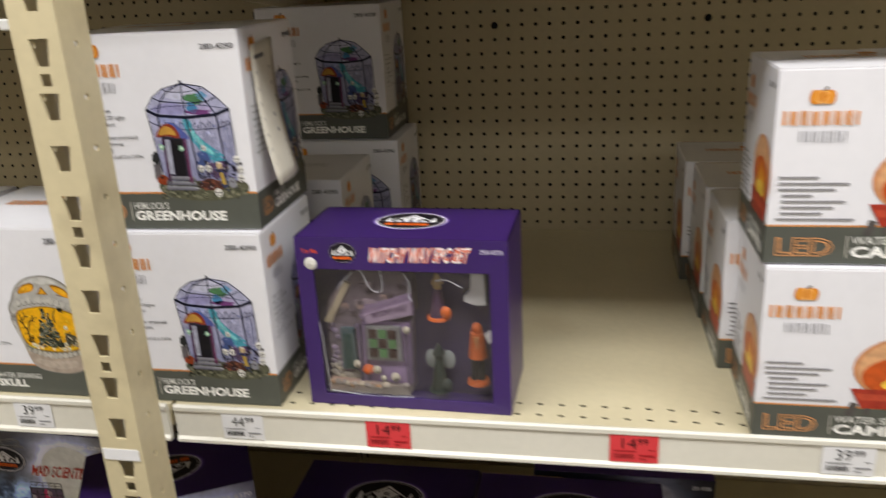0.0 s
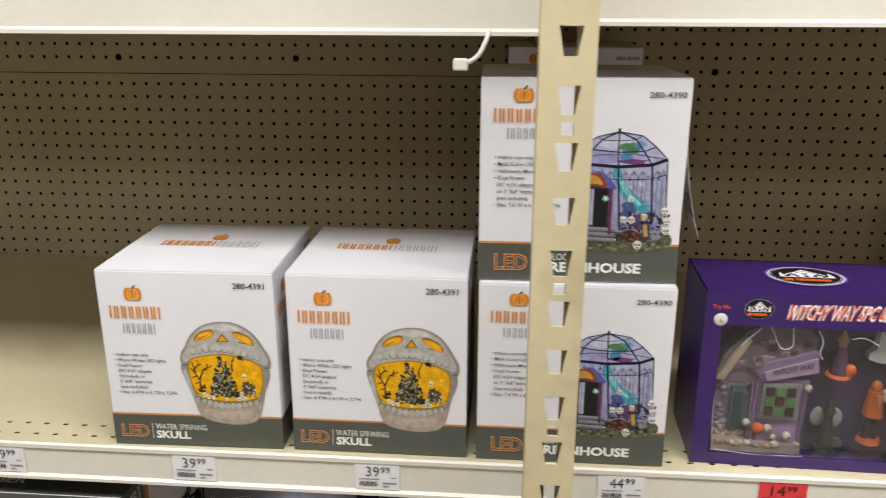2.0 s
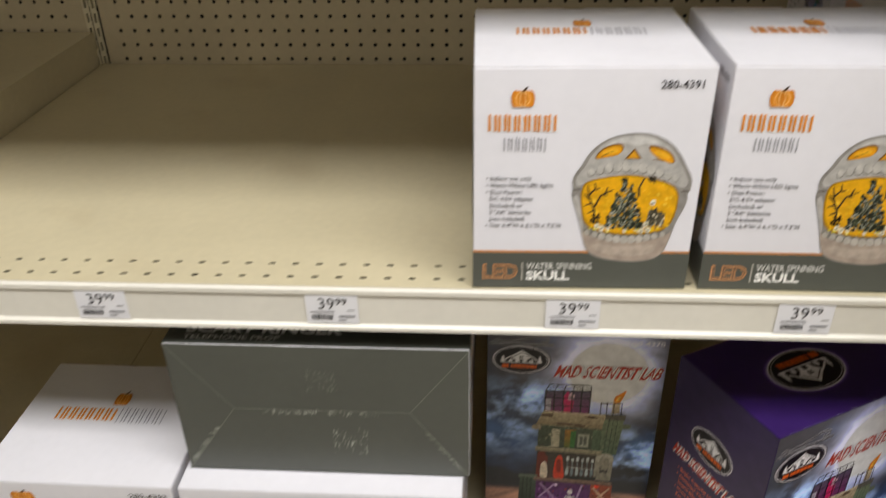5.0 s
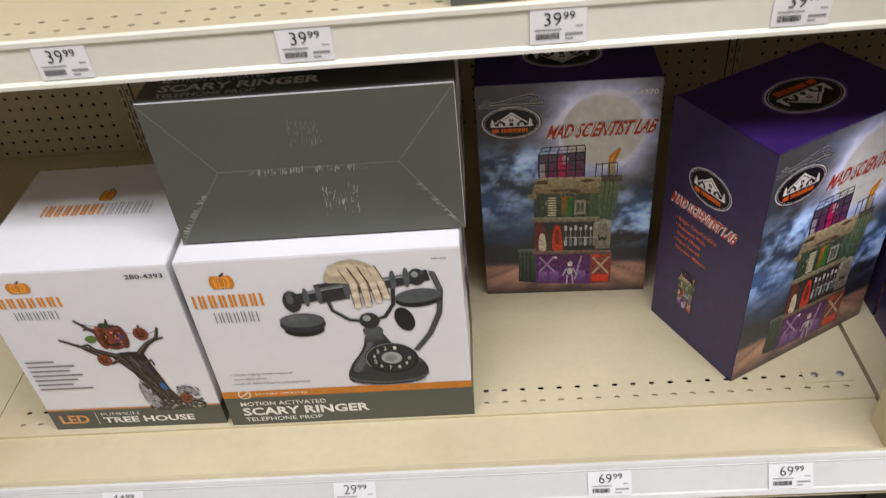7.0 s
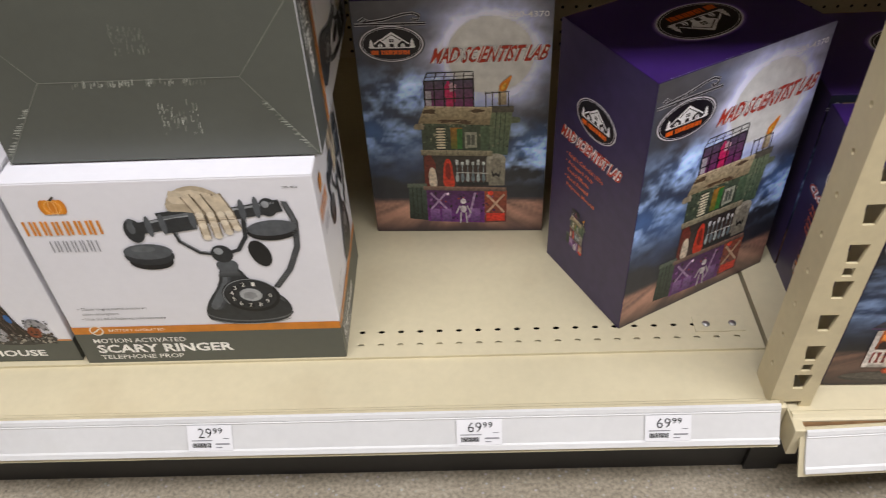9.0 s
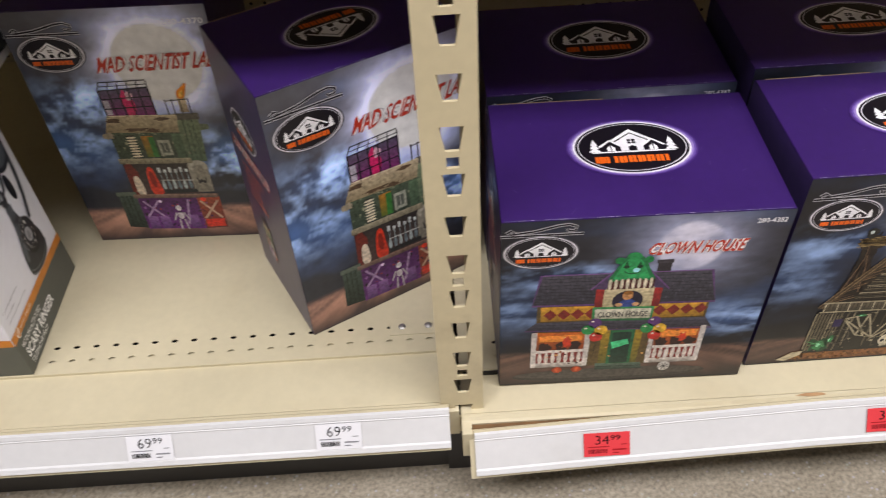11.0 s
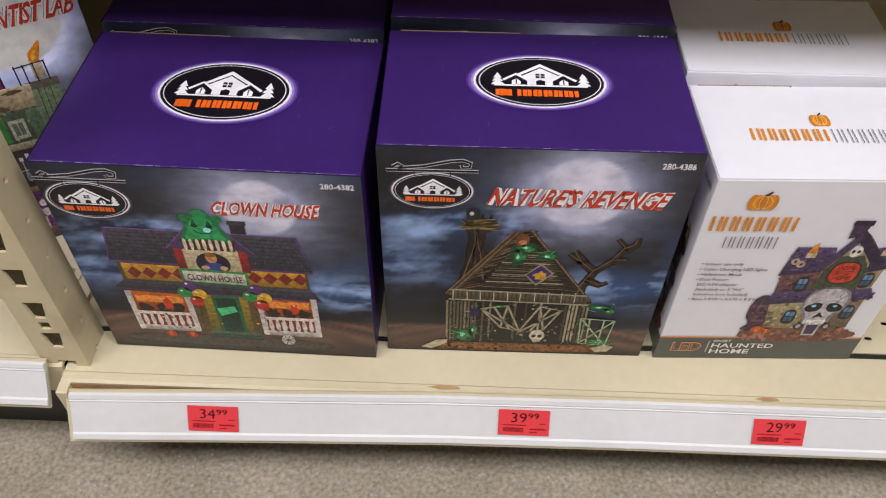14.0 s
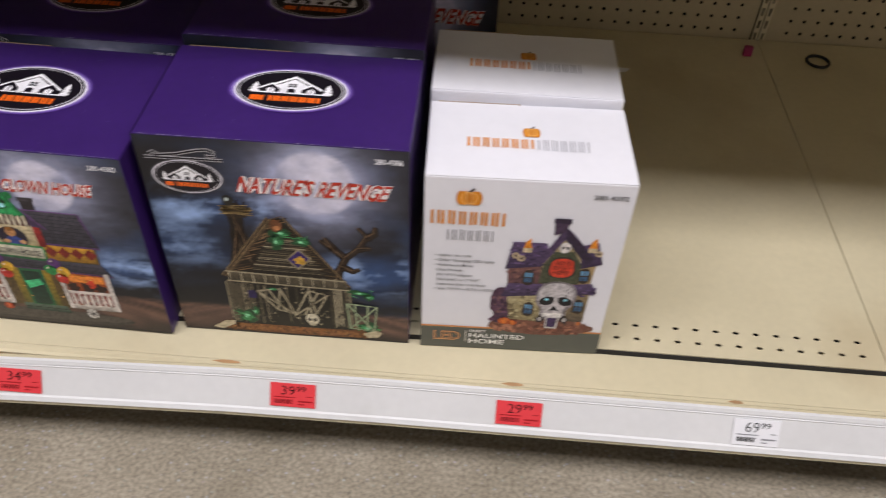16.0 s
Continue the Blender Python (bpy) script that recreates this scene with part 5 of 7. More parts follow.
    for i in range(40):
        u = 0.225 + 0.0134 * i
        if 0.345 < u < 0.66 and p.rnd.random() < 0.86:
            continue
        p.poly([(u, 0.69 + p.rnd.uniform(0, 0.02)), (u + 0.008, 0.69), (u + 0.009, 0.925), (u + 0.001, 0.94 - p.rnd.uniform(0, 0.05))], p.rnd.choice(woods), 2.3)
    p.fade([(0.245, 0.63), (0.735, 0.645), (0.745, 0.695), (0.245, 0.685)], "655c48", "3e382b", 2.8)
    p.line([(0.235, 0.632), (0.74, 0.648)], 0.0022, "a0967c", 3.2)
    p.line([(0.235, 0.685), (0.75, 0.698)], 0.0020, "a59a7e", 3.2)
    for i in range(30):
        u = 0.25 + 0.0165 * i
        p.line([(u, 0.635), (u + p.rnd.uniform(-0.004, 0.004), 0.69)], 0.0010, "2f291f" if i % 3 else "c4b99c", 3.1)
    for q in ([(0.355, 0.735), (0.455, 0.715), (0.51, 0.865), (0.435, 0.84), (0.355, 0.735)], [(0.355, 0.735), (0.51, 0.865)], [(0.455, 0.715), (0.435, 0.84)], [(0.405, 0.725), (0.47, 0.85)],
              [(0.575, 0.715), (0.655, 0.735), (0.60, 0.85), (0.505, 0.87), (0.575, 0.715)], [(0.575, 0.715), (0.60, 0.85)], [(0.655, 0.735), (0.505, 0.87)], [(0.615, 0.725), (0.55, 0.86)]):
        p.line(q, 0.0034, "5a523f", 3.0)
        p.line(q, 0.0020, "a89e84", 3.2)
    for u, v, ru, rv in ((0.47, 0.455, 0.035, 0.05), (0.49, 0.41, 0.05, 0.03), (0.57, 0.45, 0.05, 0.025), (0.29, 0.89, 0.05, 0.05), (0.33, 0.86, 0.02, 0.05), (0.82, 0.92, 0.05, 0.04), (0.79, 0.71, 0.06, 0.020), (0.83, 0.73, 0.03, 0.02), (0.42, 0.72, 0.03, 0.012)):
        p.blob(u, v, ru * 0.8, rv * 0.8, "1f4a2c", 2.9, 0.4)
        p.blob(u + 0.006, v, ru * 0.5, rv * 0.5, "357a48", 3.3, 0.45)
        p.blob(u, v, ru * 0.20, rv * 0.22, "8fdca8", 3.6, 0.4)
    for i in range(26):
        u, v = p.rnd.choice([(0.80, 0.705), (0.29, 0.88), (0.55, 0.43), (0.83, 0.92)])
        p.line([(u + p.rnd.uniform(-0.06, 0.06), v + p.rnd.uniform(-0.02, 0.02)), (u + p.rnd.uniform(-0.06, 0.06), v + p.rnd.uniform(-0.03, 0.03))], 0.0008, p.rnd.choice(["2f7a44", "1a4426", "58a868"]), 3.4)
    p.ell(0.478, 0.375, 0.024, 0.032, "6e4328", 3.3)
    p.ell(0.480, 0.385, 0.014, 0.012, "b0764a", 3.5, 10)
    p.poly([(0.50, 0.545), (0.555, 0.485), (0.605, 0.535), (0.545, 0.60)], "8f8468", 3.1)
    p.poly([(0.508, 0.545), (0.555, 0.495), (0.595, 0.535), (0.545, 0.588)], "3a2668", 3.3)
    p.blob(0.555, 0.545, 0.022, 0.022, "c79a34", 3.6, 0.4)
    for q in ([(0.735, 0.775), (0.865, 0.785), (0.85, 0.935), (0.745, 0.925), (0.735, 0.775)], [(0.735, 0.775), (0.85, 0.935)], [(0.865, 0.785), (0.745, 0.925)], [(0.77, 0.78), (0.775, 0.93)], [(0.825, 0.78), (0.82, 0.93)]):
        p.line(q, 0.0028, "4c5a40", 3.4)
        p.line(q, 0.0015, "aab894", 3.6)
    p.arc(0.365, 0.845, 0.042, 0.045, 0, 360, 0.0018, "4a443c", 3.0, 18)
    p.arc(0.365, 0.845, 0.030, 0.032, 0, 360, 0.0008, "38332c", 3.0, 18)
    p.rect(0.315, 0.735, 0.35, 0.78, "2c2250", 3.0)
    p.ell(0.58, 0.885, 0.030, 0.034, "d5cdb4", 3.3, 14)
    p.rect(0.565, 0.905, 0.595, 0.925, "b9b098", 3.4)
    for u in (0.568, 0.591):
        p.ell(u, 0.888, 0.009, 0.011, "1d1a16", 3.6, 8)
    p.poly([(0.13, 0.975), (0.19, 0.93), (0.235, 0.925), (0.23, 0.95), (0.17, 0.985)], "b5a98c", 3)
    p.poly([(0.80, 0.955), (0.86, 0.93), (0.885, 0.945), (0.865, 0.975), (0.82, 0.98)], "b5a98c", 3.5)
    p.specks(0.24, 0.69, 0.76, 0.93, woods + ["2a2620", "1d1a14"], 150, 0.005, 2.6)


def picture_lab(p):
    iron = "1c1a20"
    # cage on the roof
    p.fade([(0.34, 0.30), (0.60, 0.29), (0.60, 0.41), (0.34, 0.41)], "5d566c", "7a2a68", 1.4)
    p.blob(0.475, 0.355, 0.030, 0.050, "d02a6a", 1.8, 0.25)
    p.blob(0.49, 0.325, 0.018, 0.020, "d8b0c0", 1.9, 0.25)
    p.rect(0.345, 0.34, 0.375, 0.40, "b9b2c0", 1.8)
    for i in range(6):
        u = 0.34 + 0.052 * i
        p.line([(u, 0.30), (u, 0.41)], 0.0018, iron, 2.2)
        p.line([(u, 0.30), (u + 0.02 - 0.004 * i, 0.268)], 0.0013, iron, 2.2)
    for v in (0.30, 0.335, 0.375):
        p.line([(0.34, v), (0.60, v - 0.006)], 0.0016, iron, 2.3)
    p.line([(0.36, 0.268), (0.60, 0.264)], 0.0014, iron, 2.3)
    p.line([(0.352, 0.284), (0.60, 0.280)], 0.0010, iron, 2.3)
    # railing with a torch
    for u in (0.665, 0.70, 0.74, 0.785):
        p.line([(u, 0.345), (u, 0.41)], 0.0013, iron, 2.5)
    p.line([(0.66, 0.352), (0.79, 0.346)], 0.0013, iron, 2.5)
    p.fade([(0.73, 0.335), (0.775, 0.335), (0.775, 0.40), (0.73, 0.40)], "e0d0b0", "a08d72", 2.2)
    p.soft([(0.735, 0.345), (0.735, 0.315), (0.765, 0.30), (0.805, 0.275), (0.79, 0.31), (0.77, 0.345)], "e88a1c", 2.7)
    p.soft([(0.745, 0.340), (0.75, 0.32), (0.775, 0.305), (0.765, 0.335)], "f6c04a", 2.9)
    # storeys
    p.fade([(0.31, 0.46), (0.72, 0.46), (0.72, 0.61), (0.31, 0.61)], "4f5c4a", "39443a", 1.4)
    p.fade([(0.31, 0.61), (0.70, 0.61), (0.70, 0.77), (0.31, 0.77)], "33302f", "4b3636", 1.4)
    p.fade([(0.685, 0.415), (0.81, 0.405), (0.785, 0.62), (0.685, 0.62)], "7d8a6c", "4f6450", 1.6)
    for u in (0.71, 0.735, 0.76):
        p.line([(u + 0.012, 0.42), (u, 0.61)], 0.0009, "33443a", 1.9)
    p.rect(0.68, 0.405, 0.815, 0.432, "5e5a50", 2.0)
    p.poly([(0.80, 0.45), (0.85, 0.455), (0.85, 0.475), (0.80, 0.48)], "6d7864", 1.8)
    p.fade([(0.335, 0.402), (0.70, 0.408), (0.685, 0.485), (0.295, 0.475)], "c2b292", "8f8064", 2.1)
    p.line([(0.335, 0.404), (0.70, 0.410)], 0.0014, "d8cbae", 2.4)
    for u, v, r in ((0.36, 0.425, 0.04), (0.62, 0.425, 0.045), (0.46, 0.465, 0.06), (0.55, 0.472, 0.035)):
        p.blob(u, v, r, 0.008, "5e4a38", 2.4, 0.35)
    for u in (0.29, 0.31):
        p.blob(u, 0.488, 0.022, 0.014, "a09580", 2.3, 0.25)
    p.rect(0.395, 0.49, 0.435, 0.595, "201f1e", 1.9)
    for i in range(8):
        p.ell(0.415, 0.50 + i * 0.012, 0.028, 0.0045, "e0d8bc", 2.4, 12)
    p.fade([(0.47, 0.495), (0.535, 0.495), (0.535, 0.59), (0.47, 0.59)], "a8742c", "5a6a2a", 2.0)
    p.rect(0.505, 0.50, 0.535, 0.59, "3d7a3a", 2.2)
    p.rect(0.548, 0.515, 0.615, 0.585, "a9ab9a", 2.2)
    p.rect(0.560, 0.527, 0.603, 0.573, "5c6058", 2.4)
    p.line([(0.582, 0.527), (0.582, 0.573)], 0.0006, "c0c2b4", 2.6)
    p.fade([(0.635, 0.49), (0.685, 0.49), (0.68, 0.60), (0.635, 0.60)], "5c7258", "465a46", 2.0)
    p.fade([(0.30, 0.592), (0.70, 0.60), (0.70, 0.625), (0.30, 0.617)], "aaa288", "7a7360", 2.5)
    for i in range(12):
        p.line([(0.315 + 0.032 * i, 0.595), (0.315 + 0.032 * i, 0.618)], 0.0005, "5e5848", 2.7)
    # props of the laboratory, as plain shapes
    p.poly([(0.315, 0.625), (0.35, 0.61), (0.38, 0.66), (0.36, 0.77), (0.31, 0.77)], "6b2a24", 1.8)
    p.soft([(0.335, 0.77), (0.335, 0.71), (0.345, 0.675), (0.37, 0.675), (0.38, 0.71), (0.385, 0.77)], "d8c8b4", 2.3)
    p.soft([(0.415, 0.775), (0.42, 0.68), (0.435, 0.635), (0.465, 0.635), (0.475, 0.70), (0.49, 0.775)], "d23a24", 2.4)
    p.soft([(0.43, 0.72), (0.435, 0.66), (0.455, 0.65), (0.465, 0.70), (0.46, 0.74)], "8a2018", 2.6)
    for i in range(6):
        u = 0.50 + 0.030 * i
        p.rect(u - 0.008, 0.640 + 0.01 * (i % 2), u + 0.008, 0.665, "c9cfcf", 2.4)
        p.line([(u, 0.66), (u, 0.75)], 0.0010, "9fb0b4" if i % 2 else "7a8a90", 2.5)
        p.soft([(u - 0.012, 0.745), (u - 0.006, 0.70), (u + 0.006, 0.70), (u + 0.012, 0.745)], "6f8088" if i % 2 else "a9b6b8", 2.6)
    p.line([(0.495, 0.70), (0.67, 0.705)], 0.0010, "d8d8d2", 2.7)
    p.rect(0.495, 0.748, 0.68, 0.765, "23262a", 2.7)
    p.fade([(0.665, 0.64), (0.775, 0.64), (0.77, 0.765), (0.665, 0.765)], "9d988a", "7d786c", 2.4)
    p.ell(0.72, 0.64, 0.055, 0.028, "a9a496", 2.4)
    p.soft([(0.68, 0.75), (0.685, 0.645), (0.72, 0.63), (0.755, 0.645), (0.757, 0.75)], "8a8578", 2.6)
    p.poly([(0.695, 0.69), (0.71, 0.71), (0.72, 0.70), (0.735, 0.712), (0.75, 0.69), (0.74, 0.725), (0.72, 0.715), (0.70, 0.725)], "222024", 2.8)
    p.fade([(0.30, 0.765), (0.78, 0.775), (0.78, 0.795), (0.30, 0.785)], "8f7466", "5d4a44", 2.5)
    # base
    p.fade([(0.215, 0.76), (0.315, 0.755), (0.315, 0.94), (0.205, 0.93)], "46564c", "26302c", 2.1)
    p.rect(0.205, 0.752, 0.32, 0.772, "5c675c", 2.4)
    for u in (0.235, 0.26, 0.285):
        p.line([(u, 0.77), (u - 0.003, 0.93)], 0.0010, "1f2824", 2.4)
    p.fade([(0.315, 0.785), (0.66, 0.79), (0.66, 0.955), (0.315, 0.945)], "4e2458", "6a2e7c", 2.2)
    p.fade([(0.655, 0.79), (0.785, 0.79), (0.785, 0.95), (0.655, 0.955)], "9b4a34", "6d3a38", 2.3)
    for a in ([(0.34, 0.80), (0.43, 0.88)], [(0.43, 0.80), (0.34, 0.88)], [(0.60, 0.80), (0.56, 0.93)]):
        p.line(a, 0.0032, "a88ab4", 2.6)
    for a in ([(0.67, 0.81), (0.77, 0.90)], [(0.77, 0.81), (0.67, 0.90)]):
        p.line(a, 0.0034, "c8a58c", 2.6)
    p.ell(0.690, 0.802, 0.016, 0.011, "f0452c", 2.8, 12)
    p.rect(0.665, 0.905, 0.775, 0.945, "d83a2a", 2.5)
    for u in (0.36, 0.43, 0.60):
        p.fade([(u - 0.028, 0.88), (u + 0.028, 0.88), (u + 0.028, 0.945), (u - 0.028, 0.945)], "8c62a0", "5d3a72", 2.5)
    p.ell(0.44, 0.805, 0.010, 0.007, "f0d8f4", 2.8, 10)
    p.ell(0.53, 0.842, 0.016, 0.014, "d8d0d4", 2.9, 12)
    p.soft([(0.51, 0.865), (0.55, 0.865), (0.545, 0.90), (0.515, 0.90)], "c4bcc2", 2.8)
    for q in ([(0.515, 0.90), (0.51, 0.955)], [(0.543, 0.90), (0.55, 0.955)], [(0.51, 0.865), (0.485, 0.905)], [(0.55, 0.865), (0.575, 0.905)]):
        p.line(q, 0.0024, "b9b0b8", 2.9)
    p.specks(0.31, 0.48, 0.79, 0.60, ["6b7a62", "2f3a30", "8a8c74"], 70, 0.005, 1.8)
    p.specks(0.32, 0.80, 0.78, 0.95, ["3a1846", "8a5c98", "2a1a28", "93342a"], 60, 0.006, 2.4)


def picture_phone(p):
    blk, hi, mid = "2c2f32", "94989b", "54585c"
    p.soft([(0.33, 0.92), (0.36, 0.82), (0.47, 0.68), (0.50, 0.54), (0.60, 0.54), (0.66, 0.67), (0.82, 0.77), (0.87, 0.88), (0.82, 0.98), (0.56, 1.01), (0.36, 0.98)], blk, 1.5)
    for k, col in ((1.0, "33363a"), (0.72, "45494d"), (0.42, "5d6165")):
        p.soft([(0.37, 0.86), (0.40, 0.80), (0.49, 0.67), (0.515, 0.58), (0.515 + 0.045 * k, 0.59), (0.49 + 0.05 * k, 0.72), (0.38 + 0.075 * k, 0.89)], col, 1.7 + 0.1 * (1 - k))
    p.soft([(0.62, 0.66), (0.70, 0.68), (0.80, 0.76), (0.84, 0.84), (0.78, 0.79), (0.70, 0.71)], "4a4d50", 1.8)
    p.fade([(0.49, 0.585), (0.605, 0.585), (0.615, 0.625), (0.48, 0.625)], "5b5f62", "2a2c2e", 1.9)
    p.arc(0.60, 0.90, 0.26, 0.075, 5, 175, 0.0022, "5b5f62", 1.9)
    p.arc(0.60, 0.94, 0.25, 0.06, 20, 160, 0.0012, hi, 2)
    p.ell(0.635, 0.77, 0.170, 0.130, "121314", 2.0, 26, 6)
    p.arc(0.635, 0.77, 0.163, 0.124, 150, 330, 0.0012, "8b8f92", 2.15, 20)
    p.ell(0.635, 0.765, 0.150, 0.113, "2a2c2f", 2.2, 26, 6)
    p.ell(0.635, 0.765, 0.066, 0.050, "a5a7a8", 2.5, 20, 6)
    p.blob(0.63, 0.77, 0.04, 0.03, "8b8d8e", 2.7)
    for i in range(10):
        a = radians(-75 - i * 31)
        u, v = 0.635 + 0.112 * math.cos(a), 0.765 + 0.084 * math.sin(a)
        p.ell(u, v, 0.023, 0.020, "121314", 2.5, 10)
        p.text(str((i + 1) % 10), u - 0.010, v - 0.015, u + 0.010, v + 0.015, "e6e4de", 2.8)
    p.soft([(0.48, 0.50), (0.62, 0.50), (0.60, 0.60), (0.50, 0.60)], mid, 1.8)
    p.ell(0.54, 0.455, 0.062, 0.062, blk, 2.1)
    p.ell(0.525, 0.435, 0.026, 0.024, hi, 2.4)
    p.line([(0.31, 0.24), (0.33, 0.36), (0.42, 0.44), (0.54, 0.46), (0.64, 0.43), (0.70, 0.34), (0.715, 0.20)], 0.0052, blk, 1.9)
    p.line([(0.315, 0.26), (0.34, 0.36), (0.42, 0.43), (0.50, 0.45)], 0.0012, hi, 2.1)
    p.line([(0.10, 0.27), (0.22, 0.25), (0.34, 0.22), (0.55, 0.20), (0.75, 0.17), (0.93, 0.14)], 0.017, blk, 2.2)
    p.line([(0.20, 0.225), (0.34, 0.195), (0.55, 0.175), (0.75, 0.145), (0.90, 0.12)], 0.0030, hi, 2.5)
    p.line([(0.26, 0.235), (0.44, 0.21)], 0.030, blk, 2.3)
    p.line([(0.27, 0.20), (0.43, 0.175)], 0.0035, "63676a", 2.6)
    for u in (0.19, 0.27, 0.44, 0.72, 0.80):
        p.ell(u, 0.285 - 0.17 * u, 0.018, 0.070, mid, 2.7)
    p.ell(0.10, 0.28, 0.055, 0.080, blk, 2.4)
    p.ell(0.09, 0.26, 0.022, 0.04, "5b5f62", 2.6)
    p.ell(0.095, 0.215, 0.018, 0.018, mid, 2.6)
    p.ell(0.13, 0.50, 0.125, 0.055, "191a1c", 2.1)
    p.ell(0.13, 0.455, 0.142, 0.068, blk, 2.4)
    p.ell(0.13, 0.425, 0.138, 0.055, mid, 2.7)
    p.ell(0.11, 0.405, 0.07, 0.022, "63676a", 2.9)
    p.ell(0.755, 0.46, 0.058, 0.095, "1c1d1f", 1.8, 18, -15)
    p.ell(0.86, 0.15, 0.050, 0.060, blk, 2.5)
    p.ell(0.85, 0.13, 0.02, 0.022, hi, 2.8)
    p.ell(0.855, 0.31, 0.140, 0.060, "191a1c", 2.3, 24, -4)
    p.ell(0.855, 0.285, 0.138, 0.052, mid, 2.6, 24, -4)
    pts = [(0.95, 0.12), (0.988, 0.25), (0.97, 0.42), (0.90, 0.58), (0.80, 0.71)]
    p.line(pts, 0.0070, "1c1d1f", 2.0)
    for i in range(44):
        k = i / 43 * 3.999
        j = int(k)
        a, b = pts[j], pts[j + 1]
        u, v = a[0] + (b[0] - a[0]) * (k - j), a[1] + (b[1] - a[1]) * (k - j)
        p.ell(u, v, 0.020, 0.0055, "5a5d60", 2.3, 8, 20)
    p.soft([(0.30, 0.16), (0.36, 0.03), (0.50, -0.01), (0.62, 0.05), (0.68, 0.16), (0.56, 0.20), (0.42, 0.16)], "b7a88f", 2.9)
    p.blob(0.45, 0.07, 0.12, 0.045, "cdbfa6", 3.0)
    for i, (u0, u1, v1) in enumerate(((0.47, 0.49, 0.345), (0.53, 0.555, 0.335), (0.585, 0.62, 0.31), (0.63, 0.67, 0.285))):
        a, b, e = (u0 - 0.03, 0.06), (u0 + 0.015, 0.17), (u1, v1)
        p.line([a, b, e], 0.0125, "7f705c", 3.1, 0.8)
        p.line([a, b, e], 0.0092, "cfc0a6", 3.4, 0.8)
        for f in (0.1, 0.5, 0.95):
            p.ell(b[0] + (e[0] - b[0]) * f, b[1] + (e[1] - b[1]) * f, 0.023, 0.021, "e0d4be", 3.6, 8)
        p.line([(b[0] - 0.02, b[1] + 0.05), (b[0] + 0.025, b[1] + 0.05)], 0.0008, "7f705c", 3.8)


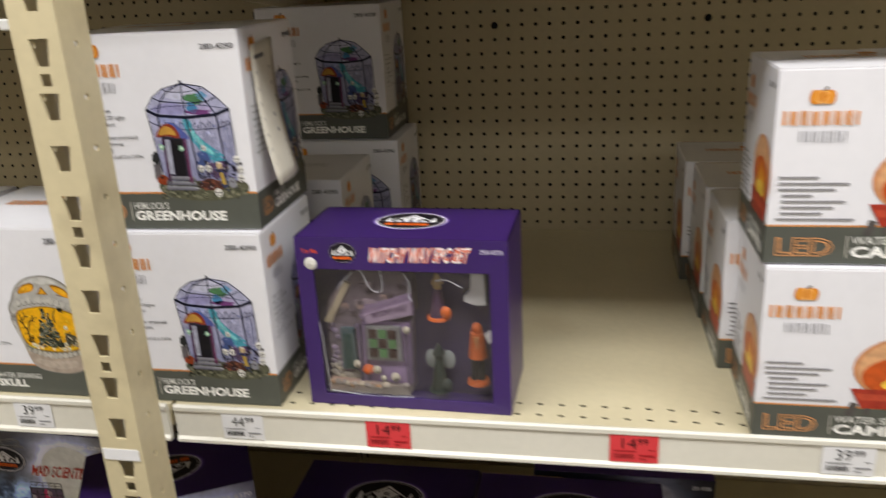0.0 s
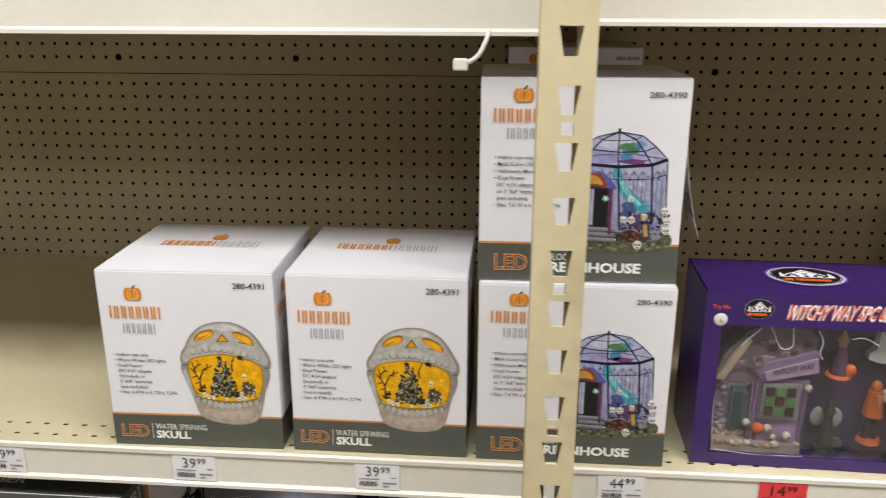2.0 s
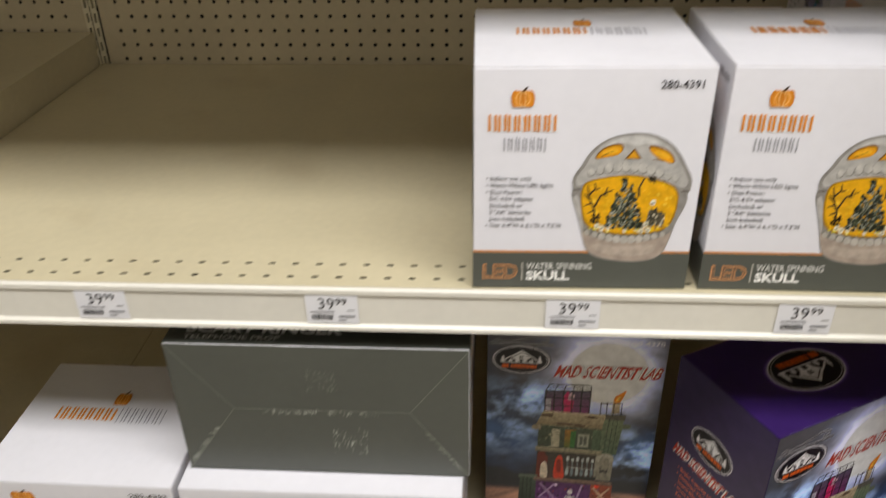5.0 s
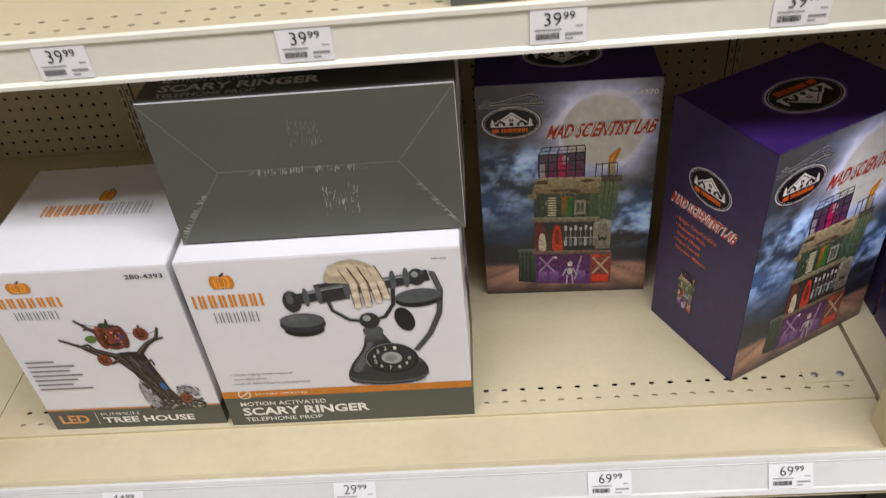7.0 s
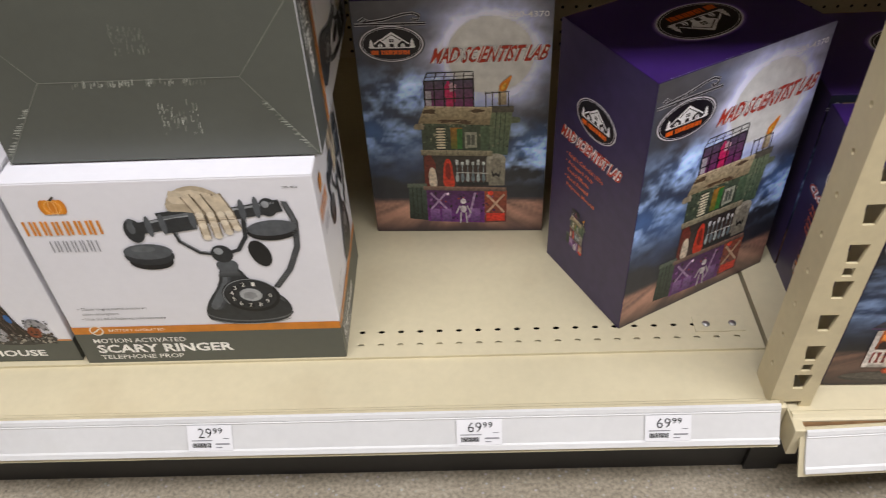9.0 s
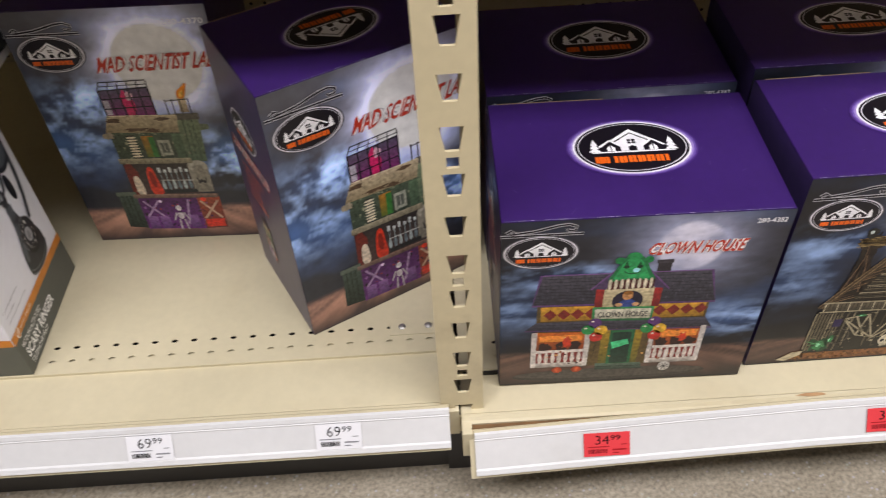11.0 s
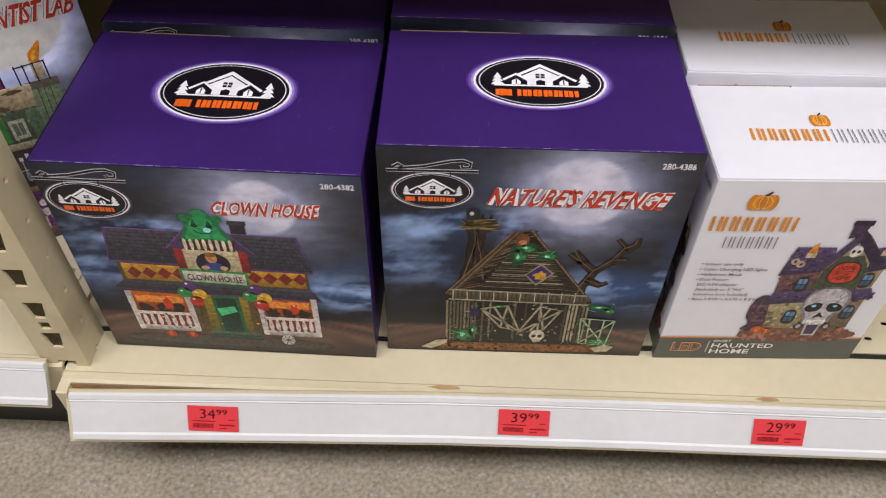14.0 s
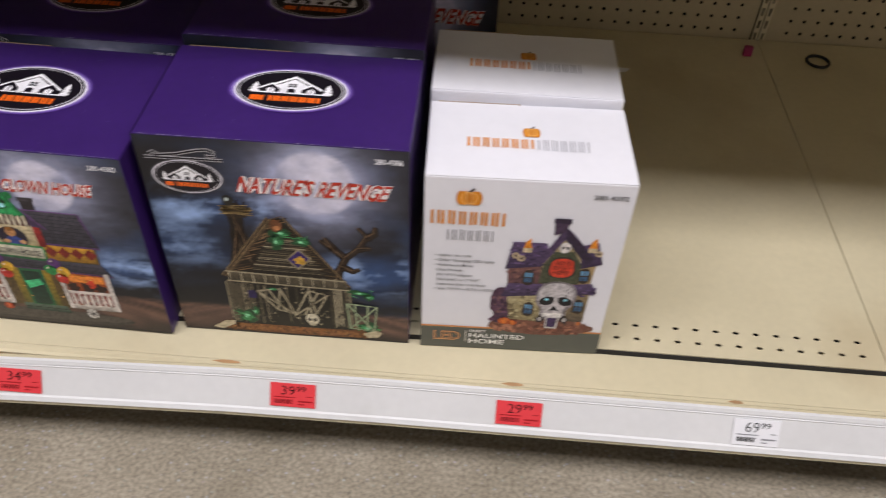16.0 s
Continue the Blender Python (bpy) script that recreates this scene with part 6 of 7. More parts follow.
def picture_treehouse(p):
    bark, deep = ["4a3a32", "2a201b", "5f4f47", "1d1613", "75665e", "3a2c30"], "2b211c"
    p.soft([(0.48, 0.98), (0.54, 0.90), (0.75, 0.86), (0.98, 0.90), (1.0, 0.97), (0.80, 1.0), (0.58, 1.0)], "3d3a36", 1)
    p.soft([(0.34, 0.36), (0.64, 0.34), (0.66, 0.46), (0.70, 0.62), (0.74, 0.80), (0.86, 0.94), (0.50, 0.95), (0.55, 0.78), (0.52, 0.62), (0.42, 0.48)], deep, 1.3)
    for i in range(90):
        k = p.rnd.random()
        u = 0.40 + 0.16 * k + p.rnd.uniform(0.0, 0.18)
        v = 0.38 + 0.46 * k
        p.line([(u, v), (u + 0.03, v + 0.05), (u + 0.045, v + 0.11)], 0.0016, p.rnd.choice(bark), 1.5, 0.6)
    for a, wd in (([(0.44, 0.40), (0.30, 0.34), (0.20, 0.30), (0.0, 0.20)], 0.010), ([(0.26, 0.32), (0.22, 0.26), (0.12, 0.28)], 0.006), ([(0.36, 0.16), (0.28, 0.10), (0.20, 0.02)], 0.008), ([(0.28, 0.10), (0.24, 0.12)], 0.005),
                  ([(0.44, 0.42), (0.34, 0.46), (0.25, 0.36), (0.16, 0.30)], 0.007), ([(0.60, 0.38), (0.70, 0.28), (0.80, 0.22), (0.84, 0.12)], 0.009), ([(0.76, 0.24), (0.86, 0.22)], 0.006), ([(0.62, 0.48), (0.68, 0.44), (0.69, 0.50)], 0.007),
                  ([(0.44, 0.10), (0.46, 0.02)], 0.006), ([(0.54, 0.88), (0.49, 0.97)], 0.008)):
        p.line(a, wd, "2c211d", 1.6, 0.35)
        p.line([(u - 0.004, v - 0.006) for u, v in a], wd * 0.25, "6d5c54", 1.8, 0.4)
    p.line([(0.20, 0.04), (0.48, 0.12), (0.70, 0.20), (0.84, 0.14)], 0.0007, "1a1614", 1.9)
    p.soft([(0.20, 0.20), (0.28, 0.16), (0.34, 0.20), (0.26, 0.26)], "5f7a3c", 2.0)
    p.ell(0.445, 0.195, 0.125, 0.125, "5c2a1a", 2.0)
    for k, c in ((-0.085, "6a3020"), (0.085, "5f2d22"), (-0.04, "85422a"), (0.04, "7a3c30")):
        p.ell(0.445 + k, 0.195, 0.045, 0.115, c, 2.2)
    p.blob(0.50, 0.21, 0.035, 0.05, "5a3a5e", 2.4, 0.3)
    p.soft([(0.36, 0.10), (0.40, 0.04), (0.46, 0.07), (0.53, 0.08), (0.48, 0.11)], "3a4430", 2.5)
    for u in (0.40, 0.475):
        p.poly([(u - 0.025, 0.195), (u + 0.004, 0.145), (u + 0.028, 0.195)], "24130e", 2.6)
        p.ell(u + 0.003, 0.183, 0.008, 0.010, "e0a04a", 2.8, 8)
    p.soft([(0.375, 0.245), (0.44, 0.265), (0.51, 0.24), (0.48, 0.285), (0.41, 0.285)], "24130e", 2.6)
    p.specks(0.34, 0.09, 0.55, 0.30, ["c0693a", "6b2f22", "8a4a4e", "d08858"], 50, 0.010, 2.5)
    for u, v, r in ((0.69, 0.175, 0.062), (0.295, 0.42, 0.060), (0.84, 0.865, 0.058)):
        p.ell(u, v, r, r, "7a3418", 2.2)
        for k in (-0.45, 0.0, 0.45):
            p.ell(u + k * r, v, r * 0.36, r * 0.92, "7d3f24" if k else "8f4c28", 2.4)
        for k in (-0.35, 0.35):
            p.poly([(u + k * r - r * 0.2, v), (u + k * r, v - r * 0.35), (u + k * r + r * 0.2, v)], "2a140c", 2.7)
        p.ell(u, v + r * 0.4, r * 0.4, r * 0.16, "2a140c", 2.7)
        p.line([(u, v - r), (u + r * 0.2, v - r * 1.4)], 0.0028, "39402c", 2.6)
    p.soft([(0.655, 0.72), (0.665, 0.68), (0.70, 0.68), (0.715, 0.76), (0.68, 0.77)], "2f62a0", 2.4)
    p.soft([(0.60, 0.50), (0.63, 0.49), (0.65, 0.60), (0.62, 0.62)], "4a3450", 2.2)
    for pts in ([(0.48, 0.95), (0.47, 0.70), (0.50, 0.67), (0.54, 0.80), (0.60, 0.84), (0.60, 0.95)], [(0.78, 0.84), (0.80, 0.75), (0.86, 0.72), (0.94, 0.76), (0.96, 0.86), (0.90, 0.80)]):
        p.soft(pts, "77767a", 2.0)
        p.soft([(u + 0.012, v + 0.012) for u, v in pts], "9b9a9c", 2.1)
    p.specks(0.48, 0.72, 0.60, 0.94, ["c4c2c4", "77757a", "59585c"], 26, 0.010, 2.4)
    p.specks(0.78, 0.74, 0.97, 0.84, ["5a5a62", "2c2a2e", "8f8e92"], 22, 0.012, 2.4)
    p.specks(0.52, 0.88, 0.98, 0.98, ["1d1613", "54433a", "6d6d6c", "33302c", "a29c90"], 90, 0.011, 2.3)


def picture_campfire(p):
    p.ell(0.55, 0.40, 0.50, 0.40, "c98a5e", 1.2, 28)
    p.ell(0.55, 0.40, 0.46, 0.37, "d9a578", 1.5, 28)
    p.ell(0.55, 0.50, 0.42, 0.26, "c4551f", 1.8, 28)
    p.poly([(0.35, 0.66), (0.42, 0.30), (0.52, 0.48), (0.60, 0.22), (0.68, 0.46), (0.78, 0.36), (0.78, 0.66)], "eca02a", 2.1)
    p.ell(0.55, 0.60, 0.25, 0.10, "f2c94c", 2.3)
    p.poly([(0.05, 0.66), (1.0, 0.66), (0.92, 0.90), (0.16, 0.90)], "a03424", 2.4)
    p.poly([(0.10, 0.72), (0.98, 0.72), (0.94, 0.80), (0.13, 0.80)], "bb4a32", 2.6)
    for u in (0.10, 0.84):
        p.line([(u, 0.84), (u - 0.04, 1.0)], 0.008, "55504e", 2.2)
        p.line([(u + 0.12, 0.86), (u + 0.10, 0.98)], 0.006, "55504e", 2.2)


# ---- cartons ----
def carton(name, w, d, h, mat, label, group, lid_mat=None, seam=True):
    """A closed folding carton: body, a lid panel with a thumb notch at the back, glued seam flap."""
    t = thing(name, Matrix(), label, "box", group)
    bm = bm_box(0, w, 0, d, 0, h - 0.0012, 0.0011)
    bmesh.ops.subdivide_edges(bm, edges=[e for e in bm.edges if e.calc_length() > 0.05], cuts=5, use_grid_fill=True)
    for v in bm.verts:
        sx, sy, sz = (math.sin(math.pi * max(0, min(1, q / s))) for q, s in zip(v.co, (w, d, h)))
        x, y, z = v.co
        k = 0.0011
        if y > d - 0.001:
            v.co.y += k * sx * sz
        if x < 0.001 or x > w - 0.001:
            v.co.x -= math.copysign(k * 0.25, 0.5 * w - x) * sy * sz * -1
    part("body", bm, mat, t)
    # lid panel
    lo, n = [], 8
    lo += [(0.0008, 0.0004), (w - 0.0008, 0.0004), (w - 0.0008, d - 0.002)]
    lo += [(w * 0.5 + 0.011 * math.cos(math.pi * i / n), d - 0.002 - 0.007 * math.sin(math.pi * i / n)) for i in range(n + 1)]
    lo += [(0.0008, d - 0.002)]
    bm = bmesh.new()
    vs = [bm.verts.new((x, y, h - 0.0012)) for x, y in lo] + [bm.verts.new((x, y, h)) for x, y in lo]
    k = len(lo)
    bm.faces.new(list(reversed(vs[:k])))
    bm.faces.new(vs[k:])
    for i in range(k):
        bm.faces.new((vs[i], vs[(i + 1) % k], vs[k + (i + 1) % k], vs[k + i]))
    bmesh.ops.recalc_face_normals(bm, faces=bm.faces)
    part("lid", bm, lid_mat or mat, t)
    if seam:
        part("tuck_edge", bm_box(w * 0.04, w * 0.46, d - 0.0022, d - 0.0014, h - 0.004, h + 0.0006), BROWN_CARD, t, "raw card edge of the tucked lid")
    return t


def band(t, w, d, h, share, stripe="c98a52"):
    """Dark band round the foot of a white box with a thin copper line over it."""
    z = h * share
    o = 0.0004
    bm = bmesh.new()
    ring = [(-o, -o), (w + o, -o), (w + o, d + o), (-o, d + o)]
    vs = [[bm.verts.new((x, y, zz)) for x, y in ring] for zz in (0.0008, z)]
    for i in range(4):
        j = (i + 1) % 4
        bm.faces.new((vs[0][i], vs[0][j], vs[1][j], vs[1][i]))
    part("band", bm, GREY_CARD, t, "dark grey-green printed band")
    p = Print(w, h)
    p.rect(0, 1 - share - 0.008, 1, 1 - share + 0.002, stripe, 0.6)
    p.make("copper_line", t, front_of(w, d, h))


def band_words(p, small, big, u0, w_led, u_txt, u_end, v0, v1, rows=None):
    p.text("LED", u0, v0, u0 + w_led, v1, "d79a66", 1.6, 0.035)
    p.text("LED", u0 + 0.006, v0 + 0.006, u0 + w_led - 0.006, v1 - 0.006, "4a463c", 2.0, -0.012)
    p.rect(u_txt - 0.022, v0 - 0.01, u_txt - 0.016, v1 + 0.008, "b9b5aa", 1.6)
    if rows:
        for txt, a, b, e in rows:
            p.text(txt, u_txt, a, e, b, "ecebe6", 1.6, 0.015)
    else:
        p.text(small, u_txt, v0 - 0.008, u_end[0], v0 + (v1 - v0) * 0.34, "dddcd6", 1.6, 0.01)
        p.text(big, u_txt, v0 + (v1 - v0) * 0.44, u_end[1], v1 + 0.006, "f0efea", 1.6, 0.04)


def white_face(t, w, h, frame_of, brand, number, rows, txt, pic, pic_box, words, seed, tag=""):
    """One printed face of a white box, with its pieces of printing as parts."""
    p = Print(w, h, seed)
    p.white_brand(*brand)
    p.make("brand_mark", t, frame_of, "orange and grey printed mark")
    p = Print(w, h, seed)
    if rows:
        p.lines(rows, txt[0], txt[1], txt[2], txt[3], "353336", 2, 0.006)
    p.text(number[0], number[1], number[2], number[3], number[4], "3f3d40", 2, 0.012)
    p.make("small_print", t, frame_of)
    p = Print(w, h, seed).within(*pic_box)
    pic(p)
    p.make("picture", t, frame_of, "colour picture of the contents")
    if words:
        p = Print(w, h, seed)
        band_words(p, *words)
        p.make("product_title", t, frame_of)


SKULL_ROWS = ["• Indoor use only", "• Warm White LED lights", "• Dual Power:", "  DC 4.5V adapter", "  (included) or", "  3 \"AA\" batteries", "  (not included)", "• Size: 6.4\"W x 6.1\"D x 7.2\"H"]
GREEN_ROWS = ["• Indoor use only", "• Multi Color LED lights", "• Halloween Music", "• Dual Power:", "  DC 4.5V adapter (included)", "  or 3 \"AA\" batteries", "  (not included)", "• Size: 7.6\"W x 6.6\"D x 7.4\"H"]
HOME_ROWS = ["• Indoor use only", "• Color Changing LED lights", "• Halloween Music", "• Dual Power:", "  DC 4.5V adapter", "  (included) or 3 \"AA\"", "  batteries (not included)", "• Size: 7.4\"W x 4.5\"D x 9.2\"H"]


def top_mark(t, w, d, h, u=0.2, v=0.28, wu=0.62, hv=0.26):
    p = Print(w, d)
    p.flat_brand(u, v, wu, hv)
    p.make("lid_mark", lid_of(t), top_of(w, d, h))


def skull_box():
    w, d, h = 0.2095, 0.197, 0.2285
    t = carton("gift_box", w, d, h, WHITE_CARD, "white gift box printed with a grinning skull lamp, on the shelf", "white boxes")
    band(t, w, d, h, 0.185)
    for fr, ww in ((front_of(w, d, h), w), (right_of(w, d, h), d), (left_of(w, d, h), d)):
        white_face(t, ww, h, fr, (0.068, 0.088, 0.295, 0.265), ("280-4391", 0.775, 0.055, 0.95, 0.088), SKULL_ROWS, (0.055, 0.475, 0.031, 0.0060),
                   picture_skull, (0.436, 0.265, 0.962, 0.863), ("WATER SPINNING", "SKULL", 0.045, 0.165, 0.25, (0.555, 0.455), 0.875, 0.95), 4)
    top_mark(t, w, d, h)
    return t


def greenhouse_box():
    w, d, h = 0.219, 0.166, 0.2245
    t = carton("gift_box", w, d, h, WHITE_CARD, "white gift box printed with a wire greenhouse, on the shelf", "white boxes")
    band(t, w, d, h, 0.195)
    for fr, ww in ((front_of(w, d, h), w), (right_of(w, d, h), d), (left_of(w, d, h), d)):
        white_face(t, ww, h, fr, (0.07, 0.045, 0.29, 0.25), ("280-4390", 0.80, 0.062, 0.975, 0.09), GREEN_ROWS, (0.07, 0.385, 0.0335, 0.0060 if ww == w else 0.0045),
                   picture_greenhouse, (0.453, 0.235, 0.97, 0.85), ("HEMLOCK'S", "GREENHOUSE", 0.08, 0.17, 0.30, (0.50, 0.82), 0.86, 0.945), 5)
    top_mark(t, w, d, h)
    return t


def home_box():
    w, d, h = 0.2165, 0.132, 0.2725
    t = carton("gift_box", w, d, h, WHITE_CARD, "white gift box with a haunted cottage picture, on base shelf", "white boxes")
    band(t, w, d, h, 0.145)
    rows = [("SWEET", 0.868, 0.884, 0.36), ("HAUNTED", 0.892, 0.922, 0.58), ("HOME", 0.93, 0.962, 0.47)]
    for fr, ww in ((front_of(w, d, h), w), (right_of(w, d, h), d), (left_of(w, d, h), d)):
        white_face(t, ww, h, fr, (0.04, 0.06, 0.37, 0.27), ("280-4392", 0.80, 0.055, 0.965, 0.078), HOME_ROWS, (0.06, 0.415, 0.0285, 0.0058 if ww == w else 0.004),
                   picture_haunted, (0.0, 0.0, 1.0, 1.0), ("", "", 0.07, 0.15, 0.27, 0.6, 0.885, 0.945, rows), 6)
    top_mark(t, w, d, h, 0.2, 0.35, 0.62, 0.30)
    return t


def campfire_box():
    w, d, h = 0.205, 0.148, 0.197
    t = carton("gift_box", w, d, h, WHITE_CARD, "white gift box printed with an orange globe lamp, on shelf", "white boxes")
    band(t, w, d, h, 0.205)
    for fr, ww in ((front_of(w, d, h), w), (left_of(w, d, h), d)):
        white_face(t, ww, h, fr, (0.04, 0.10, 0.34, 0.27), ("280-4389", 0.79, 0.075, 0.96, 0.105), [], None, picture_campfire, (0.43, 0.36, 1.0, 0.84),
                   ("WATER SPINNING", "CAMPFIRE", 0.05, 0.27, 0.40, (0.88, 0.92), 0.855, 0.955), 7)
        p = Print(ww, h)
        for i in range(8):
            p.rect(0.04 + (0.02 if 3 <= i <= 6 else 0), 0.535 + 0.031 * i, (0.22, 0.36, 0.30, 0.2, 0.35, 0.3, 0.25, 0.40)[i], 0.546 + 0.031 * i, "8b898c", 1.5)
        p.make("small_print", t, fr)
    top_mark(t, w, d, h)
    return t


def phone_box():
    w, d, h = 0.333, 0.186, 0.2955
    t = carton("gift_box", w, d, h, WHITE_CARD, "white gift box printed with a black telephone, on base shelf", "white boxes")
    band(t, w, d, h, 0.195, "d58a2a")
    for fr, ww in ((front_of(w, d, h), w), (right_of(w, d, h), d), (left_of(w, d, h), d)):
        p = Print(ww, h, 8)
        p.white_brand(0.03, 0.07, 0.26, 0.27)
        p.make("brand_mark", t, fr)
        p = Print(ww, h, 8)
        p.rect(0, 0.765, 1, 0.808, "c97c22", 0.8)
        p.ell(0.09, 0.787, 0.026, 0.030, "e9e2d4", 1.2)
        p.ell(0.09, 0.787, 0.021, 0.024, "c97c22", 1.5)
        p.line([(0.075, 0.80), (0.105, 0.774)], 0.002, "e9e2d4", 1.8)
        p.text("BATTERY OPERATED", 0.135, 0.780, 0.345, 0.794, "f0e4cf", 1.6)
        p.text("MOTION ACTIVATED", 0.06, 0.838, 0.41, 0.866, "e6e5df", 1.6, 0.01)
        p.text("SCARY RINGER", 0.06, 0.878, 0.58, 0.932, "f2f1ec", 1.6, 0.03)
        p.text("TELEPHONE PROP", 0.06, 0.945, 0.38, 0.972, "e6e5df", 1.6, 0.01)
        p.make("product_title", t, fr)
        p = Print(ww, h, 8).within(0.322, 0.030, 0.925, 0.765)
        picture_phone(p)
        p.make("picture", t, fr, "picture of a black dial telephone with bony fingers")
        p = Print(ww, h, 8)
        p.lines(["• Classic ringing sound creates an", "  eerie atmosphere", "• Uses (2) AAA batteries, sold separately"], 0.06, 0.66, 0.03, 0.0062 * ww / w, "5a585a")
        p.text("280-3826", 0.90, 0.045, 0.95, 0.055, "5a585a", 2)
        p.make("small_print", t, fr)
    # plain dark underside with folded flaps
    p = Print(w, d)
    for a in ([(0.0, 0.0), (0.20, 0.52), (0.0, 1.0)], [(1.0, 0.0), (0.80, 0.52), (1.0, 1.0)], [(0.20, 0.52), (0.80, 0.52)]):
        p.line(a, 0.0010, "7c7e74", 1)
    for i in range(64):
        col = p.rnd.choice(["8f9186", "b4b6ab", "74766c"])
        u = 0.28 + 0.42 * p.rnd.random()
        p.line([(u, 0.50 - 0.025 * p.rnd.random()), (u + 0.004, 0.50 + 0.030 * p.rnd.random())], 0.0008, col, 1.1)
        u, v = 0.53 + 0.12 * p.rnd.random(), 0.16 + 0.20 * p.rnd.random()
        p.line([(u, v), (u + 0.003, v + 0.05 * p.rnd.random())], 0.0007, col, 1.1)
        u, v = 0.46 + 0.10 * p.rnd.random(), 0.66 + 0.16 * p.rnd.random()
        p.line([(u, v), (u + 0.002, v + 0.04 * p.rnd.random())], 0.0006, "7d7f75", 1.1)
        k = p.rnd.random() * 0.7
        for e in (0.0, 1.0):
            u = abs(e - 0.02 - 0.17 * k)
            p.line([(u, 0.06 + 0.44 * k), (abs(u - 0.022 * p.rnd.random()), 0.06 + 0.44 * k)], 0.0009, col, 1.1)
    bm = bm_box(0.0006, w - 0.0006, 0.0006, d - 0.0006, -0.0004, 0.0006)
    part("underside", bm, GREY_CARD, t, "dark grey underside with folded flaps")
    p.make("fold_mark", t, lambda x, y, o: (x, y, -0.0003 - o))
    return t


def tree_box():
    w, d, h = 0.243, 0.222, 0.290
    t = carton("gift_box", w, d, h, WHITE_CARD, "white gift box printed with a pumpkin tree, on base shelf", "white boxes")
    band(t, w, d, h, 0.14)
    p = Print(w, h, 9)
    p.white_brand(0.06, 0.05, 0.36, 0.22)
    p.make("brand_mark", t, front_of(w, d, h))
    p = Print(w, h, 9).within(0.29, 0.268, 0.935, 0.885)
    picture_treehouse(p)
    p.make("picture", t, front_of(w, d, h), "picture of a dark tree with orange pumpkins")
    p = Print(w, h, 9)
    p.text("280-4393", 0.78, 0.04, 0.97, 0.065, "3f3d40", 2, 0.012)
    for i in range(7):
        p.rect(0.04, 0.52 + 0.03 * i, (0.2, 0.3, 0.26, 0.32, 0.28, 0.24, 0.34)[i], 0.53 + 0.03 * i, "8b898c", 1.5)
    p.text("LED", 0.05, 0.895, 0.22, 0.955, "d79a66", 2, 0.035)
    p.rect(0.265, 0.88, 0.272, 0.965, "b9b5aa", 2)
    p.text("PUMPKIN", 0.30, 0.885, 0.52, 0.908, "dddcd6", 2)
    p.text("TREE HOUSE", 0.30, 0.918, 0.83, 0.96, "f0efea", 2, 0.03)
    p.make("product_title", t, front_of(w, d, h))
    top_mark(t, w, d, h)
    return t


def purple_box(w, d, h, words, title_box, number, moon, pic, pic_box, sign, seed, label, rise=0.0, side_rows=None, ground=0.86):
    t = carton("gift_box", w, d, h, PURPLE_CARD, label, "purple boxes")
    p = Print(w, h, seed)
    # tall boxes: the high gain puts the sheen on their fronts into the ink
    p.grid(96, 96, night_sky(moon, seed, ground, 4.5 if h > 0.33 else 1.3, h / w), 0)
    p.make("night_print", t, front_of(w, d, h), "printed night sky with a pale moon")
    p = Print(w, h, seed).within(*pic_box)
    pic(p)
    p.make("picture", t, front_of(w, d, h), "colour picture of the contents")
    p = Print(w, h, seed)
    p.text(number, 0.875 if w > 0.26 else 0.775, 0.036 if w > 0.26 else 0.045, 0.978, 0.060 if w > 0.26 else 0.066, "f2f1f6", 2, 0.016)
    p.make("item_number", t, front_of(w, d, h))
    p = Print(w, h, seed)
    p.title(words, *title_box, rise=rise)
    p.make("title", t, front_of(w, d, h), "ragged red and white title")
    p = Print(w, h, seed)
    p.hanging_sign(*sign)
    p.make("brand_sign", t, front_of(w, d, h), "black oval sign with a white house")
    p = Print(w, d, seed)
    p.house_badge(0.512, 0.462, 0.21, 0.212)
    p.make("lid_badge", lid_of(t), top_of(w, d, h) if h < 0.33 else (lambda x, y, o: (w - x, d - y, h + o)), "black oval badge with a white house")
    p = Print(w, d, seed)
    u = 0.01
    while u < 0.985:
        k = p.rnd.uniform(0.008, 0.03)
        p.rect(u, 0.9935, min(0.99, u + k), 0.997, p.rnd.choice(["6f6590", "9a92b0", "4f4470"]), 0.3)
        u += k + p.rnd.uniform(0.0, 0.006)
    for _ in range(14):
        x, y = p.rnd.random() * 0.94 + 0.03, p.rnd.random() * 0.9 + 0.05
        p.line([(x, y), (x + p.rnd.uniform(-0.02, 0.02), y + p.rnd.uniform(0.005, 0.04))], 0.0005, "5c4c86", 0.2)
    p.make("worn_fold", lid_of(t), top_of(w, d, h), "pale wear along the folded edge")["kind"] = "stuff"
    p = Print(d, h, seed)
    p.rect(0, 0, 1, 1, "382e54", 0)
    p.house_badge(0.47, 0.262, 0.215, 0.215 * d / h * 0.66, False)
    p.title(words, 0.10, 0.362, 0.80, 0.412)
    for i, r in enumerate(side_rows or []):
        p.lines([r], 0.17, 0.468 + 0.032 * i, 0, 0.0082, "e8744c", 2, 0.010)
    p.within(0.18, 0.60, 0.54, 0.86)
    pic(p)
    p.make("side_print", t, left_of(w, d, h))
    return t


SIDE = ["• Bright Colorful LEDs", "• Animated With", "  Sound Effects", "• Hand Painted", "  Polyresin Material"]


def clown_box():
    return purple_box(0.2885, 0.198, 0.272, "CLOWN HOUSE", (0.525, 0.135, 0.86, 0.200), "280-4382", (0.67, 0.165, 0.125, 0.075), picture_clown, (0.0, 0.0, 1.0, 1.0),
                      (0.14, 0.160, 0.125, 0.080), 2, "purple gift box printed with a carnival house under a moon", 0.0, SIDE, 0.76)


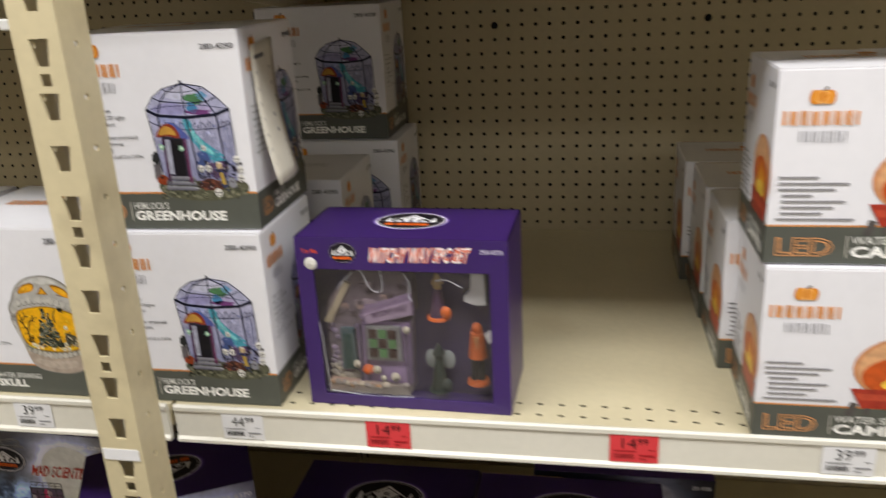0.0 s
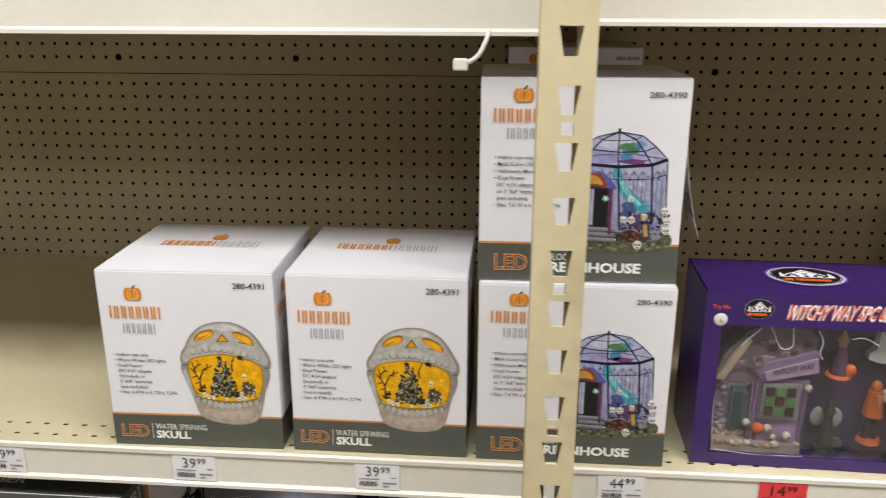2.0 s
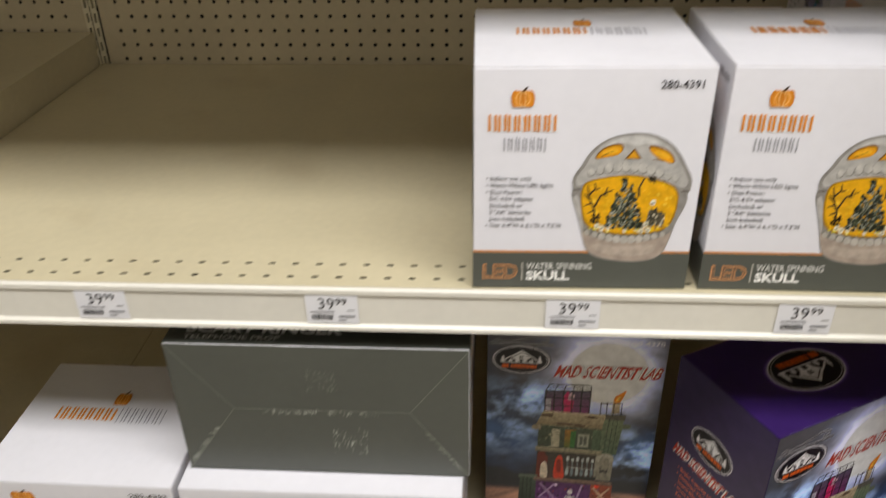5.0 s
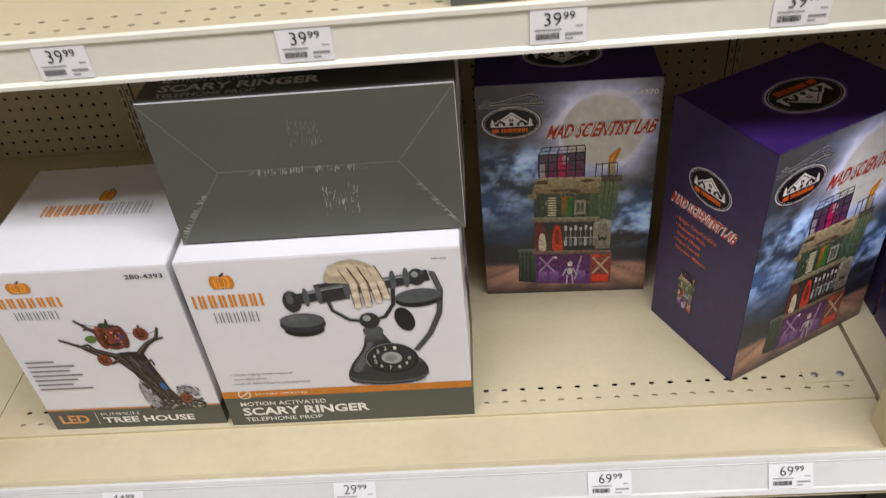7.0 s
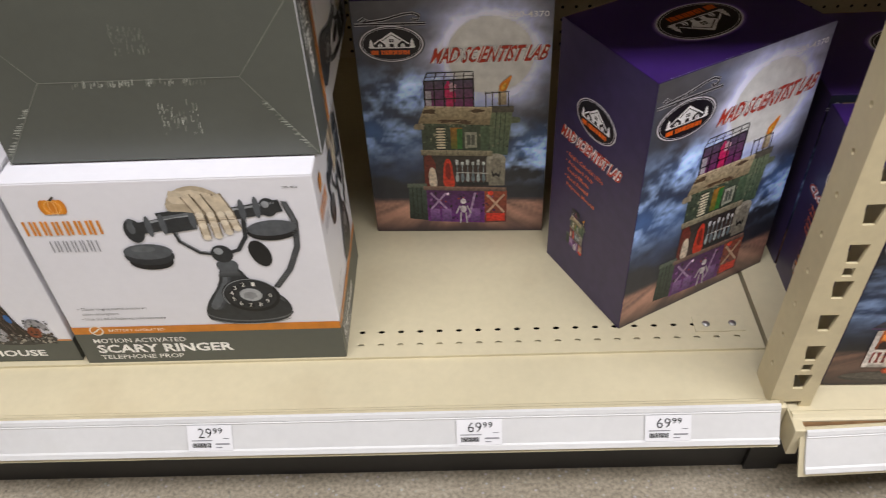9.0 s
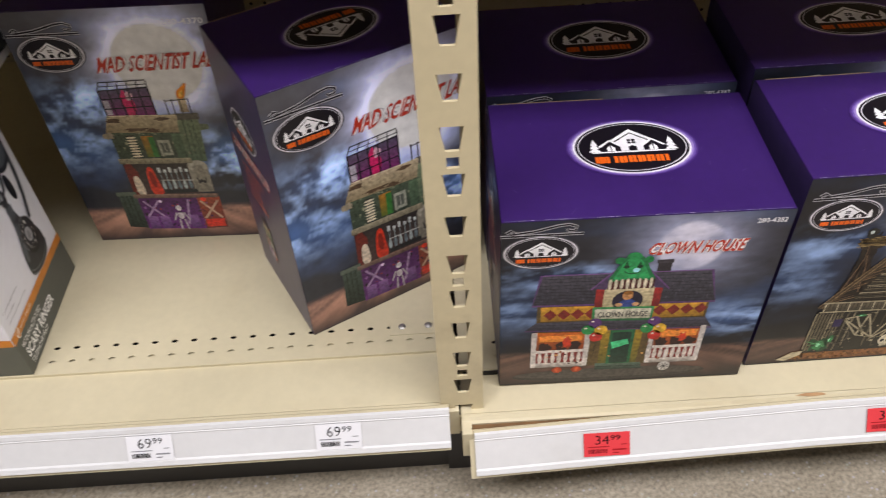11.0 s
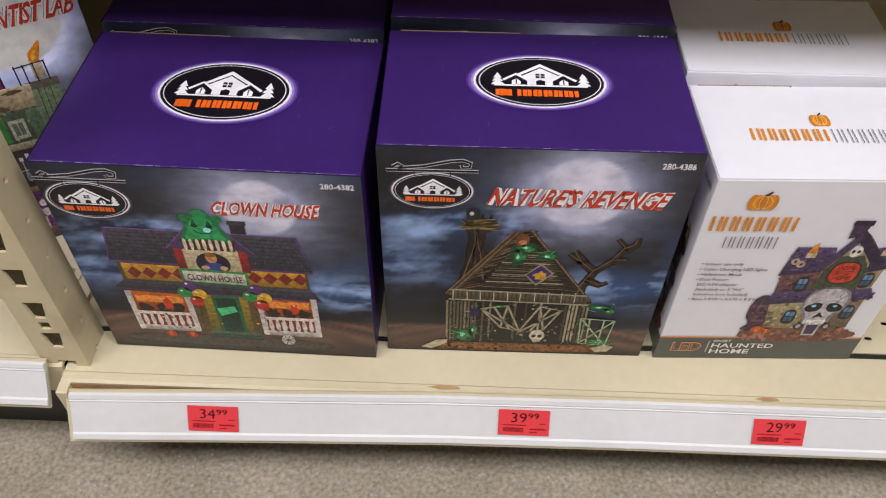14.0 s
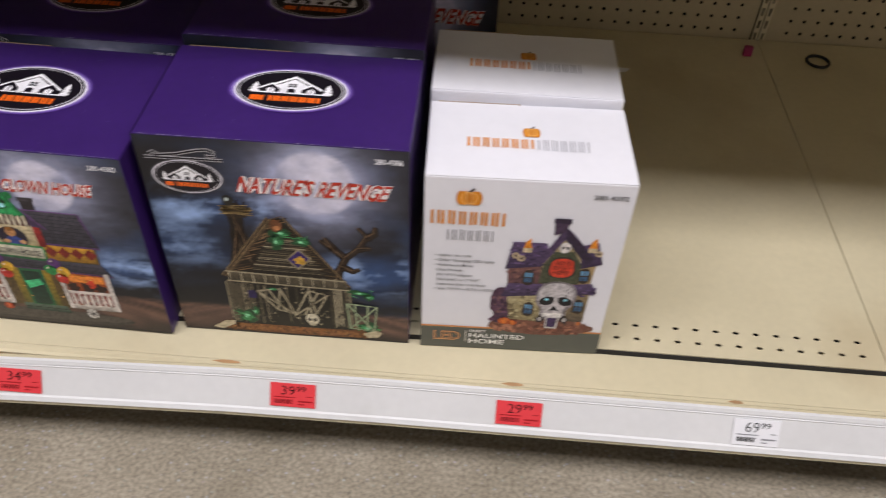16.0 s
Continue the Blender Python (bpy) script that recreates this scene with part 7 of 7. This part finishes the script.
def barn_box():
    return purple_box(0.278, 0.171, 0.298, "NATURE'S REVENGE", (0.36, 0.148, 0.925, 0.225), "280-4386", (0.65, 0.168, 0.158, 0.065), picture_barn, (0.0, 0.0, 1.0, 1.0),
                      (0.172, 0.170, 0.125, 0.070), 3, "purple gift box printed with a ruined barn under a moon", 0.0, SIDE, 0.83)


def lab_box():
    return purple_box(0.243, 0.167, 0.3665, "MAD SCIENTIST LAB", (0.395, 0.172, 0.985, 0.232), "280-4370", (0.69, 0.205, 0.235, 0.070), picture_lab, (0.0, 0.0, 1.0, 1.0),
                      (0.190, 0.155, 0.155, 0.063), 5, "tall purple gift box printed with a laboratory tower and moon", 0.008, SIDE, 0.83)


def stand(proto, poses):
    """Puts the box at the first pose and copies of it at the others."""
    proto.matrix_world = poses[0]
    return [proto] + [copy_thing(proto, m) for m in poses[1:]]


MZ, BZ, RZ = MID_Z + 0.0005, 0.1555, 0.1475
stand(skull_box(), [pose(-0.7922, 0.9437, MZ, 0, 0, 1.1), pose(-0.5687, 0.9485, MZ, 0, 0, -0.2)])
gh = stand(greenhouse_box(), [pose(-0.3465, 0.9470, MZ), pose(-0.3480, 0.9560, MZ + 0.2255, 0, 0, 0.9), pose(-0.3230, 1.1860, MZ, 0, 0, 0.5), pose(-0.3020, 1.4510, MZ, 0, 0, 0.3)])
t = copy_thing(gh[0], pose(-0.3210, 1.466, MZ + 0.2255, 0, 0, 0.2))
tagged(t, "white gift box with dark green side, stacked against the pegboard")
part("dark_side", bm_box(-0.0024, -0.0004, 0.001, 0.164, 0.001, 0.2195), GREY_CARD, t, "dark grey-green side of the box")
stand(campfire_box(), [pose(0.421, 0.938, MZ, 0, 0, -0.5), pose(0.4185, 0.946, MZ + 0.1985), pose(0.406, 1.093, MZ, 0, 0, 0.5), pose(0.401, 1.247, MZ), pose(0.389, 1.400, MZ, 0, 0, -0.4)])
stand(home_box(), [pose(0.3735, 0.8625, RZ + 0.0005, 0, 0, 2.0), pose(0.368, 1.0040, 0.157, 0, 0, 0.8)])
ph = stand(phone_box(), [pose(-1.1364, 0.910, BZ)])
t = copy_thing(ph[0], pose(-1.1285, 0.941, 0.6395, -90))
tagged(t, "white gift box with dark grey underside, lying on another box")
stand(tree_box(), [pose(-1.390, 0.917, BZ, 0, 0, -0.5)])
stand(clown_box(), [pose(-0.2210, 0.8535, RZ + 0.0025, 0, 0, -1.0), pose(-0.2185, 1.056, 0.157)])
stand(barn_box(), [pose(0.0800, 0.862, RZ + 0.0005, 0, 0, 0.5), pose(0.079, 1.040, 0.157), pose(0.161, 1.225, 0.157)])
stand(lab_box(), [pose(-0.7770, 1.149, BZ, 0, 0, -2.0), pose(-0.4515, 0.9454, BZ, 0, 0, 28.2)])


# ---- windowed figure set ----
def clear_film():
    m = bpy.data.materials.new("clear_plastic_film")
    m.use_nodes = True
    n, l = m.node_tree.nodes, m.node_tree.links
    n.remove(n["Principled BSDF"])
    tr, gl, fr, mx = n.new("ShaderNodeBsdfTransparent"), n.new("ShaderNodeBsdfGlossy"), n.new("ShaderNodeFresnel"), n.new("ShaderNodeMixShader")
    tc, no, bp = n.new("ShaderNodeTexCoord"), n.new("ShaderNodeTexNoise"), n.new("ShaderNodeBump")
    no.inputs["Scale"].default_value, no.inputs["Detail"].default_value = 14, 3
    bp.inputs["Strength"].default_value, bp.inputs["Distance"].default_value = 0.8, 0.006
    l.new(tc.outputs["Object"], no.inputs["Vector"])
    l.new(no.outputs["Fac"], bp.inputs["Height"])
    l.new(bp.outputs[0], gl.inputs["Normal"])
    l.new(bp.outputs[0], fr.inputs["Normal"])
    tr.inputs[0].default_value = (0.93, 0.93, 0.95, 1)
    gl.inputs["Roughness"].default_value = 0.10
    fr.inputs["IOR"].default_value = 1.55
    l.new(fr.outputs[0], mx.inputs[0])
    l.new(tr.outputs[0], mx.inputs[1])
    l.new(gl.outputs[0], mx.inputs[2])
    l.new(mx.outputs[0], n["Material Output"].inputs[0])
    return m


FILM = clear_film()
RESIN = ink_material("painted_resin", 0.5, 0.0)


class Solid:
    """Painted solids gathered into one mesh; y runs away from the viewer."""

    def __init__(self):
        self.bm, self.cols = bmesh.new(), []

    def paint(self, verts, c):
        self.cols += [lin(c)] * len(verts)

    def slab(self, pts, y0, y1, c):
        a = [self.bm.verts.new((x, y0, z)) for x, z in pts]
        b = [self.bm.verts.new((x, y1, z)) for x, z in pts]
        n = len(pts)
        self.bm.faces.new(a)
        self.bm.faces.new(list(reversed(b)))
        for i in range(n):
            self.bm.faces.new((a[i], b[i], b[(i + 1) % n], a[(i + 1) % n]))
        self.paint(a + b, c)

    def ball(self, x, y, z, rx, ry, rz, c, seg=12):
        r = bmesh.ops.create_uvsphere(self.bm, u_segments=seg, v_segments=seg // 2 + 2, radius=1,
                                      matrix=Matrix.Translation((x, y, z)) @ Matrix.Diagonal((rx, ry, rz, 1)))
        self.paint(r["verts"], c)

    def cone(self, x, y, z0, z1, r0, r1, c, seg=12):
        r = bmesh.ops.create_cone(self.bm, cap_ends=True, segments=seg, radius1=r0, radius2=r1, depth=z1 - z0, matrix=pose(x, y, (z0 + z1) / 2))
        self.paint(r["verts"], c)

    def make(self, name, parent, label=""):
        bmesh.ops.recalc_face_normals(self.bm, faces=self.bm.faces)
        me = bpy.data.meshes.new(name)
        self.bm.to_mesh(me)
        self.bm.free()
        at = me.color_attributes.new("ink", "FLOAT_COLOR", "POINT")
        at.data.foreach_set("color", [k for c in self.cols for k in (*c, 1.0)])
        me.materials.append(RESIN)
        ob = new(name, me)
        ob.parent = parent
        if label:
            ob["label"] = label
        return ob


def tube(name, pts, r, mat, parent=None, label=""):
    cu = bpy.data.curves.new(name, "CURVE")
    cu.dimensions, cu.bevel_depth, cu.bevel_resolution = "3D", r, 3
    sp = cu.splines.new("BEZIER")
    sp.bezier_points.add(len(pts) - 1)
    for b, q in zip(sp.bezier_points, pts):
        b.co, b.handle_left_type, b.handle_right_type = q, "AUTO", "AUTO"
    ob = bpy.data.objects.new(name, cu)
    me = bpy.data.meshes.new_from_object(ob)
    bpy.data.objects.remove(ob)
    bpy.data.curves.remove(cu)
    me.name = name
    me.materials.append(mat)
    o = new(name, me)
    if parent:
        o.parent = parent
    if label:
        o["label"] = label
    return o


def window_box():
    w, d, h = 0.2484, 0.1196, 0.2168
    t = thing("figure_set_box", pose(-0.0922, 0.962, MZ, 0, 0, -1.8), "purple window box holding a small witch cottage and figures", "box", "purple boxes")
    bm = bm_box(0, w, d - 0.002, d, 0, h)
    for b in ((0, 0.0015, 0, d, 0, h), (w - 0.0015, w, 0, d, 0, h), (0, w, 0, d, 0, 0.0015), (0, w, 0, d, h - 0.0015, h)):
        bm_box(*b, bm=bm)
    part("body", bm, PURPLE_CARD, t)
    u0, u1, z0, z1 = 0.080 * w, 0.915 * w, 0.065 * h, 0.820 * h
    bm = bm_box(0, u0, -0.001, 0.0005, 0, h)
    for b in ((u1, w, -0.001, 0.0005, 0, h), (u0, u1, -0.001, 0.0005, 0, z0), (u0, u1, -0.001, 0.0005, z1, h)):
        bm_box(*b, bm=bm)
    part("front_frame", bm, PURPLE_CARD, t, "purple card frame round the window")
    tray = material("dusky_purple_tray", (0.060, 0.045, 0.105), 0.35, vary=0.15, scale=12)
    part("tray", bm_box(0.002, w - 0.002, 0.040, 0.042, 0.002, h - 0.003), tray, t, "dusky purple inner tray")
    film = part("window", bm_box(u0 - 0.002, u1 + 0.002, 0.0008, 0.0011, z0 - 0.002, z1 + 0.002), FILM, t, "clear creased plastic window")
    film.visible_shadow = False
    p = Print(w, h, 11)
    p.house_badge(0.232, 0.085, 0.066, 0.058, True)
    p.make("brand_mark", t, front_of(w, d, h))
    p = Print(w, h, 11)
    for bold, col, ly in ((0.085, "e8a890", 2.0), (0.055, "d8582c", 2.3), (0.0, "f3efef", 2.6)):
        p.text("WITCHY WAY 5PC SET", 0.355, 0.052, 0.825, 0.138, col, ly, bold, 0.045, 0.012, 0.010)
    p.make("title", t, front_of(w, d, h))
    p = Print(w, h, 11)
    p.text("280-4376", 0.875, 0.050, 0.978, 0.076, "cfc8dc", 2, 0.01)
    p.make("item_number", t, front_of(w, d, h))
    p = Print(w, h, 11)
    p.text("Try Me", 0.030, 0.068, 0.108, 0.098, "d8502c", 2, 0.02)
    p.make("button_words", t, front_of(w, d, h))
    s = Solid()
    s.ball(0.070 * w, -0.001, h * 0.850, 0.0076, 0.002, 0.0076, "d6d3cc", 16)
    s.ball(0.076 * w, -0.003, h * 0.850, 0.0022, 0.001, 0.0022, "1c1a1e", 8)
    s.make("try_button", t, "round white push button")
    p = Print(w, d, 11)
    p.house_badge(0.50, 0.47, 0.165, 0.25)
    p.make("lid_badge", t, top_of(w, d, h), "black oval badge with a white house")
    # cottage
    X, Z = (lambda u: u * w), (lambda v: (1 - v) * h)
    poly = lambda s, pts, y0, y1, c: s.slab([(X(u), Z(v)) for u, v in pts], y0, y1, c)
    r = random.Random(21)
    s = Solid()
    poly(s, [(0.10, 0.90), (0.50, 0.90), (0.515, 0.50), (0.10, 0.50)], 0.016, 0.039, "7d7078")
    poly(s, [(0.27, 0.885), (0.505, 0.885), (0.515, 0.50), (0.28, 0.50)], 0.011, 0.022, "8d7896")
    poly(s, [(0.09, 0.50), (0.12, 0.38), (0.22, 0.24), (0.31, 0.185), (0.47, 0.19), (0.53, 0.27), (0.53, 0.46), (0.30, 0.54), (0.12, 0.53)], 0.015, 0.039, "6c6065")
    poly(s, [(0.09, 0.51), (0.21, 0.27), (0.235, 0.285), (0.125, 0.52)], 0.010, 0.020, "a5977e")
    poly(s, [(0.27, 0.465), (0.30, 0.41), (0.53, 0.33), (0.54, 0.43), (0.31, 0.52)], 0.008, 0.016, "7d6a80")
    poly(s, [(0.30, 0.455), (0.53, 0.36), (0.54, 0.44), (0.315, 0.505)], 0.005, 0.010, "9a8698")
    for i in range(44):
        u, v = 0.12 + 0.38 * r.random(), 0.24 + 0.24 * r.random()
        if v < 0.52 - 1.1 * (u - 0.06) and u < 0.3:
            continue
        poly(s, [(u, v + 0.032), (u + 0.032, v + 0.026), (u + 0.030, v), (u - 0.002, v + 0.004)], 0.0125, 0.0155, r.choice(["5d5054", "7a6c70", "8a7a80", "4c4044", "68606c", "947c74"]))
    # door and window with coloured panes
    poly(s, [(0.165, 0.80), (0.24, 0.80), (0.235, 0.55), (0.17, 0.55)], 0.010, 0.018, "4c5a5c")
    poly(s, [(0.18, 0.79), (0.225, 0.79), (0.22, 0.58), (0.185, 0.58)], 0.008, 0.012, "26403c")
    poly(s, [(0.300, 0.725), (0.475, 0.725), (0.472, 0.520), (0.305, 0.520)], 0.006, 0.012, "7c7a78")
    for i in range(3):
        for j in range(3):
            a, b = 0.318 + 0.048 * i, 0.538 + 0.058 * j
            poly(s, [(a, b + 0.048), (a + 0.038, b + 0.048), (a + 0.038, b), (a, b)], 0.004, 0.007, "557a4c" if (i + j) % 2 else "3a2622")
    for u in (0.255, 0.288, 0.490):
        poly(s, [(u, 0.885), (u + 0.014, 0.885), (u + 0.014, 0.52), (u, 0.52)], 0.0085, 0.012, "64566a")
    for i in range(34):
        u, v = (0.105 + 0.15 * r.random(), 0.52 + 0.30 * r.random()) if i % 2 else (0.10 + 0.14 * r.random(), 0.78 + 0.09 * r.random())
        s.ball(X(u), 0.0155, Z(v), 0.0045, 0.003, 0.0038, r.choice(["6d6070", "857688", "5a4e5e"]) if v < 0.78 else r.choice(["a39a8c", "8d867c", "b4a890"]), 8)
    poly(s, [(0.095, 0.93), (0.505, 0.93), (0.50, 0.875), (0.10, 0.86)], 0.004, 0.039, "a88870")
    for i in range(20):
        s.ball(X(0.11 + 0.38 * r.random()), 0.006, Z(0.87 + 0.02 * r.random()), 0.0048, 0.004, 0.0034, r.choice(["9d9488", "b5a892", "a5805c", "857c74"]), 8)
    s.make("cottage", t, "small mauve resin cottage with a crooked roof")
    s = Solid()
    s.ball(X(0.30), 0.006, Z(0.785), 0.0072, 0.006, 0.0066, "b4562a", 12)
    s.make("pumpkin", t, "tiny orange pumpkin before the cottage")
    for u, v, k in ((0.245, 0.755, 0.9), (0.345, 0.785, 1.0), (0.435, 0.825, 1.1), (0.505, 0.535, 0.9), (0.375, 0.835, 0.7)):
        s = Solid()
        s.ball(X(u), 0.006, Z(v), 0.0050 * k, 0.0045 * k, 0.0054 * k, "b0a894", 12)
        for du in (-0.0022, 0.0022):
            s.ball(X(u) + du * k, 0.006 - 0.0041 * k, Z(v), 0.0013 * k, 0.0010, 0.0015 * k, "2a241e", 6)
        s.make("bone_head", t, "tiny bone-white head ornament")
    p = Print(w, h, 11)
    p.text("WITCHY WAY", 0.335, 0.435, 0.515, 0.470, "4b3550", 1, 0.02, 0, 0.055)
    p.make("cottage_sign", t, lambda x, y, o: (x, 0.0050 - o, y))
    # moulded rims as pale opaque tubes, coloured as the bright highlights on the plastic
    RIM_GLINT = material("pale_plastic_glint", (0.75, 0.75, 0.80), 0.15, vary=0.02, coat=0.4)
    for pts in (((0.18, 0.30), (0.26, 0.20)), ((0.30, 0.19), (0.385, 0.31), (0.40, 0.18)), ((0.51, 0.20), (0.535, 0.26), (0.53, 0.33), (0.545, 0.36)), ((0.075, 0.50), (0.085, 0.62), (0.09, 0.75), (0.10, 0.90)),
                ((0.66, 0.24), (0.70, 0.23), (0.78, 0.27)), ((0.11, 0.925), (0.30, 0.945), (0.52, 0.94))):
        tube("blister_rim_glint", [(X(u), 0.0042, Z(v)) for u, v in pts], 0.0005, RIM_GLINT, t)
    # standing figures, plain shapes
    for u, v0, v1, cols in ((0.650, 0.485, 0.225, ("4a3448", "a88a5c", "c8622a")), (0.832, 0.865, 0.505, ("2a2a2c", "b0582c", "b0582c")), (0.640, 0.925, 0.64, ("26302a", "202824", "2a3430"))):
        s = Solid()
        x, za, zb = X(u), Z(v0), Z(v1)
        k = zb - za
        if u > 0.8:
            for dx in (-0.0042, 0.0042):
                s.cone(x + dx, 0.022, za + k * 0.06, za + k * 0.50, 0.0046, 0.0038, cols[0])
            s.cone(x, 0.022, za + k * 0.44, za + k * 0.84, 0.0115, 0.0080, cols[1])
            s.ball(x, 0.022, za + k * 0.90, 0.0062, 0.0055, 0.0080, cols[2], 12)
            s.slab([(x - 0.003, za + k * 0.82), (x + 0.001, za + k * 0.62), (x + 0.004, za + k * 0.82)], 0.010, 0.013, "2c2420")
        else:
            s.cone(x, 0.022, za + k * 0.06, za + k * 0.66, 0.0110, 0.0045, cols[0])
            s.ball(x, 0.022, za + k * 0.72, 0.0050, 0.0045, 0.0065, cols[1], 10)
            s.cone(x, 0.022, za + k * 0.78, zb, 0.0075, 0.0012, cols[1])
            s.ball(x + 0.010, 0.016, za + k * 0.16, 0.0070, 0.0050, 0.0085, cols[2], 10)
        s.cone(x, 0.022, za, za + k * 0.06, 0.0140, 0.0125, "a8744a")
        s.make("figure", t, "small painted resin figure")
        if u < 0.8 and v0 > 0.6:
            for dx in (-0.010, 0.010):
                s = Solid()
                s.ball(x + dx, 0.030, za + k * 0.60, 0.0085, 0.002, 0.0125, "8f9490", 14)
                s.make("wing", t, "pale grey wing behind the figure")
    s = Solid()
    poly(s, [(0.775, 0.385), (0.775, 0.355), (0.805, 0.325), (0.812, 0.215), (0.872, 0.225), (0.880, 0.40), (0.83, 0.405)], 0.022, 0.034, "e0ddd8")
    s.make("white_blank", t, "white unpainted boot-shaped blank")
    s = Solid()
    poly(s, [(0.865, 0.585), (0.905, 0.555), (0.918, 0.600), (0.885, 0.635)], 0.024, 0.030, "dcd8d4")
    s.make("white_scrap", t, "white card corner beside a figure")
    return t


window_box()


# ---- price tags ----
def price_tag(x, y, z, lean, whole, cents, red, seed, h=0.035):
    w = 0.054
    colour = "red" if red else "white"
    t = thing("price_tag", pose(x - w / 2, y, z, lean), "%s paper price tag in the shelf's price channel" % colour, "price tag", colour + " price tags")
    card = part("paper", bm_box(0, w, -0.0006, 0, 0, h), RED_PAPER if red else PAPER, t)
    p = Print(w, h, seed)
    ink = "3a1016" if red else "232326"
    p.text(whole, 0.25, 0.10, 0.55, 0.48, ink, 1, -0.008)
    p.text(cents, 0.58, 0.10, 0.79, 0.32, ink, 1, 0.0)
    soft = "a01820" if red else "8c8c90"
    p.rect(0.08, 0.565, 0.55, 0.60, soft, 1)
    p.rect(0.80, 0.50, 0.93, 0.53, soft, 1)
    r = random.Random(seed)
    u = 0.10
    while u < 0.50:
        b = r.uniform(0.006, 0.018)
        p.rect(u, 0.68, u + b, 0.86, "8c1a22" if red else ink, 1)
        u += b + r.uniform(0.006, 0.014)
    p.rect(0.62, 0.70, 0.93, 0.76, soft, 1)
    p.rect(0.62, 0.84, 0.76, 0.88, soft, 1)
    p.make("printing", card, lambda a, b, o: (a, -0.0006 - o, b))
    return t


for i, (x, a, red) in enumerate(((-1.178, "39", 0), (-0.936, "39", 0), (-0.692, "39", 0), (-0.465, "39", 0), (-0.175, "44", 0), (0.010, "14", 1), (0.296, "14", 1), (0.522, "39", 0))):
    price_tag(x, LIP_Y - 0.0024, MID_Z - 0.040, 0, a, "99", red, i)


def base_tag(x, mid, drop, whole, red, seed):
    """A tag lying in a leaning base channel."""
    h = 0.0295 if red else 0.0325
    sy, sz = math.sin(LEAN), math.cos(LEAN)
    price_tag(x, mid[0] - h / 2 * sy - 0.0024 * sz - 0.007 * drop, mid[1] - h / 2 * sz + 0.0024 * sy - 0.0145 * drop, -32, whole, "99", red, seed, h)


for i, (x, a, red) in enumerate(((-1.262, "44", 0), (-0.959, "29", 0), (-0.637, "69", 0), (-0.415, "69", 0))):
    base_tag(x, CHAN_L, 0.0, a, red, 20 + i)
for i, (x, a, red) in enumerate(((-0.102, "34", 1), (0.229, "39", 1), (0.497, "29", 1), (0.774, "69", 0))):
    base_tag(x, CHAN_R, sag(x + 0.268), a, red, 30 + i)


# ---- small loose things ----
def hanging_paper():
    n, m = 12, 4
    v, f = [], []
    for i in range(n + 1):
        k = i / n
        for j in range(m + 1):
            q = j / m
            v.append((-0.1268 + 0.021 * k ** 2.2 + 0.004 * math.sin(q * 3) * k, 0.985 + 0.062 * q - 0.012 * k, 1.148 - 0.156 * k + 0.004 * q))
    f = [(i * (m + 1) + j, i * (m + 1) + j + 1, (i + 1) * (m + 1) + j + 1, (i + 1) * (m + 1) + j) for i in range(n) for j in range(m)]
    t = thing("loose_label", pose(0, 0, 0), "loose white paper label peeling off the side of a box", "label")
    ob = mesh_ob("sheet", v, f, LABEL_PAPER, t, smooth=True)
    ob.modifiers.new("thick", "SOLIDIFY").thickness = 0.0004
    p = Print(1, 1, 14)
    rr = random.Random(14)
    for i in range(8):
        p.rect(0.12, 0.08 + 0.11 * i, rr.uniform(0.5, 0.9), 0.11 + 0.11 * i, "58565c", 1)
    def on(x, y, o):
        k = 1 - y
        return (-0.1268 + 0.021 * k ** 2.2 + 0.004 * math.sin(x * 3) * k + 0.0005, 0.985 + 0.062 * x - 0.012 * k, 1.148 - 0.156 * k + 0.004 * x)
    p.make("writing", t, on)


hanging_paper()


CLEAR = material("frosted_plastic", (0.78, 0.78, 0.76), 0.3, vary=0.05)
ob = tube("cable_tie", [(-0.340, 0.930, 1.215), (-0.343, 0.925, 1.205), (-0.352, 0.920, 1.190), (-0.368, 0.918, 1.182)], 0.0022, CLEAR)
tagged(ob, "short frosted plastic tie hanging from the shelf lip", "cable tie")
part("tail", bm_box(-0.375, -0.360, 0.914, 0.921, 1.177, 1.189, 0.002), CLEAR, ob)
BLACKP = material("black_rubber", (0.02, 0.02, 0.022), 0.5, vary=0.1)
PINK = material("magenta_plastic", (0.35, 0.03, 0.12), 0.4, vary=0.1)
bm = bmesh.new()
n = 24
vs = []
for i in range(n):
    a = 2 * math.pi * i / n
    vs.append([bm.verts.new((1.046 + (0.020 + 0.0028 * math.cos(b)) * math.cos(a), 1.592 + (0.020 + 0.0028 * math.cos(b)) * math.sin(a), 0.1592 + 0.0028 * math.sin(b)))
               for b in (2 * math.pi * j / 8 for j in range(8))])
for i in range(n):
    for j in range(8):
        bm.faces.new((vs[i][j], vs[(i + 1) % n][j], vs[(i + 1) % n][(j + 1) % 8], vs[i][(j + 1) % 8]))
tagged(part("rubber_ring", bm, BLACKP), "small black rubber ring lying on the empty base shelf", "ring")
tagged(part("plastic_clip", bm_box(0.909, 0.925, 1.596, 1.606, 0.1565, 0.176, 0.002), PINK), "small magenta plastic clip on the base shelf", "clip")
bm = bmesh.new()
for i in range(7):
    a = i / 7 * 6.283
    bm.verts.new((0.675 + 0.016 * math.cos(a) * (1 + 0.3 * math.sin(3 * a)), 1.52 + 0.008 * math.sin(a), 0.158 + 0.002 * math.cos(2 * a)))
bm.faces.new(bm.verts)
ob = part("paper_scrap", bm, PAPER)
ob.modifiers.new("thick", "SOLIDIFY").thickness = 0.0006
tagged(ob, "small pale paper scrap on the base shelf", "scrap")
